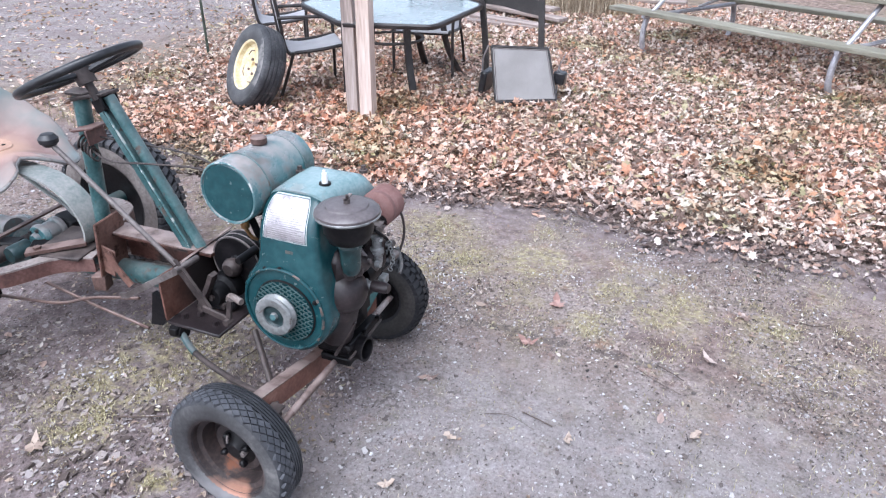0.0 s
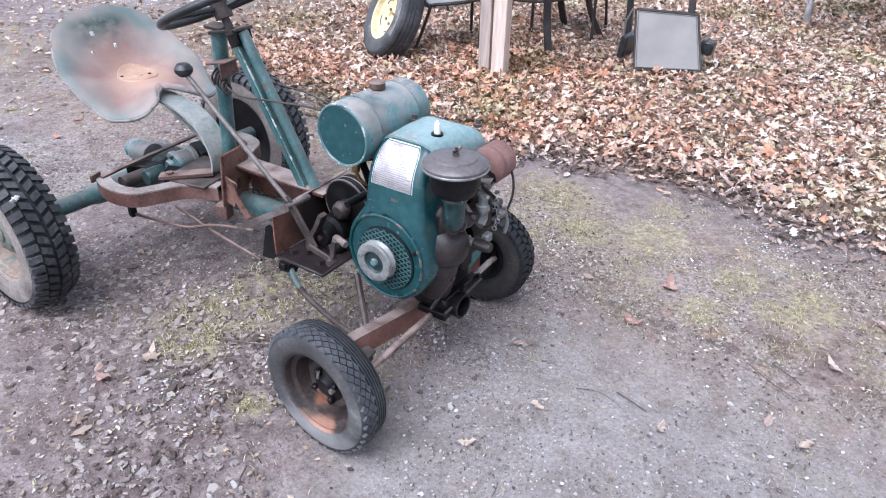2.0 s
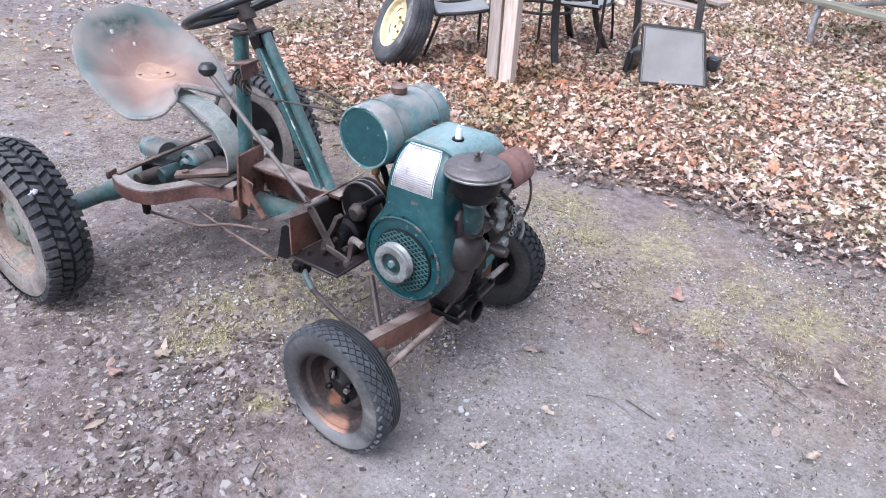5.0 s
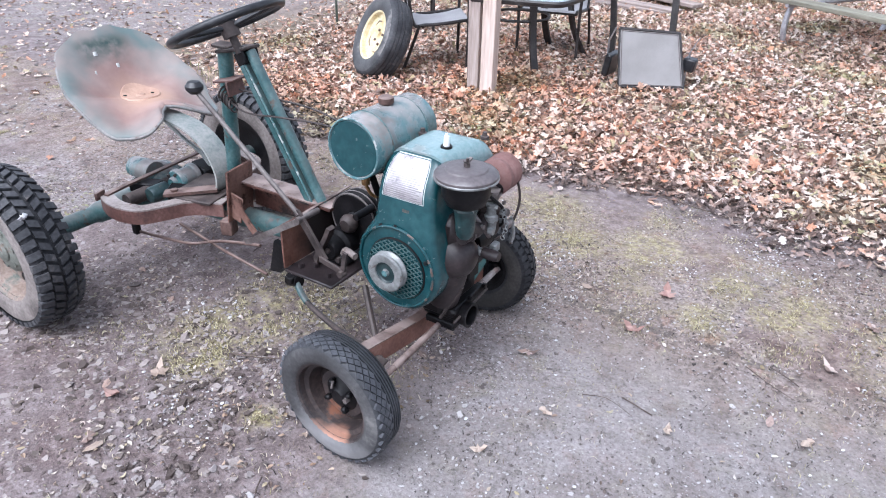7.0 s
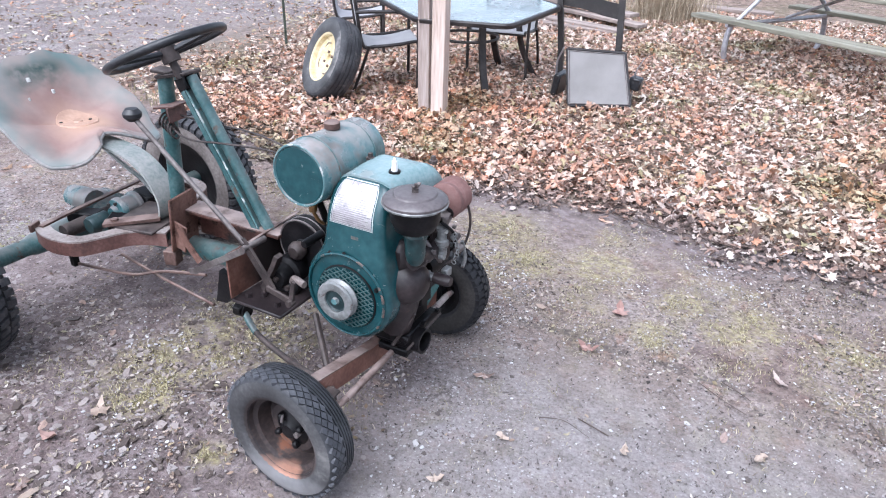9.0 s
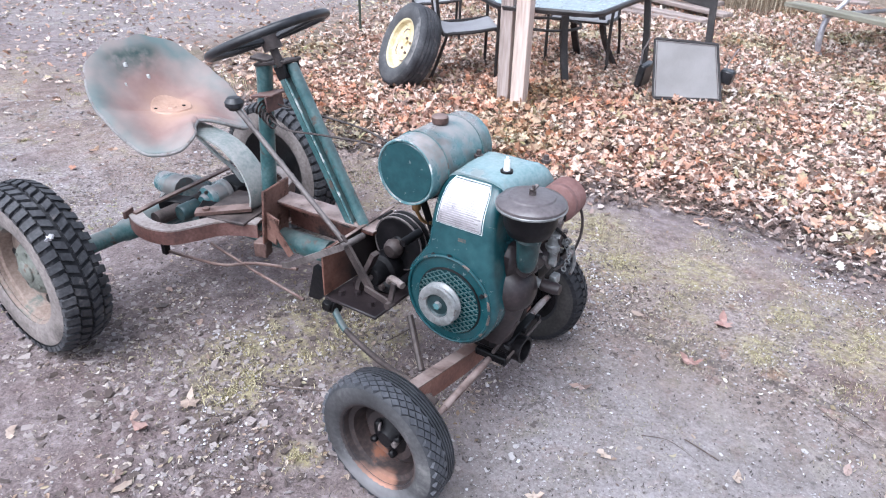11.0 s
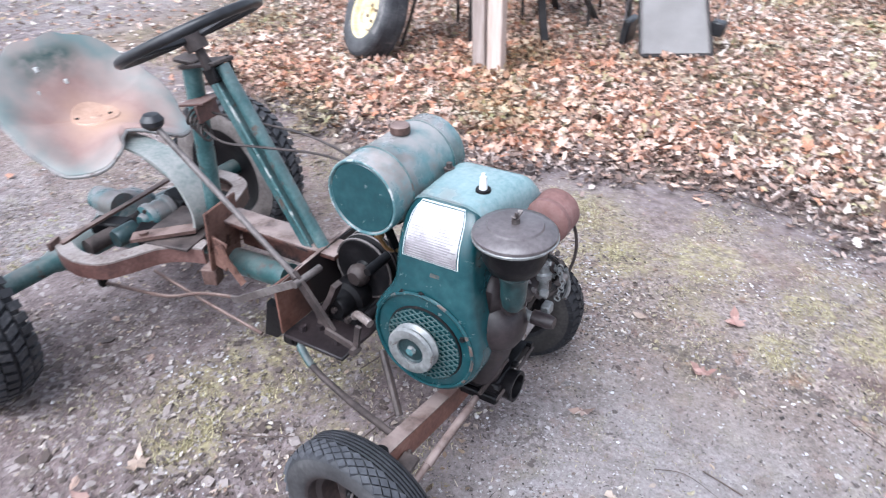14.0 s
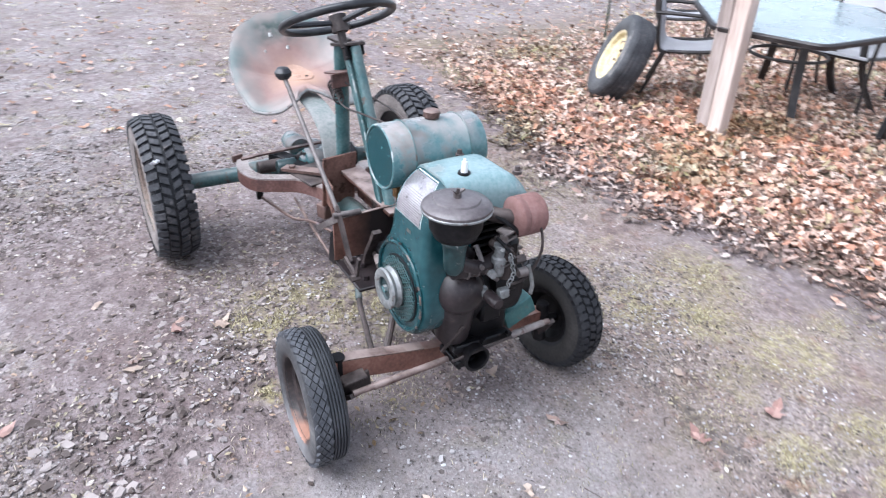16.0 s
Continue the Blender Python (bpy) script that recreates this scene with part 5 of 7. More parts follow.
tube(bm, [(-0.325, -0.262, 0.59), (-0.32, -0.17, 0.59)], 0.010, 12)
part("pivot_tube", bm, DULL_STEEL, TR)
bm = B()
strip(bm, [(-0.36, -0.222, 0.56), (-0.50, -0.215, 0.475), (-0.62, -0.205, 0.40), (-0.65, -0.203, 0.392)], 0.008, 0.020, (0, 1, 0))
part("clutch_rod", bm, DULL_STEEL, TR)
for pts in ([(-1.20, -0.255, 0.285), (-1.12, -0.225, 0.272), (-0.98, -0.19, 0.27), (-0.86, -0.15, 0.30), (-0.66, -0.13, 0.335)],
            [(-1.10, -0.14, 0.30), (-0.85, -0.145, 0.26), (-0.62, -0.15, 0.235)]):
    bm = B()
    tube(bm, curve(pts, 4), 0.006, 8)
    part("brake_rod", bm, RUSTY, TR, "thin rusted brake rod")
bm = B()
box(bm, (-1.21, -0.26, 0.30), (0.025, 0.025, 0.05), None, 0.003)
part("rod_end", bm, GREASE, TR)
# wires between post and engine
for pts in ([(-0.86, -0.03, 0.83), (-0.74, -0.05, 0.80), (-0.60, -0.02, 0.80), (-0.45, 0.05, 0.78), (-0.28, 0.06, 0.745)],
            [(-0.85, -0.03, 0.87), (-0.70, 0.02, 0.845), (-0.5, 0.06, 0.82), (-0.3, 0.07, 0.76)]):
    bm = B()
    tube(bm, curve(pts, 6), 0.0035, 6)
    part("wire", bm, BROWN_IRON, TR)
bm = B()
for k in range(5):
    ring(bm, (-0.865 + 0.012 * k, -0.035, 0.845 - 0.01 * k), 0.022, 0.004, (1, 0.3, 0.2 * (k - 2)), 16, 5)
part("wire_tangle", bm, BROWN_IRON, TR)

# front axle with steering gear
bm = B()
pts = curve([(0.0, -0.410, 0.272), (0, -0.33, 0.260), (0.0, -0.20, 0.235), (0, -0.05, 0.212), (0.0, 0.12, 0.212), (0, 0.28, 0.222), (-0.01, 0.36, 0.215)], 5)
strip(bm, pts, 0.040, 0.066, (1, 0, 0))
ax = part("front_axle", bm, RUST_AXLE, TR, "rusted front axle beam")
# thin paler strip along the top of the beam
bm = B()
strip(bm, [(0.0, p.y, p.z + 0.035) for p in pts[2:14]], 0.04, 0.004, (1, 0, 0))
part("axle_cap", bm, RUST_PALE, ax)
bm = B()
box(bm, (0.02, 0.215, 0.312), (0.075, 0.115, 0.070), pose(0, 0, 0, 24, 0, 0), 0.004)
part("axle_block", bm, BLOCK_TEAL, ax, "teal steel block on the axle")
for s in (-1, 1):
    bm = B()
    yk = -0.39 if s < 0 else 0.355
    tube(bm, [(0, yk, 0.13), (0, yk, 0.31 if s < 0 else 0.275)], 0.022, 12)
    tube(bm, [(0, yk, 0.2), (0, yk + s * 0.06, 0.2)], 0.016, 10)
    part("kingpin", bm, GREASE, ax)
    bm = B()
    strip(bm, [(0.0, yk, 0.15), (0.075, yk - s * 0.02, 0.215 if s < 0 else 0.25)], 0.028, 0.014, (0, 1, 0.2))
    part("steering_arm", bm, BROWN_IRON, ax)
bm = B()
tube(bm, [(0.075, -0.375, 0.222), (0.072, 0.0, 0.238), (0.075, 0.325, 0.257)], 0.0095, 10)
tie = part("tie_rod", bm, RUST_PALE, TR, "long rust-stained tie rod")
bm = B()
tube(bm, [(0.075, -0.31, 0.224), (0.073, -0.09, 0.233)], 0.0115, 12)
part("rod_sleeve", bm, RUST_PALE, tie, "pinkish rusted sleeve")
bm = B()
tube(bm, [(0.074, 0.03, 0.241), (0.075, 0.30, 0.256)], 0.0115, 12)
part("rod_sleeve", bm, FLANGE_PALE, tie, "pale dusty sleeve")
bm = B()
box(bm, (0.03, -0.345, 0.215), (0.012, 0.09, 0.06), pose(0, 0, 0, 8, 0, 6), 0.003)
box(bm, (0.045, -0.36, 0.255), (0.045, 0.075, 0.010), pose(0, 0, 0, 6, 0, 0), 0.003)
part("knuckle_plate", bm, BROWN_IRON, ax, "grimy brown knuckle plate")
bm = B()
rod = curve([(-0.54, -0.09, 0.20), (-0.45, -0.13, 0.165), (-0.30, -0.17, 0.15), (-0.17, -0.21, 0.165), (-0.03, -0.26, 0.20)], 5)
tube(bm, rod[4:], 0.0105, 10)
rr_ob = part("radius_rod", bm, BROWN_IRON, TR, "bent rust-brown radius rod")
bm = B()
tube(bm, rod[:6], 0.0125, 10)
part("rod_sleeve", bm, TEAL_RUSTY, rr_ob, "teal painted rod end")
bm = B()
tube(bm, [(-0.20, -0.10, 0.31), (-0.09, -0.19, 0.20)], 0.011, 8)
part("axle_strut", bm, BROWN_IRON, TR)
bm = B()
tube(bm, [(-0.575, -0.085, 0.20), (-0.525, -0.085, 0.205)], 0.026, 12)
box(bm, (-0.55, -0.085, 0.215), (0.035, 0.07, 0.03), None, 0.004)
tube(bm, [(-0.55, -0.085, 0.22), (-0.55, -0.085, 0.34)], 0.010, 8)
part("rod_socket", bm, GREASE, TR)
bm = B()
lathe(bm, [(0.033, -0.16), (0.040, -0.16), (0.040, -0.012), (0.0425, -0.008), (0.0425, 0.0), (0.034, 0.0)], (0.170, -0.014, 0.284), "x", 28, True)
part("hitch_pipe", bm, GREASE, TR, "short open black pipe")
bm = B()
box(bm, (0.075, -0.025, 0.245), (0.11, 0.07, 0.025), None, 0.004)
box(bm, (0.10, -0.045, 0.25), (0.05, 0.012, 0.055), None, 0.003)
part("pipe_bracket", bm, GREASE, TR)

# ---- engine ----
bm = B()
box(bm, (-0.02, 0.03, 0.345), (0.24, 0.22, 0.13), None, 0.02)
box(bm, (-0.04, 0.03, 0.285), (0.27, 0.17, 0.022), None, 0.004)
lathe(bm, [(0, -0.10), (0.13, -0.10), (0.14, -0.06), (0.14, 0.12), (0.10, 0.15), (0, 0.15)], (0.0, 0.03, 0.48), "y", 28)
box(bm, (0.03, 0.03, 0.70), (0.13, 0.14, 0.22), None, 0.01)
engine = part("engine_block", bm, GREASE, TR, "greasy black engine block")
for k in range(8):
    bm = B()
    box(bm, (0.03, 0.03, 0.60 + 0.022 * k), (0.19, 0.20, 0.009), None, 0.003)
    part("cooling_fin", bm, GREASE, engine)

SH_C = (0.0, 0.497)
SH_R = 0.150


def shroud_span(z):
    """Left and right edge of the fan shroud at a height: a round drum below, a neck above."""
    dz = z - SH_C[1]
    drum = math.sqrt(max(0.0, SH_R ** 2 - dz * dz))
    lo, hi = SH_C[0] - drum, SH_C[0] + drum
    if z > 0.53:
        k = min(1.0, (z - 0.53) / 0.13)
        k = k * k * (3 - 2 * k)
        nl, nr = -0.082 + 0.018 * max(0, (z - 0.66) / 0.2), 0.128 - 0.012 * max(0, (z - 0.66) / 0.2)
        wide = max(0.0, min(1.0, (z - 0.53) / 0.13))
        edge_l = -math.sqrt(max(0, SH_R ** 2 - 0.033 ** 2)) * (1 - k) + nl * k
        edge_r = math.sqrt(max(0, SH_R ** 2 - 0.033 ** 2)) * (1 - k) + nr * k
        # rounded shoulders
        t = min(1.0, max(0.0, (z - 0.80) / 0.046))
        shrink = 0.04 * (1 - math.sqrt(1 - t * t))
        return edge_l + shrink, edge_r - shrink
    return lo, hi


def shroud_front(z):
    """How far the face stands out to the tractor's right; it rolls back towards the top."""
    t = max(0.0, (z - 0.685) / 0.163)
    return -0.188 + 0.012 * min(1, max(0, (z - 0.6) / 0.1)) + 0.075 * t ** 2.6


def shroud():
    bm = B()
    levels = [SH_C[1] - SH_R * math.cos(math.pi * i / 24) for i in range(13)]
    levels = levels[:-1] + [SH_C[1] + 0.033 * i / 3 for i in range(3)] + [0.53 + (0.846 - 0.53) * i / 22 for i in range(23)]
    nu, back = 22, -0.035
    rows = []
    for z in levels:
        lo, hi = shroud_span(z)
        mid, half = (lo + hi) / 2, max(0.002, (hi - lo) / 2)
        yf = shroud_front(z)
        row = [bm.verts.new((mid - half, back, z))]
        for j in range(nu + 1):
            u = -1 + 2 * j / nu
            u = math.sin(u * math.pi / 2)
            r = min(0.022, half)
            over = max(0.0, abs(u) * half - (half - r)) / r
            over_z = max(0.0, (SH_C[1] - z) - (SH_R - 0.022)) / 0.022
            o = min(1.0, math.hypot(over, over_z))
            row.append(bm.verts.new((mid + u * half, yf + 0.022 * (1 - math.sqrt(max(0, 1 - o * o))), z)))
        row.append(bm.verts.new((mid + half, back, z)))
        rows.append(row)
    for a, b in zip(rows, rows[1:]):
        for j in range(len(a) - 1):
            bm.faces.new((a[j], a[j + 1], b[j + 1], b[j]))
        bm.faces.new((a[-1], a[0], b[0], b[-1]))
    bm.faces.new(rows[0][::-1])
    bm.faces.new(rows[-1])
    bmesh.ops.remove_doubles(bm, verts=bm.verts, dist=0.0006)
    return part("fan_shroud", bm, TEAL, TR, "glossy teal fan shroud with small chips")


sh = shroud()
bm = B()
ring(bm, (SH_C[0], -0.190, SH_C[1]), 0.134, 0.005, (0, 1, 0), 56, 8)
part("raised_bead", bm, TEAL, sh)
for a0, a1 in ((-0.25, 0.02), (0.10, 0.32), (0.42, 0.50), (-0.62, -0.52), (1.05, 1.22), (2.1, 2.22)):
    bm = B()
    tube(bm, [(SH_C[0] + 0.1345 * math.cos(a0 + (a1 - a0) * i / 6), -0.1915, SH_C[1] + 0.1345 * math.sin(a0 + (a1 - a0) * i / 6)) for i in range(7)], 0.0042, 8, 0.0036)
    part("rubbed_bead", bm, RUBBED, sh, "rubbed bead with rust showing through")
bm = B()
lathe(bm, [(0.099, -0.003), (0.102, -0.002), (0.103, 0.002), (0.09, 0.004), (0, 0.006)], (SH_C[0] + 0.004, -0.190, SH_C[1] - 0.004), "y", 48)
part("screen_recess", bm, GREASE, sh)
bm = B()
# expanded-metal screen: slanting bars both ways
for k in range(-7, 8):
    for lean in (-1, 1):
        off = k * 0.0135
        half = math.sqrt(max(0, 0.098 ** 2 - off ** 2))
        d = Vector((math.cos(0.55), 0, lean * math.sin(0.55)))
        nrm = Vector((-d.z, 0, d.x))
        c = Vector((SH_C[0] + 0.004, -0.1975, SH_C[1] - 0.004)) + nrm * off
        strip(bm, [c - d * half, c + d * half], 0.0030, 0.002, nrm)
tagged(part("fan_screen", bm, TEAL_RUSTY, sh, "diamond-mesh fan screen"), kind="stuff")
bm = B()
lathe(bm, [(0, -0.024), (0.012, -0.024), (0.013, -0.016), (0.026, -0.014), (0.034, -0.018), (0.036, -0.030), (0.046, -0.034), (0.060, -0.032), (0.063, -0.025),
           (0.055, -0.014), (0.063, -0.004), (0.060, 0.002), (0.03, 0.006), (0.016, 0.034), (0, 0.034)], (-0.0075, -0.2055, 0.495), "y", 40)
pul = part("start_pulley", bm, STEEL, sh, "worn grey rope-start pulley")
bm = B()
lathe(bm, [(0.010, -0.0225), (0.030, -0.0215), (0.0362, -0.0265), (0.0362, -0.0165), (0.010, -0.0165)], (-0.0075, -0.2055, 0.495), "y", 32, True)
part("pulley_face", bm, DARK_TEAL, pul, "grimy teal pulley centre")
bm = B()
nut(bm, (-0.0075, -0.232, 0.495), 0.011, 0.012)
part("pulley_nut", bm, TEAL_DUSTY, pul)
for x, z in ((-0.052, 0.622), (0.0, 0.632), (0.108, 0.545)):
    bm = B()
    lathe(bm, [(0, -0.004), (0.006, -0.004), (0.008, 0.002)], (x, -0.189, z), "y", 10)
    part("screw", bm, GREASE, sh)


def face_patch(bm, u0, u1, z0, z1, lift, nu=8, nz=8, thick=0.0012):
    """A thin sheet that follows the shroud's face between two fractions of its width."""
    grid = []
    for i in range(nz + 1):
        z = z0 + (z1 - z0) * i / nz
        lo, hi = shroud_span(z)
        grid.append([bm.verts.new((lo + (hi - lo) * (u0 + (u1 - u0) * j / nu), shroud_front(z) - lift, z)) for j in range(nu + 1)])
    for a, b in zip(grid, grid[1:]):
        for j in range(nu):
            bm.faces.new((a[j], a[j + 1], b[j + 1], b[j]))
    made = bmesh.ops.extrude_face_region(bm, geom=list(bm.faces))
    bmesh.ops.translate(bm, vec=(0, thick, 0), verts=[v for v in made["geom"] if isinstance(v, bmesh.types.BMVert)])
    return bm


bm = B()
face_patch(bm, 0.110, 0.835, 0.720, 0.838, 0.0016)
part("decal_border", bm, DECAL_EDGE, sh, "white printed border")
bm = B()
face_patch(bm, 0.121, 0.824, 0.7220, 0.836, 0.0022)
part("decal_ground", bm, TEAL, sh)
bm = B()
face_patch(bm, 0.133, 0.812, 0.7235, 0.8345, 0.0028, 10, 14)
decal = part("decal", bm, DECAL_FOIL, sh, "worn silver instruction label")
for k in range(13):
    bm = B()
    z = 0.7265 + 0.0058 * k
    cut = 0.79 - 0.16 * ((k * 7) % 5) / 5
    face_patch(bm, 0.155 + 0.02 * ((k * 3) % 4) / 4, cut, z, z + (0.0034 if k < 7 else 0.0018), 0.0034, 6, 1, 0.0005)
    part("print_bar", bm, PRINT, decal)
bm = B()
face_patch(bm, 0.48, 0.60, 0.684, 0.693, 0.0012, 4, 2, 0.0006)
part("maker_mark", bm, DARK_TEAL, sh)


def hood():
    """Air hood over the cylinder: a rounded lid that joins the shroud's top."""
    bm = B()
    nx, ny = 22, 14
    grid = []
    for i in range(ny + 1):
        v = i / ny
        y = -0.108 + 0.238 * v
        lo, hi = -0.0665, 0.118 + 0.035 * min(1, v * 1.3) ** 1.5
        row = []
        for j in range(nx + 1):
            u = -1 + 2 * j / nx
            x = (lo + hi) / 2 + (hi - lo) / 2 * math.sin(u * math.pi / 2)
            t = max(0.0, 1 - min(x - lo, hi - x) / 0.04)
            z = 0.801 + (0.046 + 0.006 * math.sin(v * math.pi)) * math.sqrt(max(0.0, 1 - t * t)) - 0.05 * max(0, (v - 0.7) / 0.3) ** 2.2
            row.append(bm.verts.new((x, y, z)))
        grid.append(row)
    for a, b in zip(grid, grid[1:]):
        for j in range(nx):
            bm.faces.new((a[j], a[j + 1], b[j + 1], b[j]))
    rim = [e for e in bm.edges if e.is_boundary]
    made = bmesh.ops.extrude_edge_only(bm, edges=rim)
    low = [v for v in made["geom"] if isinstance(v, bmesh.types.BMVert)]
    for v in low:
        v.co.z = 0.75 if v.co.y > -0.1 else 0.785
    return part("air_hood", bm, HOOD_SKY_SHEEN, TR, "teal sheet-metal air hood, sky sheen painted in pale")


hd = hood()
for x, y in ((-0.045, 0.02), (0.125, 0.10)):
    bm = B()
    lathe(bm, [(0, 0.018), (0.007, 0.018), (0.008, 0.006), (0.013, 0.005), (0.013, -0.004)], (x, y, 0.848), "z", 10)
    part("hood_bolt", bm, BROWN_IRON, hd)
bm = B()
lathe(bm, [(0, 0.002), (0.017, 0.003), (0.018, -0.004)], (0.078, -0.039, 0.853), "z", 20)
part("plug_hole", bm, GREASE, hd)
bm = B()
lathe(bm, [(0, 0.040), (0.004, 0.040), (0.004, 0.034), (0.0075, 0.032), (0.0095, 0.004), (0.0095, -0.03), (0, -0.03)], (0.078, -0.039, 0.853), "z", 16)
part("spark_plug", bm, PORCELAIN, TR, "white porcelain spark plug")

# fuel tank
TK = Vector((-0.157, 0.0, 0.835))
bm = B()
lathe(bm, [(0, -0.174), (0.086, -0.174), (0.088, -0.178), (0.092, -0.178), (0.0945, -0.173), (0.0945, -0.111), (0.097, -0.107), (0.0945, -0.103), (0.0945, 0.067),
           (0.097, 0.071), (0.0945, 0.075), (0.0945, 0.123), (0.092, 0.128), (0.088, 0.128), (0.085, 0.122), (0, 0.120)], TK, "y", 48)
tank = part("fuel_tank", bm, TEAL_DUSTY, TR, "dusty teal cylindrical fuel tank")
bm = B()
lathe(bm, [(0, -0.0035), (0.083, -0.0025), (0.086, 0.0)], TK + Vector((0, -0.1735, 0)), "y", 40)
part("tank_end", bm, TEAL, tank, "teal tank end")
bm = B()
ring(bm, TK + Vector((0, -0.176, 0)), 0.0905, 0.003, (0, 1, 0), 56, 6)
part("end_rim", bm, CHIPPED_TEAL, tank, "tank rim with chipped paint")
for y in (-0.107, 0.071):
    bm = B()
    ring(bm, TK + Vector((0, y, 0)), 0.095, 0.003, (0, 1, 0), 48, 6)
    part("tank_seam", bm, TEAL_RUSTY, tank)
bm = B()
lathe(bm, [(0, 0.024), (0.019, 0.024), (0.024, 0.02), (0.024, 0.004), (0.018, 0.0), (0.016, -0.012)], TK + Vector((0.0, -0.012, 0.094)), "z", 24)
part("tank_cap", bm, RUSTY, tank, "rust-brown screw cap")
for y in (-0.10, 0.10):
    bm = B()
    strip(bm, curve([(-0.20, y, 0.75), (-0.155, y, 0.735), (-0.10, y, 0.755)], 4), 0.03, 0.005)
    strip(bm, [(-0.155, y, 0.737), (-0.12, y * 0.8, 0.60)], 0.025, 0.006)
    part("tank_bracket", bm, GREASE, TR)
bm = B()
lathe(bm, [(0, -0.016), (0.013, -0.016), (0.014, 0.014), (0.008, 0.025), (0, 0.025)], (-0.16, -0.12, 0.72), "z", 14)
tube(bm, curve([(-0.16, -0.12, 0.70), (-0.14, -0.10, 0.66), (-0.08, -0.02, 0.64)], 4), 0.006, 6)
part("fuel_filter", bm, mat("brass_fitting", (0.20, 0.11, 0.045), None, None, 0.4, metal=0.6), TR, "small brass sediment bowl")

# air cleaner with elbow
AC = Vector((0.205, -0.135, 0.0))
bm = B()
lathe(bm, [(0, 0.65), (0.020, 0.65), (0.026, 0.66), (0.028, 0.70), (0.033, 0.735), (0.056, 0.748), (0.068, 0.775), (0.071, 0.83), (0, 0.83)], AC, "z", 36)
ac = part("air_cleaner", bm, GREASE, TR, "oil-bath air cleaner, dark bowl")
bm = B()
lathe(bm, [(0.0684, 0.822), (0.0864, 0.822), (0.0892, 0.827), (0.0888, 0.835), (0.0810, 0.843), (0.0600, 0.848), (0.0575, 0.8525), (0.0540, 0.8535), (0.0, 0.8545)], AC, "z", 44)
part("lid", bm, CLEANER, ac, "dull grey-brown round lid")
bm = B()
lathe(bm, [(0.0846, 0.8205), (0.0902, 0.8215), (0.0911, 0.826), (0.0889, 0.8285)], AC, "z", 44)
part("lid_edge", bm, STEEL, ac)
bm = B()
nut(bm, AC + Vector((0, 0, 0.860)), 0.010, 0.012, "z")
tube(bm, [AC + Vector((0, 0, 0.852)), AC + Vector((0.002, 0, 0.879))], 0.0045, 8)
for s in (-1, 1):
    strip(bm, [AC + Vector((0, s * 0.004, 0.866)), AC + Vector((0.003, s * 0.017, 0.876))], 0.01, 0.003, (1, 0, 0))
part("wing_nut", bm, DULL_STEEL, ac)
bm = B()
lathe(bm, [(0, 0.636), (0.016, 0.638), (0.024, 0.648), (0.028, 0.67), (0.0295, 0.70), (0.032, 0.722), (0.036, 0.730), (0.034, 0.738)], AC + Vector((0.002, -0.002, 0)), "z", 28)
part("elbow_cup", bm, CHIP_DARK, ac, "chipped teal elbow")
bm = B()
tube(bm, curve([(0.20, -0.12, 0.66), (0.20, -0.06, 0.63), (0.19, 0.0, 0.635), (0.185, 0.03, 0.64)], 5), 0.021, 14)
part("intake_pipe", bm, ENAMEL_DARK, ac)

# gear cover, carburettor, magneto and governor parts at the engine's front
bm = B()
lathe(bm, [(0, 0.092), (0.028, 0.089), (0.050, 0.076), (0.068, 0.050), (0.076, 0.0), (0.080, -0.06), (0, -0.06)], (0.114, -0.072, 0.530), "x", 32)
tube(bm, curve([(0.122, -0.074, 0.525), (0.118, -0.072, 0.47), (0.104, -0.066, 0.41), (0.088, -0.060, 0.35)], 4), 0.062, 20, 0.052)
box(bm, (0.125, -0.075, 0.600), (0.085, 0.085, 0.14), pose(0, 0, 0, 0, 4, 0), 0.025)
lathe(bm, [(0, 0.135), (0.014, 0.135), (0.018, 0.12), (0.018, 0.08), (0, 0.08)], (0.125, -0.02, 0.535), "x", 14)
part("gear_cover", bm, ENAMEL_DARK, engine, "dark brown rounded gear cover")
bm = B()
lathe(bm, [(0, -0.03), (0.018, -0.03), (0.024, -0.015), (0.024, 0.018), (0.016, 0.03), (0, 0.03)], (0.20, 0.05, 0.585), "z", 18)
tube(bm, [(0.15, 0.04, 0.64), (0.235, 0.04, 0.64)], 0.016, 14)
box(bm, (0.20, 0.04, 0.635), (0.042, 0.045, 0.042), None, 0.005)
nut(bm, (0.23, 0.075, 0.62), 0.012, 0.03)
carb = part("carburettor", bm, BROWN_IRON, TR, "dull grey metal carburettor")
carb.location = (0, -0.018, 0.022)
bm = B()
lathe(bm, [(0, -0.015), (0.013, -0.015), (0.014, 0.012), (0, 0.015)], (0.235, 0.085, 0.58), "y", 14)
part("float_bowl", bm, DULL_STEEL, carb)
bm = B()
box(bm, (0.225, 0.033, 0.522), (0.022, 0.032, 0.028), None, 0.003)
part("choke_plate", bm, STEEL, carb)
for c, r, m in (((0.235, -0.015, 0.60), 0.011, STEEL), ((0.225, 0.02, 0.695), 0.010, DULL_STEEL), ((0.24, 0.04, 0.64), 0.009, STEEL), ((0.225, 0.062, 0.60), 0.007, STEEL), ((0.23, 0.015, 0.665), 0.006, PALE_BOLT),
                ((0.225, 0.075, 0.655), 0.006, DULL_STEEL), ((0.22, -0.04, 0.62), 0.007, DULL_STEEL), ((0.215, 0.095, 0.69), 0.008, DULL_STEEL)):
    bm = B()
    nut(bm, c, r, r * 1.5, "x")
    part("fitting", bm, m, carb)
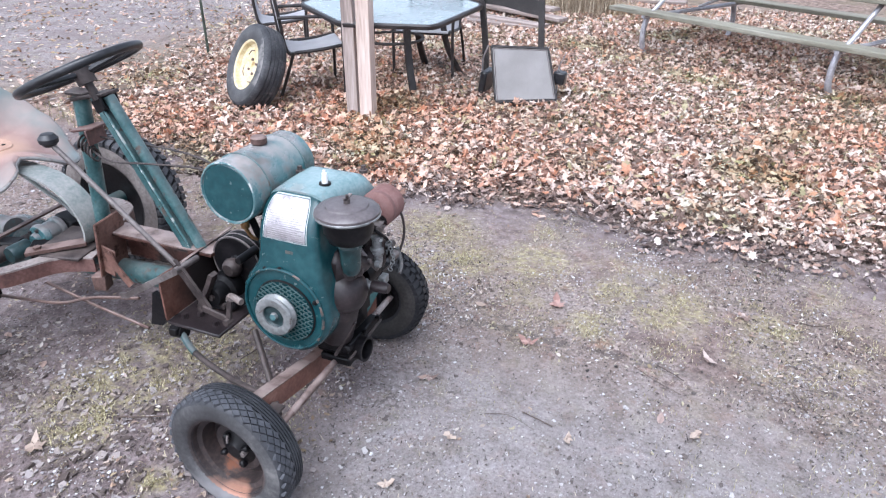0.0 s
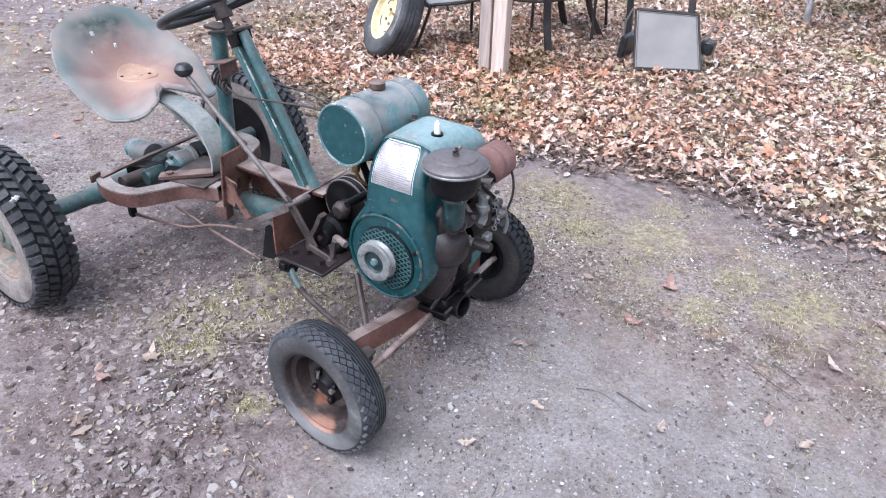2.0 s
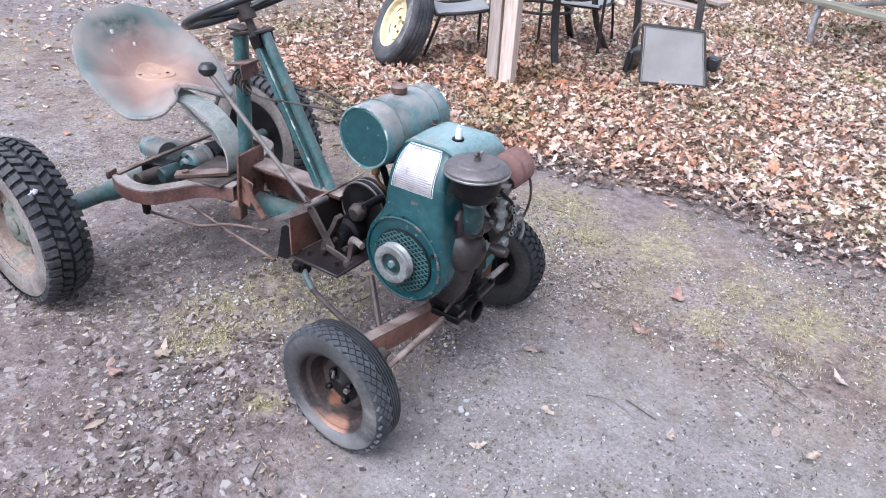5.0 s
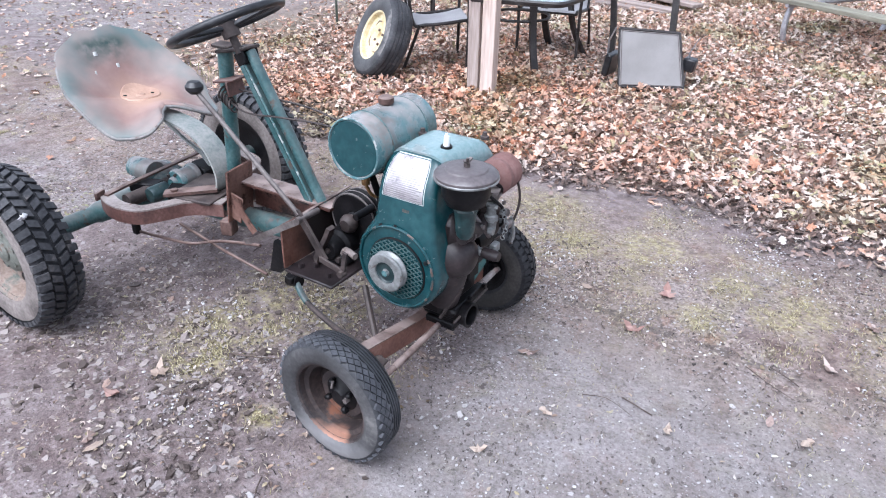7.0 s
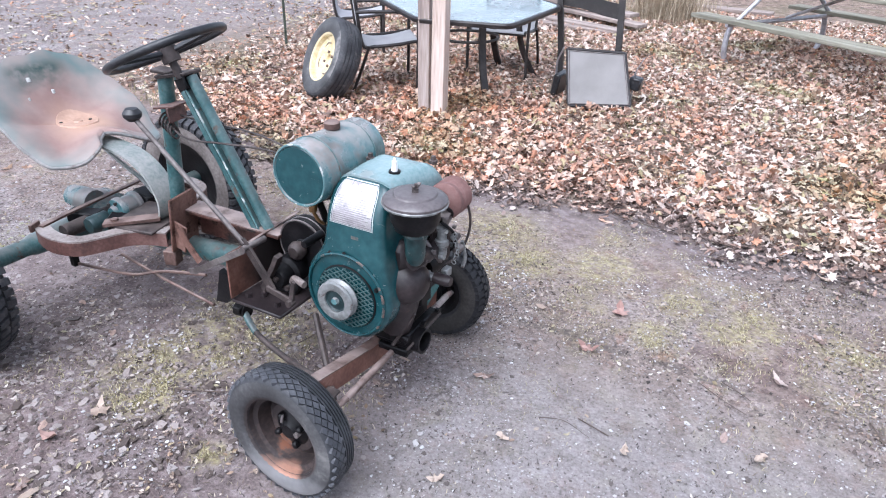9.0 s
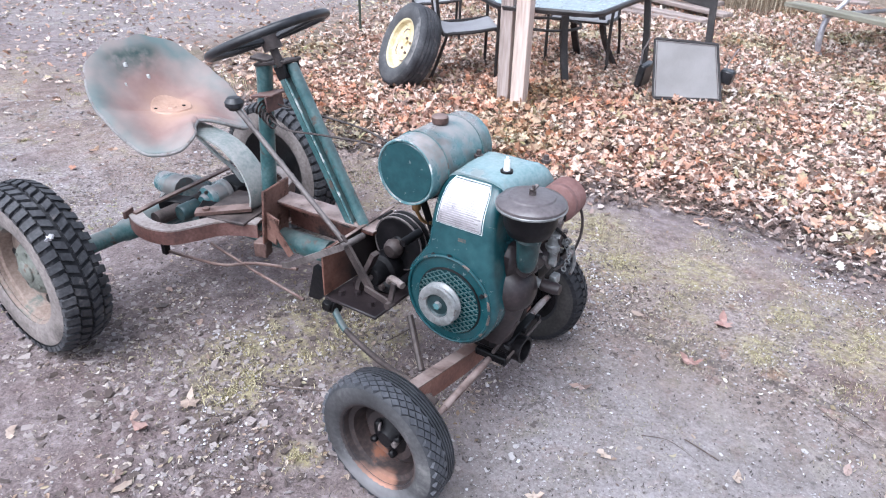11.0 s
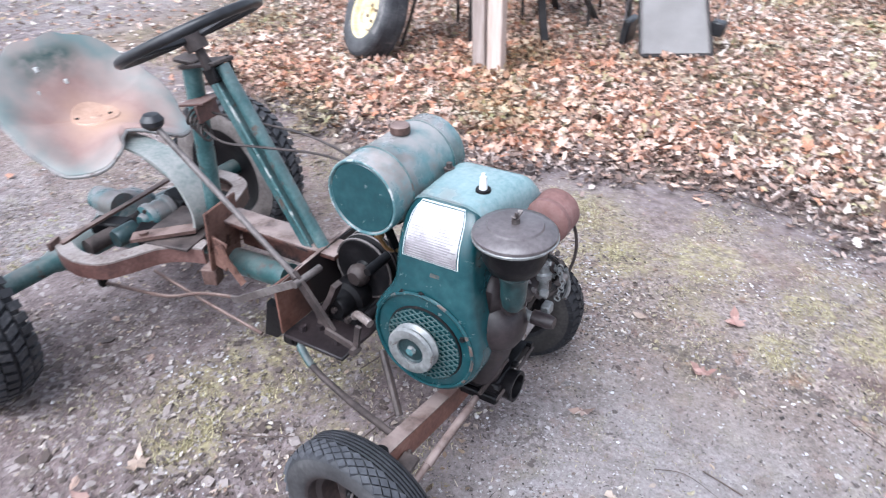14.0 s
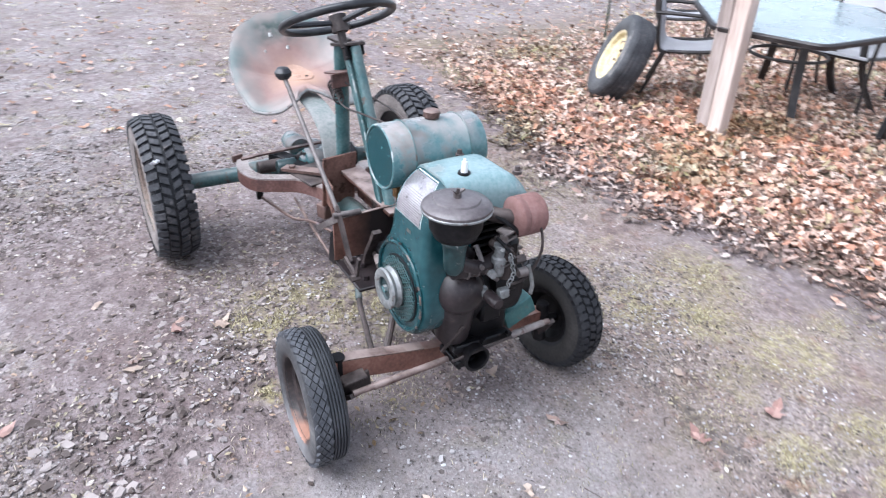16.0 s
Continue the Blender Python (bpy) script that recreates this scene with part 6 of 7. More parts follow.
for z, w in ((0.705, 0.05), (0.685, 0.06), (0.61, 0.045)):
    bm = B()
    box(bm, (0.205, 0.045, z), (0.04, w, 0.006), pose(0, 0, 0, 6, 0, 14), 0.001)
    part("flange", bm, DULL_STEEL, carb)
for pts, r, m in (([(0.22, 0.0, 0.70), (0.245, 0.03, 0.66), (0.235, 0.06, 0.60), (0.20, 0.08, 0.56)], 0.005, GREASE),
                  ([(0.19, 0.09, 0.76), (0.235, 0.125, 0.72), (0.25, 0.13, 0.64), (0.235, 0.10, 0.56), (0.21, 0.06, 0.53)], 0.004, BROWN_IRON),
                  ([(0.18, 0.02, 0.74), (0.215, 0.05, 0.72), (0.22, 0.075, 0.69)], 0.006, GREASE),
                  ([(0.17, -0.03, 0.66), (0.215, -0.02, 0.60), (0.21, 0.02, 0.56)], 0.007, DULL_STEEL),
                  ([(0.24, 0.10, 0.60), (0.245, 0.115, 0.54), (0.235, 0.12, 0.50)], 0.006, STEEL)):
    bm = B()
    tube(bm, curve(pts, 5), r, 8)
    part("control_rod", bm, m, carb)
bm = B()
box(bm, (0.13, 0.075, 0.61), (0.07, 0.08, 0.12), None, 0.02)
lathe(bm, [(0, -0.04), (0.036, -0.04), (0.04, -0.02), (0.04, 0.03), (0, 0.04)], (0.13, 0.075, 0.52), "y", 18)
part("magneto", bm, GREASE, engine, "black magneto body")
bm = B()
box(bm, (0.115, 0.045, 0.42), (0.05, 0.07, 0.07), None, 0.008)
part("timing_cover", bm, GREASE, engine)
bm = B()
tube(bm, [(0.165, -0.07, 0.42), (0.105, -0.10, 0.30)], 0.006, 6)
tube(bm, [(0.13, -0.05, 0.43), (0.10, -0.06, 0.30)], 0.009, 6)
part("drain_rod", bm, BROWN_IRON, engine)

# bright carburettor throat, clamped intake hose and governor cap
bm = B()
lathe(bm, [(0, -0.050), (0.012, -0.050), (0.016, -0.040), (0.016, -0.012), (0.021, -0.008), (0.021, 0.006), (0.015, 0.010), (0.013, 0.034), (0.017, 0.038), (0.017, 0.046), (0, 0.048)], (0.215, 0.018, 0.628), "z", 20)
part("throat", bm, STEEL, carb, "bare grey metal throat")
bm = B()
tube(bm, [(0.195, -0.115, 0.610), (0.197, -0.02, 0.602)], 0.021, 16)
part("intake_hose", bm, ENAMEL_DARK, carb)
for y in (-0.075, -0.045):
    bm = B()
    ring(bm, (0.196, y, 0.606), 0.0215, 0.0035, (0, 1, 0), 24, 6)
    part("hose_clamp", bm, DULL_STEEL, carb)
bm = B()
lathe(bm, [(0, 0.028), (0.009, 0.028), (0.013, 0.022), (0.013, 0.0), (0.018, -0.004), (0, -0.004)], (0.188, -0.006, 0.515), "x", 16)
part("governor_cap", bm, STEEL, carb)
# little chain hanging from the carburettor
bm = B()
for k in range(9):
    ring(bm, (0.254 - 0.004 * math.sin(k), 0.026 + 0.012 * math.sin(k * 0.35), 0.655 - 0.0115 * k), 0.007, 0.0018, (1, 0, 0) if k % 2 else (0, 1, 0), 10, 5)
tagged(part("choke_chain", bm, STEEL, carb, "small steel chain"), kind="stuff")
# pan rail and bolts under the engine's front
bm = B()
box(bm, (0.125, 0.02, 0.312), (0.03, 0.20, 0.028), None, 0.004)
part("base_rail", bm, GREASE, engine)
bm = B()
tube(bm, [(0.15, -0.09, 0.29), (0.15, 0.12, 0.31)], 0.0045, 8)
part("base_rod", bm, BROWN_IRON, engine)
for c_y in (-0.08, 0.02, 0.11):
    bm = B()
    nut(bm, (0.145, c_y, 0.325), 0.009, 0.014, "x")
    part("base_bolt", bm, GREASE, engine)

# muffler
bm = B()
tube(bm, curve([(0.10, -0.02, 0.755), (0.14, -0.01, 0.76), (0.175, 0.02, 0.757), (0.19, 0.06, 0.752)], 4), 0.021, 14)
mu = part("exhaust_pipe", bm, BROWN_IRON, TR)
bm = B()
lathe(bm, [(0, -0.006), (0.028, -0.006), (0.051, 0.0), (0.056, 0.006), (0.056, 0.022), (0.0545, 0.024), (0.056, 0.026), (0.056, 0.076), (0.052, 0.081), (0, 0.081)], (0.19, 0.05, 0.752), "y", 36)
part("muffler", bm, MUFFLER_RUST, mu, "rust-red can muffler")

# ---- things on the lawn ----
def timber(name, label, at, s, height, lean, turn, material):
    post = thing(name, label, "post", at)
    bm = B()
    m = pose(0, 0, 0, lean[0], lean[1], turn)
    box(bm, (m @ Vector((0, 0, height / 2 - 0.1))), (s[0], s[1], height), m, 0.006)
    part("post_shaft", bm, material, post)
    return post


timber("wooden_post", "pale weathered square timber post standing in leaves", (-1.432, 2.915, 0), (0.105, 0.10), 2.6, (0.3, 0.4), 8, POST_WOOD)
timber("wooden_post", "brown weathered timber post beside the pale post", (-1.590, 2.99, 0), (0.095, 0.11), 2.6, (0.3, -0.3), 8, POST_DARK)

# loose tyre on a yellow wheel, leaning
old = thing("loose_wheel", "worn black tyre on a chipped yellow wheel leaning in the leaves", "wheel", (-2.49, 2.93, 0.275), -38)
bm = B()
R, W, rr = 0.335, 0.20, 0.195
lathe(bm, tyre_body(R, W, rr, (-0.24, -0.08, 0.08, 0.24)), (0, 0, 0), "y", 60, True)
ot = part("tyre", bm, RUBBER_GREY, old)
bm = B()
lathe(bm, [(rr + 0.006, -0.44 * W), (rr + 0.03, -0.495 * W), (rr + 0.06, -0.512 * W), (rr + 0.088, -0.508 * W), (rr + 0.11, -0.48 * W)], (0, 0, 0), "y", 60)
part("sidewall", bm, WALL_GREY, ot, "scuffed worn grey sidewall")
bm = B()
s = -1
lathe(bm, [(rr + 0.012, -0.42 * W), (rr + 0.004, -0.44 * W), (rr - 0.008, -0.40 * W), (rr - 0.014, -0.22 * W), (rr - 0.04, -0.18 * W), (rr * 0.62, -0.20 * W), (rr * 0.40, -0.12 * W), (0.045, -0.12 * W),
           (0.04, -0.02 * W), (0, -0.02 * W), (0, 0.05 * W), (rr * 0.6, 0.1 * W), (rr, 0.4 * W)], (0, 0, 0), "y", 44)
orim = part("wheel_disc", bm, YELLOW, old, "yellow wheel disc with chipped paint")
for k in range(4):
    a = math.pi / 2 * k + 0.5
    bm = B()
    strip(bm, [(0.125 * math.cos(a - 0.35), -0.205 * W, 0.125 * math.sin(a - 0.35)), (0.135 * math.cos(a), -0.207 * W, 0.135 * math.sin(a)), (0.125 * math.cos(a + 0.35), -0.205 * W, 0.125 * math.sin(a + 0.35))], 0.01, 0.004, (math.cos(a), 0, math.sin(a)))
    part("slot", bm, RUSTY, orim)
    bm = B()
    nut(bm, (0.06 * math.cos(a), -0.14 * W, 0.06 * math.sin(a)), 0.012, 0.016)
    part("lug_nut", bm, RUSTY, orim)
old.matrix_world = pose(-2.45, 2.93, 0.295, 0, 0, -30) @ pose(0, 0, 0, -25, 0, 0)


def octa_table():
    cx, cy, h = -1.705, 3.88, 0.70
    t = thing("patio_table", "glass-topped patio table with dark bronze tube frame", "table", (cx, cy, 0))
    corners = [(-1.645, 2.92), (-0.955, 3.09), (-0.97, 4.16), (-1.765, 4.84), (-2.455, 4.67), (-2.44, 3.60)]
    pts = [Vector((x - cx, y - cy, h)) for x, y in corners]
    # rounded corners
    soft = []
    for i, p in enumerate(pts):
        a, b = pts[i - 1], pts[(i + 1) % 6]
        for k in range(5):
            u = k / 4
            q0, q1 = p.lerp(a, 0.10), p.lerp(b, 0.10)
            soft.append((q0.lerp(p, u)).lerp(p.lerp(q1, u), u))
    bm = B()
    n = len(soft)
    prof = ((1.0, 0.008), (1.012, -0.004), (1.008, -0.028), (0.985, -0.034), (0.965, -0.012), (0.965, 0.004))
    rings = [[bm.verts.new((p.x * k, p.y * k, h + dz)) for p in soft] for k, dz in prof]
    for a, b in zip(rings, rings[1:] + rings[:1]):
        for j in range(n):
            bm.faces.new((a[j], a[(j + 1) % n], b[(j + 1) % n], b[j]))
    part("table_frame", bm, BRONZE, t)
    bm = B()
    up = [bm.verts.new((p.x * 0.967, p.y * 0.967, h + 0.005)) for p in soft]
    dn = [bm.verts.new((p.x * 0.967, p.y * 0.967, h - 0.001)) for p in soft]
    bm.faces.new(up)
    bm.faces.new(dn[::-1])
    for j in range(n):
        bm.faces.new((up[j], dn[j], dn[(j + 1) % n], up[(j + 1) % n]))
    part("glass_top", bm, GLASS, t, "wet frosted glass table top").visible_shadow = False
    for fx, fy in ((-1.40, 3.66), (-1.33, 4.55), (-1.75, 4.68), (-2.27, 4.42), (-2.02, 3.62)):
        dx, dy = fx - cx, fy - cy
        bm = B()
        strip(bm, curve([(dx * 0.75, dy * 0.75, h - 0.03), (dx * 0.72, dy * 0.72, 0.50), (dx * 0.80, dy * 0.80, 0.25), (dx, dy, 0.0)], 6), 0.058, 0.026, (-dy, dx, 0))
        part("leg", bm, BRONZE, t)
    bm = B()
    ring(bm, (0.0, 0.0, 0.42), 0.27, 0.012, (0, 0, 1), 40, 8)
    part("leg_ring", bm, BRONZE, t)
    return t


def glass_mat():
    m = bpy.data.materials.new("frosted_table_glass")
    m.use_nodes = True
    n, l = m.node_tree.nodes, m.node_tree.links
    b = n["Principled BSDF"]
    b.inputs["Base Color"].default_value = (0.27, 0.345, 0.365, 1)
    b.inputs["Transmission Weight"].default_value = 0.45
    b.inputs["Specular IOR Level"].default_value = 0.9
    b.inputs["Coat Weight"].default_value = 0.35
    b.inputs["Coat Roughness"].default_value = 0.08
    co, t = n.new("ShaderNodeTexCoord"), n.new("ShaderNodeTexNoise")
    t.inputs["Scale"].default_value = 4
    l.new(co.outputs["Object"], t.inputs["Vector"])
    r = n.new("ShaderNodeMapRange")
    r.inputs["To Min"].default_value, r.inputs["To Max"].default_value = 0.12, 0.4
    l.new(t.outputs["Fac"], r.inputs["Value"])
    l.new(r.outputs["Result"], b.inputs["Roughness"])
    return m


GLASS = glass_mat()
octa_table()


def sling_chair(at, rz, label):
    """An arm chair of bent dark tube with a grey sling; it faces +x."""
    c = thing("patio_chair", label, "chair", at, rz, "chairs round the patio table")
    wide = 0.25
    for s in (-1, 1):
        y = s * wide
        bm = B()
        tube(bm, curve([(-0.27, y, 0.88), (-0.24, y, 0.66), (-0.20, y, 0.40), (-0.10, y, 0.385), (0.10, y, 0.40), (0.24, y, 0.42), (0.27, y, 0.40)], 5), 0.014, 8)
        part("side_rail", bm, BRONZE, c)
        bm = B()
        tube(bm, curve([(-0.255, y + s * 0.03, 0.66), (-0.10, y + s * 0.045, 0.665), (0.16, y + s * 0.045, 0.655), (0.245, y + s * 0.04, 0.60), (0.255, y + s * 0.03, 0.40), (0.25, y + s * 0.03, 0.0)], 6), 0.014, 8)
        part("arm_and_leg", bm, BRONZE, c)
        bm = B()
        tube(bm, curve([(-0.15, y + s * 0.02, 0.39), (-0.22, y + s * 0.03, 0.20), (-0.30, y + s * 0.03, 0.0)], 5), 0.013, 8)
        part("back_leg", bm, BRONZE, c)
    for x, z in ((-0.12, 0.372), (0.255, 0.40), (-0.27, 0.875)):
        bm = B()
        tube(bm, [(x, -wide, z), (x, wide, z)], 0.012, 8)
        part("cross_tube", bm, BRONZE, c)
    bm = B()
    strip(bm, curve([(-0.267, 0, 0.865), (-0.236, 0, 0.66), (-0.195, 0, 0.425), (-0.13, 0, 0.385), (-0.02, 0, 0.378), (0.12, 0, 0.395), (0.25, 0, 0.425), (0.272, 0, 0.41)], 6), 2 * wide - 0.015, 0.006)
    part("sling", bm, SLING, c, "grey woven sling")
    return c


sling_chair((-2.29, 3.46, 0), 40, "dark tube patio chair with grey sling, facing the table")
sling_chair((-3.25, 4.42, 0), 36, "dark tube patio chair with grey sling, behind the table's end")
sling_chair((-1.64, 4.52, 0), 280, "dark tube patio chair with grey sling, tucked under the table")


def panel_chair():
    """A chair frame with a loose grey panel leaning against it."""
    c = thing("tipped_chair", "dark-framed chair with a grey panel leaning on its front", "chair", (-0.52, 3.85, 0))
    o = Vector((-0.52, 3.85, 0))
    bl, br, tr, tl = [Vector(v) - o for v in ((-0.664, 3.649, 0.035), (-0.213, 3.857, 0.045), (-0.342, 3.96, 0.43), (-0.838, 3.95, 0.375))]
    nrm = (br - bl).cross(tr - bl).normalized()
    tl = tl - nrm * (tl - bl).dot(nrm)
    bm = B()
    front = [bm.verts.new(v + nrm * 0.006) for v in (bl, br, tr, tl)]
    rear = [bm.verts.new(v - nrm * 0.006) for v in (bl, br, tr, tl)]
    bm.faces.new(front)
    bm.faces.new(rear[::-1])
    for i in range(4):
        bm.faces.new((front[i], rear[i], rear[(i + 1) % 4], front[(i + 1) % 4]))
    part("panel", bm, PANEL, c, "flat grey panel")
    for p0, p1, r in ((bl, br, 0.014), (br, tr, 0.011), (tr, tl, 0.012), (tl, bl, 0.010)):
        bm = B()
        tube(bm, [p0, p1], r, 8)
        part("panel_frame", bm, BRONZE, c)
    inset = [p.lerp((bl + br + tr + tl) / 4, 0.07) + nrm * 0.008 for p in (bl, br, tr, tl)]
    for i in range(4):
        bm = B()
        tube(bm, [inset[i], inset[(i + 1) % 4]], 0.0035, 6)
        part("panel_bead", bm, DULL_STEEL, c)
    ends = (((-0.94, 4.21, 0.0), (-1.05, 4.30, 0.79)), ((-0.46, 4.20, 0.0), (-0.515, 4.30, 0.81)))
    for p0, p1 in ends:
        bm = B()
        strip(bm, [Vector(p0) - o, Vector(p0).lerp(Vector(p1), 0.5) + Vector((0.01, 0, 0)) - o, Vector(p1) - o], 0.05, 0.03, (1, 0, 0))
        part("upright", bm, BRONZE, c)
    bm = B()
    strip(bm, curve([Vector(v) - o for v in ((-1.06, 4.3, 0.79), (-0.9, 4.31, 0.80), (-0.78, 4.31, 0.805), (-0.65, 4.31, 0.805), (-0.50, 4.3, 0.80))], 4), 0.035, 0.03, (0, 0, 1))
    part("top_rail", bm, BRONZE, c)
    bm = B()
    strip(bm, curve([Vector(v) - o for v in ((-1.03, 4.315, 0.75), (-0.85, 4.32, 0.735), (-0.68, 4.32, 0.70), (-0.53, 4.315, 0.68))], 4), 0.12, 0.006, (0, 0.1, 1))
    part("back_sling", bm, BRONZE, c, "dark sagging back cloth")
    for x, y, z, size in ((-0.865, 3.98, 0.12, (0.06, 0.22, 0.18)), (-0.235, 4.0, 0.20, (0.10, 0.10, 0.10))):
        bm = B()
        box(bm, Vector((x, y, z)) - o, size, pose(0, 0, 0, 0, 8, 0), 0.012)
        part("side_block", bm, BLACK, c)
    for x in (-0.93, -0.27):
        bm = B()
        strip(bm, [Vector((x, 4.06, 0.02)) - o, Vector((x + 0.03, 3.97, 0.30)) - o, Vector((x + 0.09, 3.93, 0.42)) - o], 0.035, 0.006, (0, 1, 0))
        part("strap", bm, GALV, c)
    return c


panel_chair()


def picnic_table():
    """Picnic table on a bent-tube frame, weathered plank benches."""
    t = thing("picnic_table", "weathered plank picnic table on galvanised tube legs", "picnic table", (0.965, 6.42, 0), -32)
    L = 4.0
    for y, z, w, name in ((-0.70, 0.43, 0.21, "bench_plank"), (0.85, 0.43, 0.21, "bench_plank"), (-0.26, 0.76, 0.22, "table_plank"), (-0.02, 0.76, 0.22, "table_plank"), (0.22, 0.76, 0.22, "table_plank"), (0.46, 0.76, 0.22, "table_plank")):
        bm = B()
        box(bm, (1.0, y, z), (L, w, 0.04), None, 0.006)
        part(name, bm, PLANK, t)
    for x in (-0.575, 1.45):
        for s, y in ((-1, -0.70), (1, 0.85)):
            bm = B()
            tube(bm, curve([(x, y - s * 0.04, 0.40), (x, y, 0.28), (x, y, 0.12), (x, y - s * 0.06, 0.0)], 5), 0.028, 10)
            part("foot_tube", bm, GALV, t)
            bm = B()
            tube(bm, [(x + 0.05, y, 0.40), (x + 0.05, y * 0.4 + 0.05, 0.74)], 0.022, 8)
            part("leg_tube", bm, GALV, t)
        bm = B()
        tube(bm, [(x + 0.05, -0.80, 0.40), (x + 0.05, 0.95, 0.40)], 0.022, 8)
        part("cross_tube", bm, GALV, t)
        bm = B()
        tube(bm, [(x + 0.05, 0.1, 0.42), (x + 0.75, 0.1, 0.74)], 0.016, 8)
        part("brace", bm, GALV, t)
    return t


picnic_table()

# stack of old boards and a clump of dead grass behind the table
for x, y, z, rz, L, w in ((-2.2, 7.3, 0.06, -20, 2.2, 0.2), (-1.9, 7.7, 0.10, -28, 2.0, 0.18), (-2.3, 8.0, 0.17, -24, 2.4, 0.2), (-1.75, 7.0, 0.035, -8, 1.2, 0.16), (-2.9, 7.0, 0.04, -35, 1.6, 0.16), (-0.6, 9.9, 0.025, -4, 1.6, 0.25)):
    b_ob = thing("old_board", "grey weathered loose board lying on leaves", "board", (x, y, z), rz, "loose boards behind the table")
    bm = B()
    box(bm, (0, 0, 0), (L, w, 0.045), None, 0.006)
    part("board_body", bm, OLD_BOARD, b_ob)
stake = thing("metal_stake", "thin dark green metal fence stake", "stake", (-4.05, 4.22, 0))
bm = B()
strip(bm, [(0, 0, -0.05), (0.0, 0, 1.3)], 0.03, 0.006, (1, 0, 0))
strip(bm, [(0, 0, -0.05), (0.0, 0, 1.3)], 0.02, 0.006, (0, 1, 0))
part("stake_bar", bm, STAKE, stake)


# ---- loose ground cover ----
rng = np.random.default_rng(7)


def sheet_mesh(name, verts, faces, material, label, category):
    me = bpy.data.meshes.new(name)
    me.from_pydata(verts.reshape(-1, 3).tolist(), [], faces.tolist())
    me.materials.append(material)
    return tagged(new(name, me), label, category, kind="stuff")


def turned(n, tilt):
    """n random turns: any heading, tipped by up to tilt."""
    a, t, d = rng.uniform(0, 6.283, n), np.abs(rng.normal(0, tilt, n)), rng.uniform(0, 6.283, n)
    c, s, o = np.cos(a), np.sin(a), np.zeros(n)
    Z = np.stack([np.stack([c, -s, o], 1), np.stack([s, c, o], 1), np.stack([o, o, o + 1], 1)], 1)
    kx, ky = np.cos(d), np.sin(d)
    ct, st = np.cos(t), np.sin(t)
    v = 1 - ct
    T = np.stack([np.stack([ct + kx * kx * v, kx * ky * v, ky * st], 1), np.stack([kx * ky * v, ct + ky * ky * v, -kx * st], 1), np.stack([-ky * st, kx * st, ct], 1)], 1)
    return T @ Z


# a lobed leaf: middle rib raised or sunk, points and bays round the edge
def leaf_outline(kind):
    if kind == 0:
        return [(0, -0.62), (0.10, -0.42), (0.42, -0.40), (0.30, -0.12), (0.55, 0.10), (0.24, 0.16), (0.20, 0.36), (0, 0.60), (-0.20, 0.36), (-0.24, 0.16), (-0.55, 0.10), (-0.30, -0.12), (-0.42, -0.40), (-0.10, -0.42)]
    if kind == 1:
        return [(0, -0.55), (0.20, -0.30), (0.14, -0.15), (0.32, 0.0), (0.18, 0.12), (0.28, 0.32), (0.0, 0.55), (-0.28, 0.32), (-0.18, 0.12), (-0.32, 0.0), (-0.14, -0.15), (-0.20, -0.30)]
    return [(0, -0.55), (0.22, -0.28), (0.28, 0.0), (0.18, 0.30), (0, 0.55), (-0.18, 0.30), (-0.28, 0.0), (-0.22, -0.28)]


def leaves(name, xy, z, size, tilt, material, label, kind):
    n = len(xy)
    out = np.array(leaf_outline(kind))
    k = len(out)
    base = np.zeros((n, k + 1, 3))
    base[:, 1:, :2] = out
    fold = rng.uniform(-0.5, 0.9, (n, 1))
    curl = rng.uniform(-0.5, 0.8, (n, 1))
    base[:, :, 2] = fold * np.abs(base[:, :, 0]) + curl * base[:, :, 1] ** 2 + rng.normal(0, 0.05, (n, k + 1))
    base *= size[:, None, None]
    base = np.einsum("nij,nkj->nki", turned(n, tilt), base)
    base[:, :, 2] -= base[:, :, 2].min(1)[:, None]
    base[:, :, :2] += xy[:, None, :]
    base[:, :, 2] += z[:, None]
    idx = np.arange(k)
    tri = np.stack([np.zeros(k, int), idx + 1, (idx + 1) % k + 1], 1)
    faces = (tri[None] + (np.arange(n) * (k + 1))[:, None, None]).reshape(-1, 3)
    return sheet_mesh(name, base, faces, material, label, "leaves")


def lawn_edge(x):
    line = np.interp(x, [-6.5, -4.0, -2.9, -2.2, -1.4, -0.7, -0.4, 0.0, 0.4, 0.75, 1.3, 2.0, 5.5], [2.6, 2.2, 2.0, 1.85, 1.64, 1.76, 1.92, 2.05, 2.06, 1.94, 1.92, 1.95, 1.9])
    return line - 0.06 + 0.03 * np.sin(4.3 * x) + 0.03 * np.sin(11 * x + 1)


def lawn_points(n, y1):
    xy = np.stack([rng.uniform(-6.5, 5.5, n), 1.5 + (y1 - 1.5) * rng.uniform(0, 1, n) ** 1.35], 1)
    inside = xy[:, 1] > lawn_edge(xy[:, 0]) + np.abs(rng.normal(0, 0.16, n)) * np.where(rng.random(n) < 0.10, -0.7, 1)
    west = xy[:, 0] + 0.25 * (xy[:, 1] - 1.8) > -3.4 + rng.normal(0, 0.55, n)
    # thinner patches where the grass shows
    patch = np.sin(xy[:, 0] * 1.9 + 1.2) * np.sin(xy[:, 1] * 2.3 + 0.5) + 0.5 * np.sin(xy[:, 0] * 4.7) * np.sin(xy[:, 1] * 5.1)
    keep = rng.random(n) < np.where(patch > 0.42, 0.62, 1.0)
    return xy[inside & west & keep]


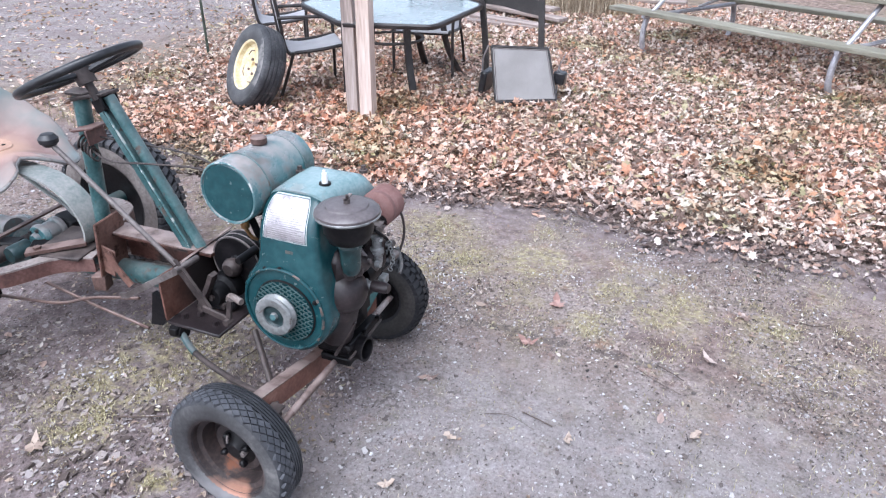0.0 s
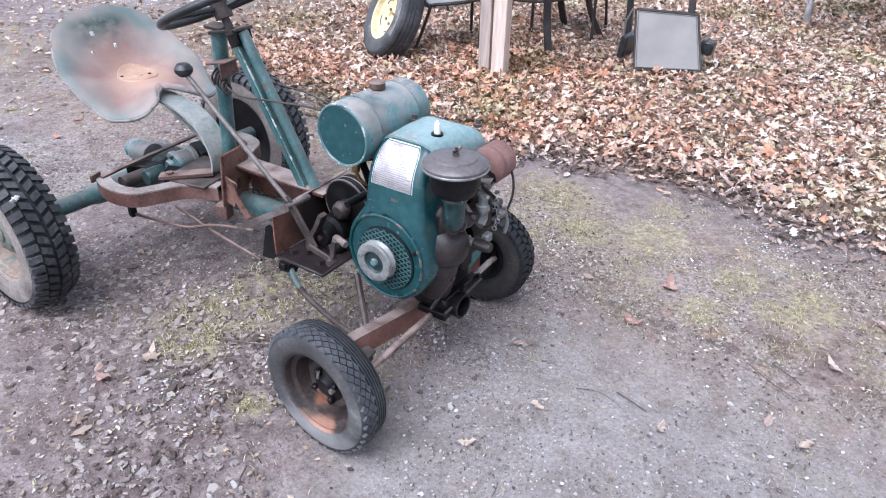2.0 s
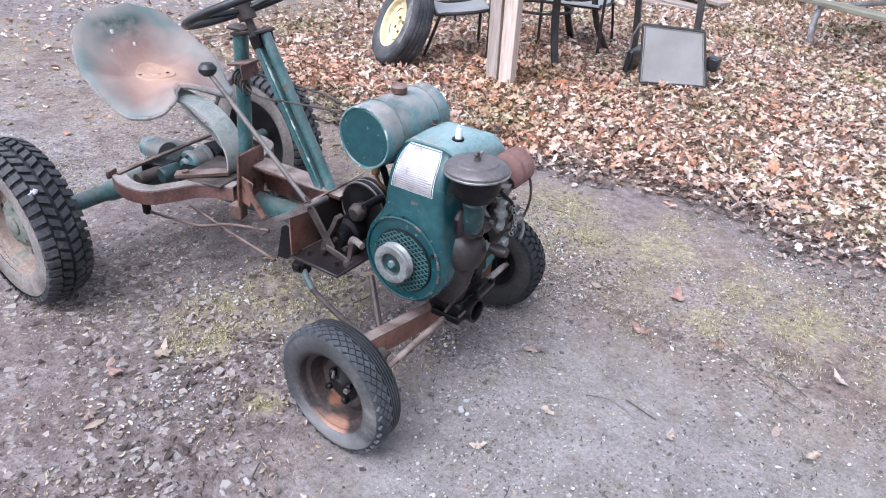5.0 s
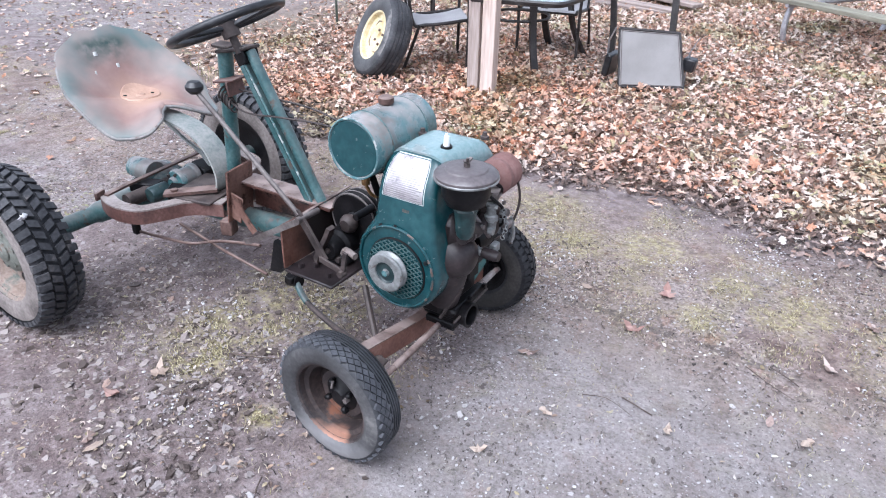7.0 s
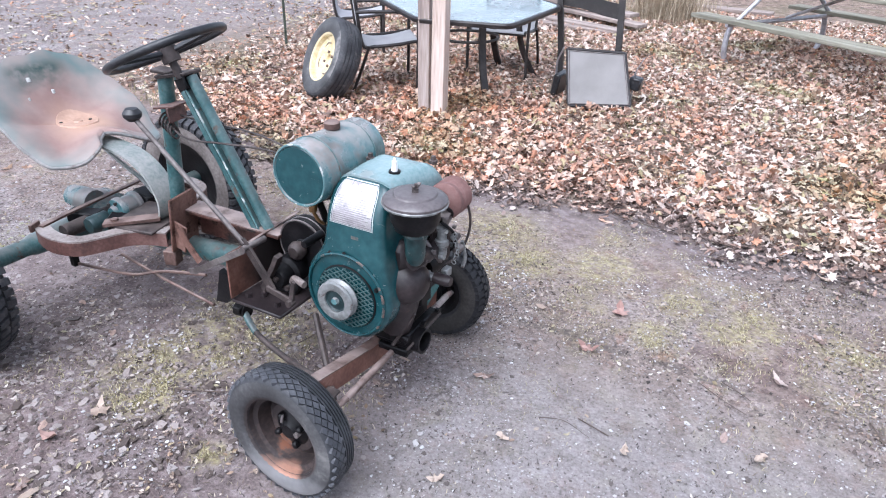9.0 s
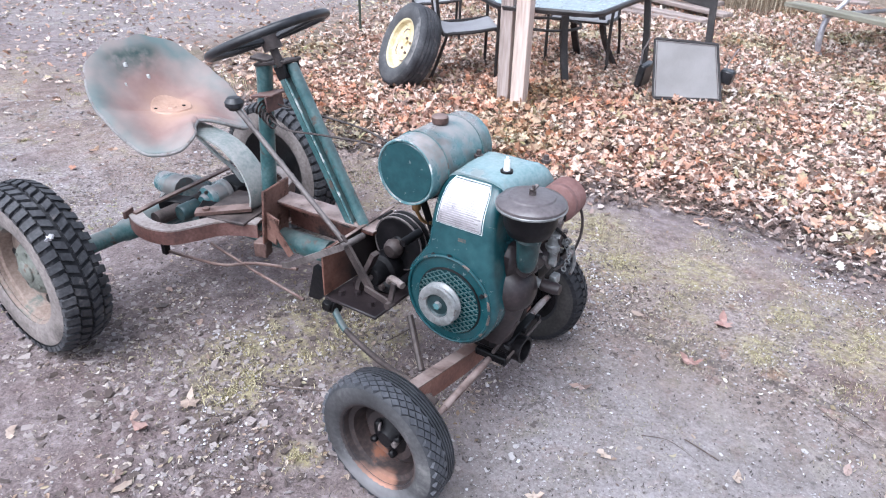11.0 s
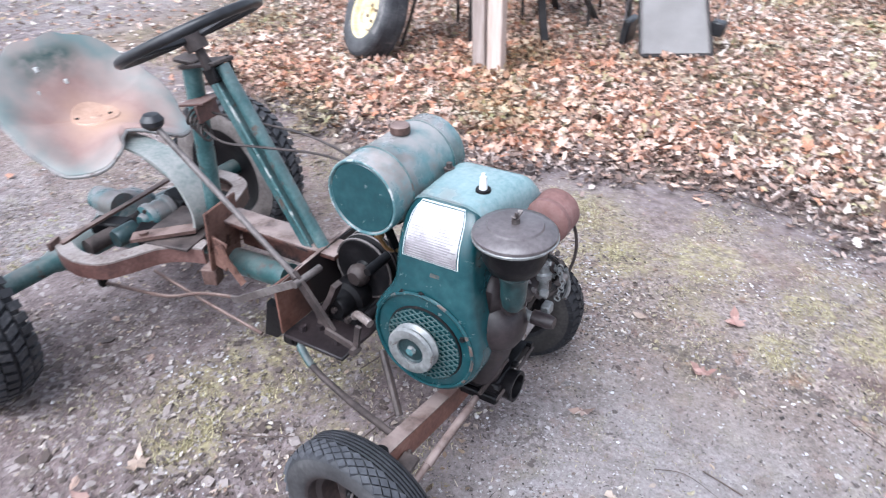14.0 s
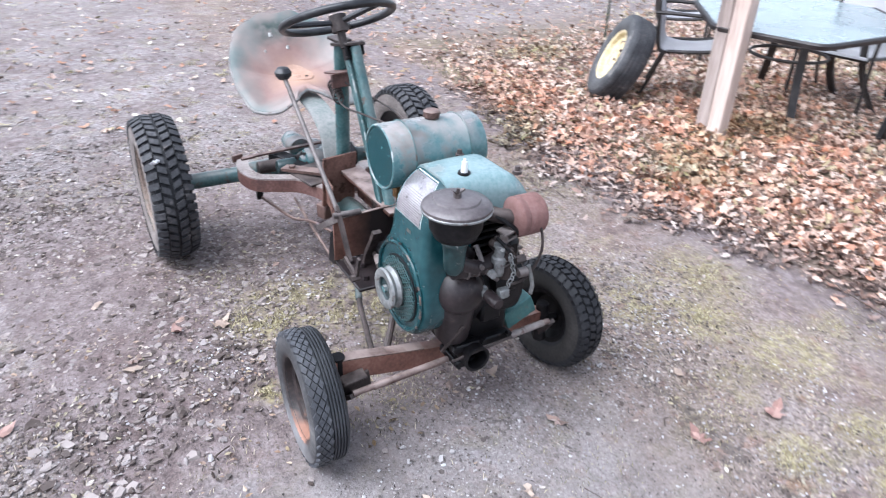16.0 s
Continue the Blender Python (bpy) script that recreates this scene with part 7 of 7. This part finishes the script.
for kind, count in ((0, 30000), (1, 46000), (2, 60000)):
    p = lawn_points(count, 9.5)
    leaves("fallen_leaves", p, rng.uniform(-0.004, 0.040, len(p)), 0.026 + 0.044 * rng.random(len(p)) ** 1.7 * (0.75 if kind == 2 else 1.0), 0.62, LEAVES, "layer of brown, tan and orange fallen leaves on the lawn", kind)
p = lawn_points(26000, 8.0)
leaves("leaf_litter", p, rng.uniform(-0.004, 0.014, len(p)), rng.uniform(0.016, 0.036, len(p)), 0.5, LEAVES, "fine broken leaf litter between the fallen leaves", 2)
p = np.stack([rng.uniform(-3.2, 3.2, 3400), rng.normal(0.02, 0.13, 3400)], 1)
p[:, 1] += lawn_edge(p[:, 0])
leaves("edge_leaves", p, rng.uniform(-0.003, 0.022, len(p)), rng.uniform(0.024, 0.058, len(p)), 0.5, LEAF_DARK, "dull dark leaves along the lawn's edge", 1)
p = np.stack([rng.uniform(-6, 4, 260), rng.uniform(-4, 6, 260)], 1)
p = p[(p[:, 1] < lawn_edge(p[:, 0]) + 0.1) | (p[:, 0] < -3.2)]
leaves("scattered_leaves", p, np.zeros(len(p)) - 0.003, rng.uniform(0.02, 0.05, len(p)), 0.18, LEAF_DULL, "few small dead leaves scattered over the gravel", 2)
p = np.stack([rng.uniform(-9, -2.2, 5200), rng.uniform(-2, 9, 5200)], 1)
p = p[(p[:, 1] < lawn_edge(p[:, 0]) - 0.1) & (p[:, 0] < -2.9) & (rng.random(len(p)) < 0.35) | (p[:, 0] < -3.2 - 0.25 * (p[:, 1] - 1.8)) & (p[:, 1] > 1.2)]
leaves("yard_leaves", p, np.zeros(len(p)) - 0.003, rng.uniform(0.03, 0.075, len(p)), 0.3, LEAVES, "sparse dead leaves over the gravel yard", 1)

# single leaves that stand out
def lone_leaf(x, y, size, material, label, kind=0, turn=0.0):
    out = leaf_outline(kind)
    bm = B()
    c = bm.verts.new((0, 0, 0.010))
    bend = rng.uniform(0.2, 0.9)
    inner, outer = [], []
    for i, (a, b) in enumerate(out):
        w = 1 + rng.normal(0, 0.14)
        a, b = a * w * 0.85, b * w
        lift = bend * b * b + rng.uniform(0.2, 0.7) * a * a + rng.normal(0, 0.05)
        inner.append(bm.verts.new((a * size * 0.5, b * size * 0.5, 0.008 + size * 0.1 * rng.random())))
        outer.append(bm.verts.new((a * size * (1 - 0.2 * bend), b * size * (1 - 0.3 * bend), 0.004 + max(0.0, size * lift))))
    k = len(out)
    for i in range(k):
        j = (i + 1) % k
        bm.faces.new((c, inner[i], inner[j]))
        bm.faces.new((inner[i], outer[i], outer[j], inner[j]))
    ob = part("fallen_leaf", bm, material)
    ob.matrix_world = pose(x, y, 0.0, 0, 0, turn)
    return tagged(ob, label, "leaf", "lone leaves on the drive")


lone_leaf(0.571, 0.922, 0.10, LEAF_RED, "pinkish brown lobed leaf lying on gravel", 0, 20)
lone_leaf(1.10, 2.97, 0.13, LEAF_ORANGE, "bright orange leaf lying on other leaves", 2, 60)
for x, y, size, m, k, rz in ((-0.755, -0.568, 0.085, LEAF_TAN, 0, 40), (0.456, 0.001, 0.06, LEAF_TAN, 1, 70), (0.814, 0.142, 0.07, LEAF_TAN, 1, 10), (0.265, 0.25, 0.075, LEAF_DULL, 1, 120), (-0.04, 0.196, 0.08, LEAF_TAN, 2, 15),
                             (0.54, 0.605, 0.09, LEAF_RED, 1, 100), (1.31, 1.69, 0.10, LEAF_TAN, 1, 100), (1.43, 1.70, 0.09, LEAF_TAN, 1, 40), (1.317, 1.14, 0.08, LEAF_DULL, 1, 30), (-0.786, -0.732, 0.095, LEAF_RED, 2, 90), (-0.62, -0.90, 0.07, LEAF_TAN, 2, 0), (0.267, 0.793, 0.06, LEAF_TAN, 2, 80),
                             (-0.485, -1.289, 0.09, LEAF_RED, 2, 30), (-1.084, -0.975, 0.07, LEAF_TAN, 1, 60), (0.356, -0.263, 0.06, LEAF_TAN, 1, 130), (1.195, 0.325, 0.08, LEAF_TAN, 1, 160), (1.208, 0.768, 0.08, LEAF_DULL, 2, 45), (-0.667, -0.892, 0.07, LEAF_DULL, 1, 20)):
    lone_leaf(x, y, size, m, "curled dead leaf lying on the gravel", k, rz)

# gravel stones: lumpy, half sunk; large ones with twelve corners, fine ones with six
PHI = (1 + 5 ** 0.5) / 2
ICO = np.array([(-1, PHI, 0), (1, PHI, 0), (-1, -PHI, 0), (1, -PHI, 0), (0, -1, PHI), (0, 1, PHI), (0, -1, -PHI), (0, 1, -PHI), (PHI, 0, -1), (PHI, 0, 1), (-PHI, 0, -1), (-PHI, 0, 1)]) / 1.9
# a broken flake: five uneven corners, a flat top and a flat foot
SHARD = np.array([(math.cos(a) * k, math.sin(a) * k, z) for z, k in ((0.5, 0.86), (-0.5, 1.0)) for a in (0.1, 1.2, 2.6, 3.7, 5.2)])
SHARD_TRI = np.array([(0, 1, 2), (0, 2, 3), (0, 3, 4)] + [t for i in range(5) for t in ((i + 5, (i + 1) % 5 + 5, i), ((i + 1) % 5 + 5, (i + 1) % 5, i))])
ICO_TRI = np.array([(0, 11, 5), (0, 5, 1), (0, 1, 7), (0, 7, 10), (0, 10, 11), (1, 5, 9), (5, 11, 4), (11, 10, 2), (10, 7, 6), (7, 1, 8), (3, 9, 4), (3, 4, 2), (3, 2, 6), (3, 6, 8), (3, 8, 9), (4, 9, 5), (2, 4, 11), (6, 2, 10), (8, 6, 7), (9, 8, 1)])
OCT = np.array([(1, 0, 0), (0, 1, 0), (-1, 0, 0), (0, -1, 0), (0, 0, 0.8), (0, 0, -0.6)], float)
OCT_TRI = np.array([(0, 1, 4), (1, 2, 4), (2, 3, 4), (3, 0, 4), (1, 0, 5), (2, 1, 5), (3, 2, 5), (0, 3, 5)])


def stones(n, lo, hi, area, material, label, name="gravel_stones", flat=0.6, lift=0.1, lumpy=False, shard=False):
    x0, x1, y0, y1 = area
    xy = np.stack([rng.uniform(x0, x1, n), rng.uniform(y0, y1, n)], 1)
    clump = np.sin(xy[:, 0] * 3.1 + 2) * np.sin(xy[:, 1] * 2.7) + 0.6 * np.sin(xy[:, 0] * 7.3 + xy[:, 1] * 3) + rng.normal(0, 0.6, n)
    ok = (clump > -0.35) & ((xy[:, 1] < lawn_edge(xy[:, 0])) | (xy[:, 0] < -3.6))
    xy = xy[ok]
    n = len(xy)
    base, tri = (ICO, ICO_TRI) if lumpy else (OCT, OCT_TRI)
    if shard:
        base, tri = SHARD, SHARD_TRI
    k = len(base)
    v = base[None] * (1 + rng.normal(0, 0.13 if lumpy else 0.22, (n, k, 1))) * np.stack([rng.uniform(0.8, 1.25, n), rng.uniform(0.6, 1.0, n), rng.uniform(0.7, 1.0, n) * flat], 1)[:, None]
    size = lo * (hi / lo) ** (rng.random(n) ** 2.4)
    v = np.einsum("nij,nkj->nki", turned(n, 0.3 if shard else 0.22), v) * size[:, None, None]
    v[:, :, :2] += xy[:, None]
    v[:, :, 2] += size[:, None] * lift - np.minimum(0.004, size * 0.22)[:, None]
    faces = (tri[None] + (np.arange(n) * k)[:, None, None]).reshape(-1, 3)
    return sheet_mesh(name, v, faces, material, label, "gravel")


stones(14000, 0.002, 0.006, (-0.6, 2.4, -1.7, 1.7), STONE, "fine grey gravel of the drive", "fine_gravel", 0.6, 0.05)
stones(19000, 0.003, 0.008, (-3.2, 0.1, -1.9, 1.6), STONE_EARTH, "fine grey gravel under the tractor", "fine_gravel", 0.6, 0.1)
stones(8000, 0.006, 0.019, (-3.0, -0.1, -1.9, 1.3), STONE_EARTH, "loose grey gravel stones", "gravel_stones", 0.42, 0.03, False, True)
stones(3600, 0.008, 0.024, (-2.4, 0.15, -1.8, -0.25), STONE_MIXED, "broken grey stones lying loose beside the tractor", "broken_stones", 0.5, 0.08, False, True)
stones(1200, 0.005, 0.012, (-0.1, 2.4, -1.7, 1.6), STONE_EARTH, "loose grey gravel stones", "gravel_stones", 0.5, 0.05, True)
stones(16000, 0.006, 0.022, (-8.0, -2.0, -3.0, 7.5), STONE, "loose gravel of the yard", "yard_gravel", 0.5, 0.05)
stones(2400, 0.0025, 0.008, (-3.2, 2.4, -1.9, 1.7), STONE_PALE, "scattered pale stone chips", "pale_chips", 0.5, 0.1, True)
stones(1500, 0.007, 0.020, (-8.0, -2.0, -3.0, 7.5), STONE_PALE, "pale chips in the yard", "yard_chips", 0.4)
stones(16000, 0.002, 0.007, (-3.2, 0.2, -1.9, 1.95), DEBRIS, "dark bark and soil crumbs on the gravel", "soil_crumbs", 0.4)
stones(34000, 0.0018, 0.0065, (-0.1, 2.6, -1.8, 0.9), CLAY_GRIT, "fine clay-coloured grit pressed into the drive", "packed_grit", 0.45, 0.08)
stones(900, 0.006, 0.015, (-0.1, 2.6, -1.8, 0.9), CLAY_GRIT, "flat stones half sunk in the packed drive", "sunk_stones", 0.35, 0.02, False, True)
stones(9000, 0.0015, 0.005, (0.0, 2.6, -1.9, 0.8), DEBRIS, "fine dark crumbs on the packed drive", "soil_crumbs", 0.35)
for cx, cy in ((0.49, 1.23), (0.01, 0.97), (0.78, 1.54), (0.96, 1.40), (-0.95, -0.20), (-0.55, -0.62)):
    stones(110, 0.003, 0.009, (cx - 0.15, cx + 0.15, cy - 0.10, cy + 0.10), STONE_PALE, "drift of pale broken quartz on the drive", "quartz_drift", 0.6, 0.12, True)
stones(8000, 0.003, 0.010, (-0.8, 2.9, 0.45, 1.95), STONE_EARTH, "coarser grey grit near the lawn", "coarse_grit", 0.6, 0.12)
stones(10500, 0.003, 0.009, (-0.8, 2.9, 0.45, 2.1), DEBRIS, "dark crumbs of bark and soil near the lawn", "bark_crumbs", 0.5, 0.12)
stones(2300, 0.003, 0.009, (-0.8, 2.9, 0.35, 1.95), STONE_PALE, "pale grit near the lawn", "pale_grit", 0.6, 0.12)


# thin grass in the mossy streaks and at the lawn's bare patches
def blades(name, xy, h, material, label, lean=0.9, wide=0.0016):
    n = len(xy)
    a = rng.uniform(0, 6.283, n)
    d = np.stack([np.cos(a), np.sin(a)], 1)
    side = np.stack([-d[:, 1], d[:, 0]], 1) * wide
    reach = h * lean * rng.uniform(0.4, 1.3, n)
    v = np.zeros((n, 5, 3))
    v[:, 0, :2], v[:, 1, :2] = xy - side, xy + side
    v[:, 2, :2], v[:, 3, :2] = xy + d * reach[:, None] * 0.4 + side * 0.8, xy + d * reach[:, None] * 0.4 - side * 0.8
    v[:, 4, :2] = xy + d * reach[:, None]
    v[:, 2:4, 2], v[:, 4, 2] = (h * 0.7)[:, None], h * 0.85
    v[:, :2, 2] = -0.006
    faces = []
    k = np.arange(n)[:, None] * 5
    tri = np.concatenate([k + [0, 1, 2], k + [0, 2, 3], k + [3, 2, 4]])
    return sheet_mesh(name, v, tri, material, label, "grass")


def streak_points(n, y0, spread, x0, x1):
    xy = np.stack([rng.uniform(x0, x1, n), rng.normal(y0, spread, n)], 1)
    f = np.array([noise.noise((x * 2.6, y * 2.6, 1.7)) + 0.5 * noise.noise((x * 7, y * 7, 4.0)) for x, y in xy])
    return xy[rng.random(n) < np.clip(f * 2.0 - 0.12, 0.015, 1)]


p = np.concatenate([streak_points(42000, 1.15, 0.26, -2.5, 3.2), streak_points(6000, -0.18, 0.2, -1.3, 0.1), streak_points(3000, -0.62, 0.25, -1.8, 0.0), streak_points(5000, 0.5, 0.3, 0.0, 2.4)])
blades("thin_grass", p, rng.uniform(0.002, 0.008, len(p)), GRASS, "thin yellow-green grass and straw in the drive", 3.0, 0.0010)
p = np.concatenate([rng.normal((x, y), r * 0.48, (int(15000 * r ** 1.5) + 80, 2)) for x, y, r in MOSS_MATS])
f = np.array([noise.noise((x * 9, y * 9, 3.1)) + 0.6 * noise.noise((x * 24, y * 24, 8.0)) for x, y in p])
p = p[f > 0.10]
blades("moss_tufts", p, rng.uniform(0.0015, 0.006, len(p)), MOSS_BLADE, "yellow-green tufts of moss and grass in the drive", 3.4, 0.0013)
spots = np.concatenate([np.stack([rng.uniform(-0.6, 2.4, 45), rng.normal(1.15, 0.25, 45)], 1), np.stack([rng.uniform(-6, -1.5, 70), rng.uniform(-1.5, 3.5, 70)], 1)])
p = np.concatenate([rng.normal(s, rng.uniform(0.015, 0.05), (rng.integers(40, 140), 2)) for s in spots])
blades("moss_tufts", p, rng.uniform(0.002, 0.008, len(p)), MOSS_BLADE, "small tufts of moss and grass strewn over the gravel", 2.6, 0.0011)
p = np.stack([rng.uniform(-4, 4, 26000), rng.uniform(1.9, 9, 26000)], 1)
f = np.array([noise.noise((x * 0.8, y * 0.8, 7.7)) for x, y in p])
p = p[f > 0.12]
blades("lawn_grass", p, rng.uniform(0.03, 0.07, len(p)), GRASS, "sparse grass blades between the leaves of the lawn", 0.9, 0.0022)
p = np.concatenate([rng.normal((-1.12, 8.35), (0.20, 0.15), (1300, 2)), rng.normal((-0.85, 8.55), (0.20, 0.15), (800, 2))])
blades("dead_grass", p, rng.uniform(0.15, 0.6, len(p)), STRAW, "clump of tall dead grass behind the boards", 0.5, 0.003)

# slivers of bark, straw and broken leaf strewn over the drive
def strewn(n, x0, x1, y0, y1):
    """Points in drifts: thick in some patches, thin in others."""
    xy = np.stack([rng.uniform(x0, x1, n), rng.uniform(y0, y1, n)], 1)
    f = np.array([noise.noise((x * 3.1, y * 3.1, 9.2)) + 0.6 * noise.noise((x * 8, y * 8, 2.2)) for x, y in xy])
    return xy[rng.random(n) < np.clip(0.45 + 0.9 * f, 0.06, 1)]


for area, straw, dark, bits in (((-0.8, 2.7, 0.55, 2.0), 13000, 8000, 4200), ((-2.6, 0.1, -1.7, 0.6), 12000, 9000, 6000), ((0.1, 2.6, -1.7, 0.6), 2600, 4200, 700), ((-7.0, -2.4, -2.0, 4.5), 3500, 3500, 1500)):
    p = strewn(straw, *area)
    blades("straw_bits", p, rng.uniform(0.0015, 0.0045, len(p)), STRAW_DULL, "bits of dull straw and dead grass on the gravel", 5.5, 0.0014)
    p = strewn(dark, *area)
    blades("bark_slivers", p, rng.uniform(0.0015, 0.0045, len(p)), DEBRIS, "dark slivers of bark and stem on the gravel", 5.0, 0.0016)
    p = strewn(bits, *area)
    leaves("leaf_bits", p, np.zeros(len(p)) - 0.001, rng.uniform(0.009, 0.024, len(p)), 0.28, LEAF_BITS, "broken bits of dead leaf on the gravel", 2)

# twigs
for i in range(48):
    x, y = rng.uniform(-2.6, 2.2), rng.uniform(-1.4, 1.8)
    L, a = rng.uniform(0.03, 0.15), rng.uniform(0, 6.283)
    dx, dy = math.cos(a) * L, math.sin(a) * L
    bm = B()
    tube(bm, curve([(x, y, 0.003), (x + dx * 0.5 + rng.normal(0, 0.008), y + dy * 0.5 + rng.normal(0, 0.008), 0.006), (x + dx, y + dy, 0.004)], 3), rng.uniform(0.0012, 0.003), 5)
    tagged(part("twig", bm, TWIG), "thin dark twig lying on the gravel", "twig", "twigs on the drive")
# long bare stems at the lawn's edge
for pts, r in (([(0.10, 1.88, 0.012), (0.30, 1.83, 0.02), (0.62, 1.80, 0.010)], 0.0045), ([(0.62, 1.84, 0.01), (0.80, 1.80, 0.015), (1.02, 1.79, 0.008)], 0.004), ([(0.95, 0.62, 0.004), (1.05, 0.55, 0.010), (1.13, 0.52, 0.005)], 0.0018),
               ([(-0.62, -0.36, 0.005), (-0.52, -0.33, 0.014), (-0.43, -0.27, 0.006)], 0.0035), ([(-0.47, -0.75, 0.005), (-0.36, -0.70, 0.012), (-0.27, -0.67, 0.006)], 0.0018), ([(0.52, 0.15, 0.004), (0.60, 0.17, 0.010), (0.70, 0.14, 0.005)], 0.0016)):
    bm = B()
    tube(bm, curve(pts, 4), r, 6, r * 0.5)
    tagged(part("twig", bm, TWIG), "long dark bare stem lying on the ground", "twig", "twigs on the drive")
# wet pale leaf stuck to the rear tyre
stuck = lone_leaf(0, 0, 0.045, STONE_PALE, "small wet pale leaf stuck to the rear tyre", 1, 0)
stuck.matrix_world = pose(-1.195, -0.660, 0.513, 0, 49, 20)
tagged(stuck, "small wet pale leaf stuck to the rear tyre", "leaf")
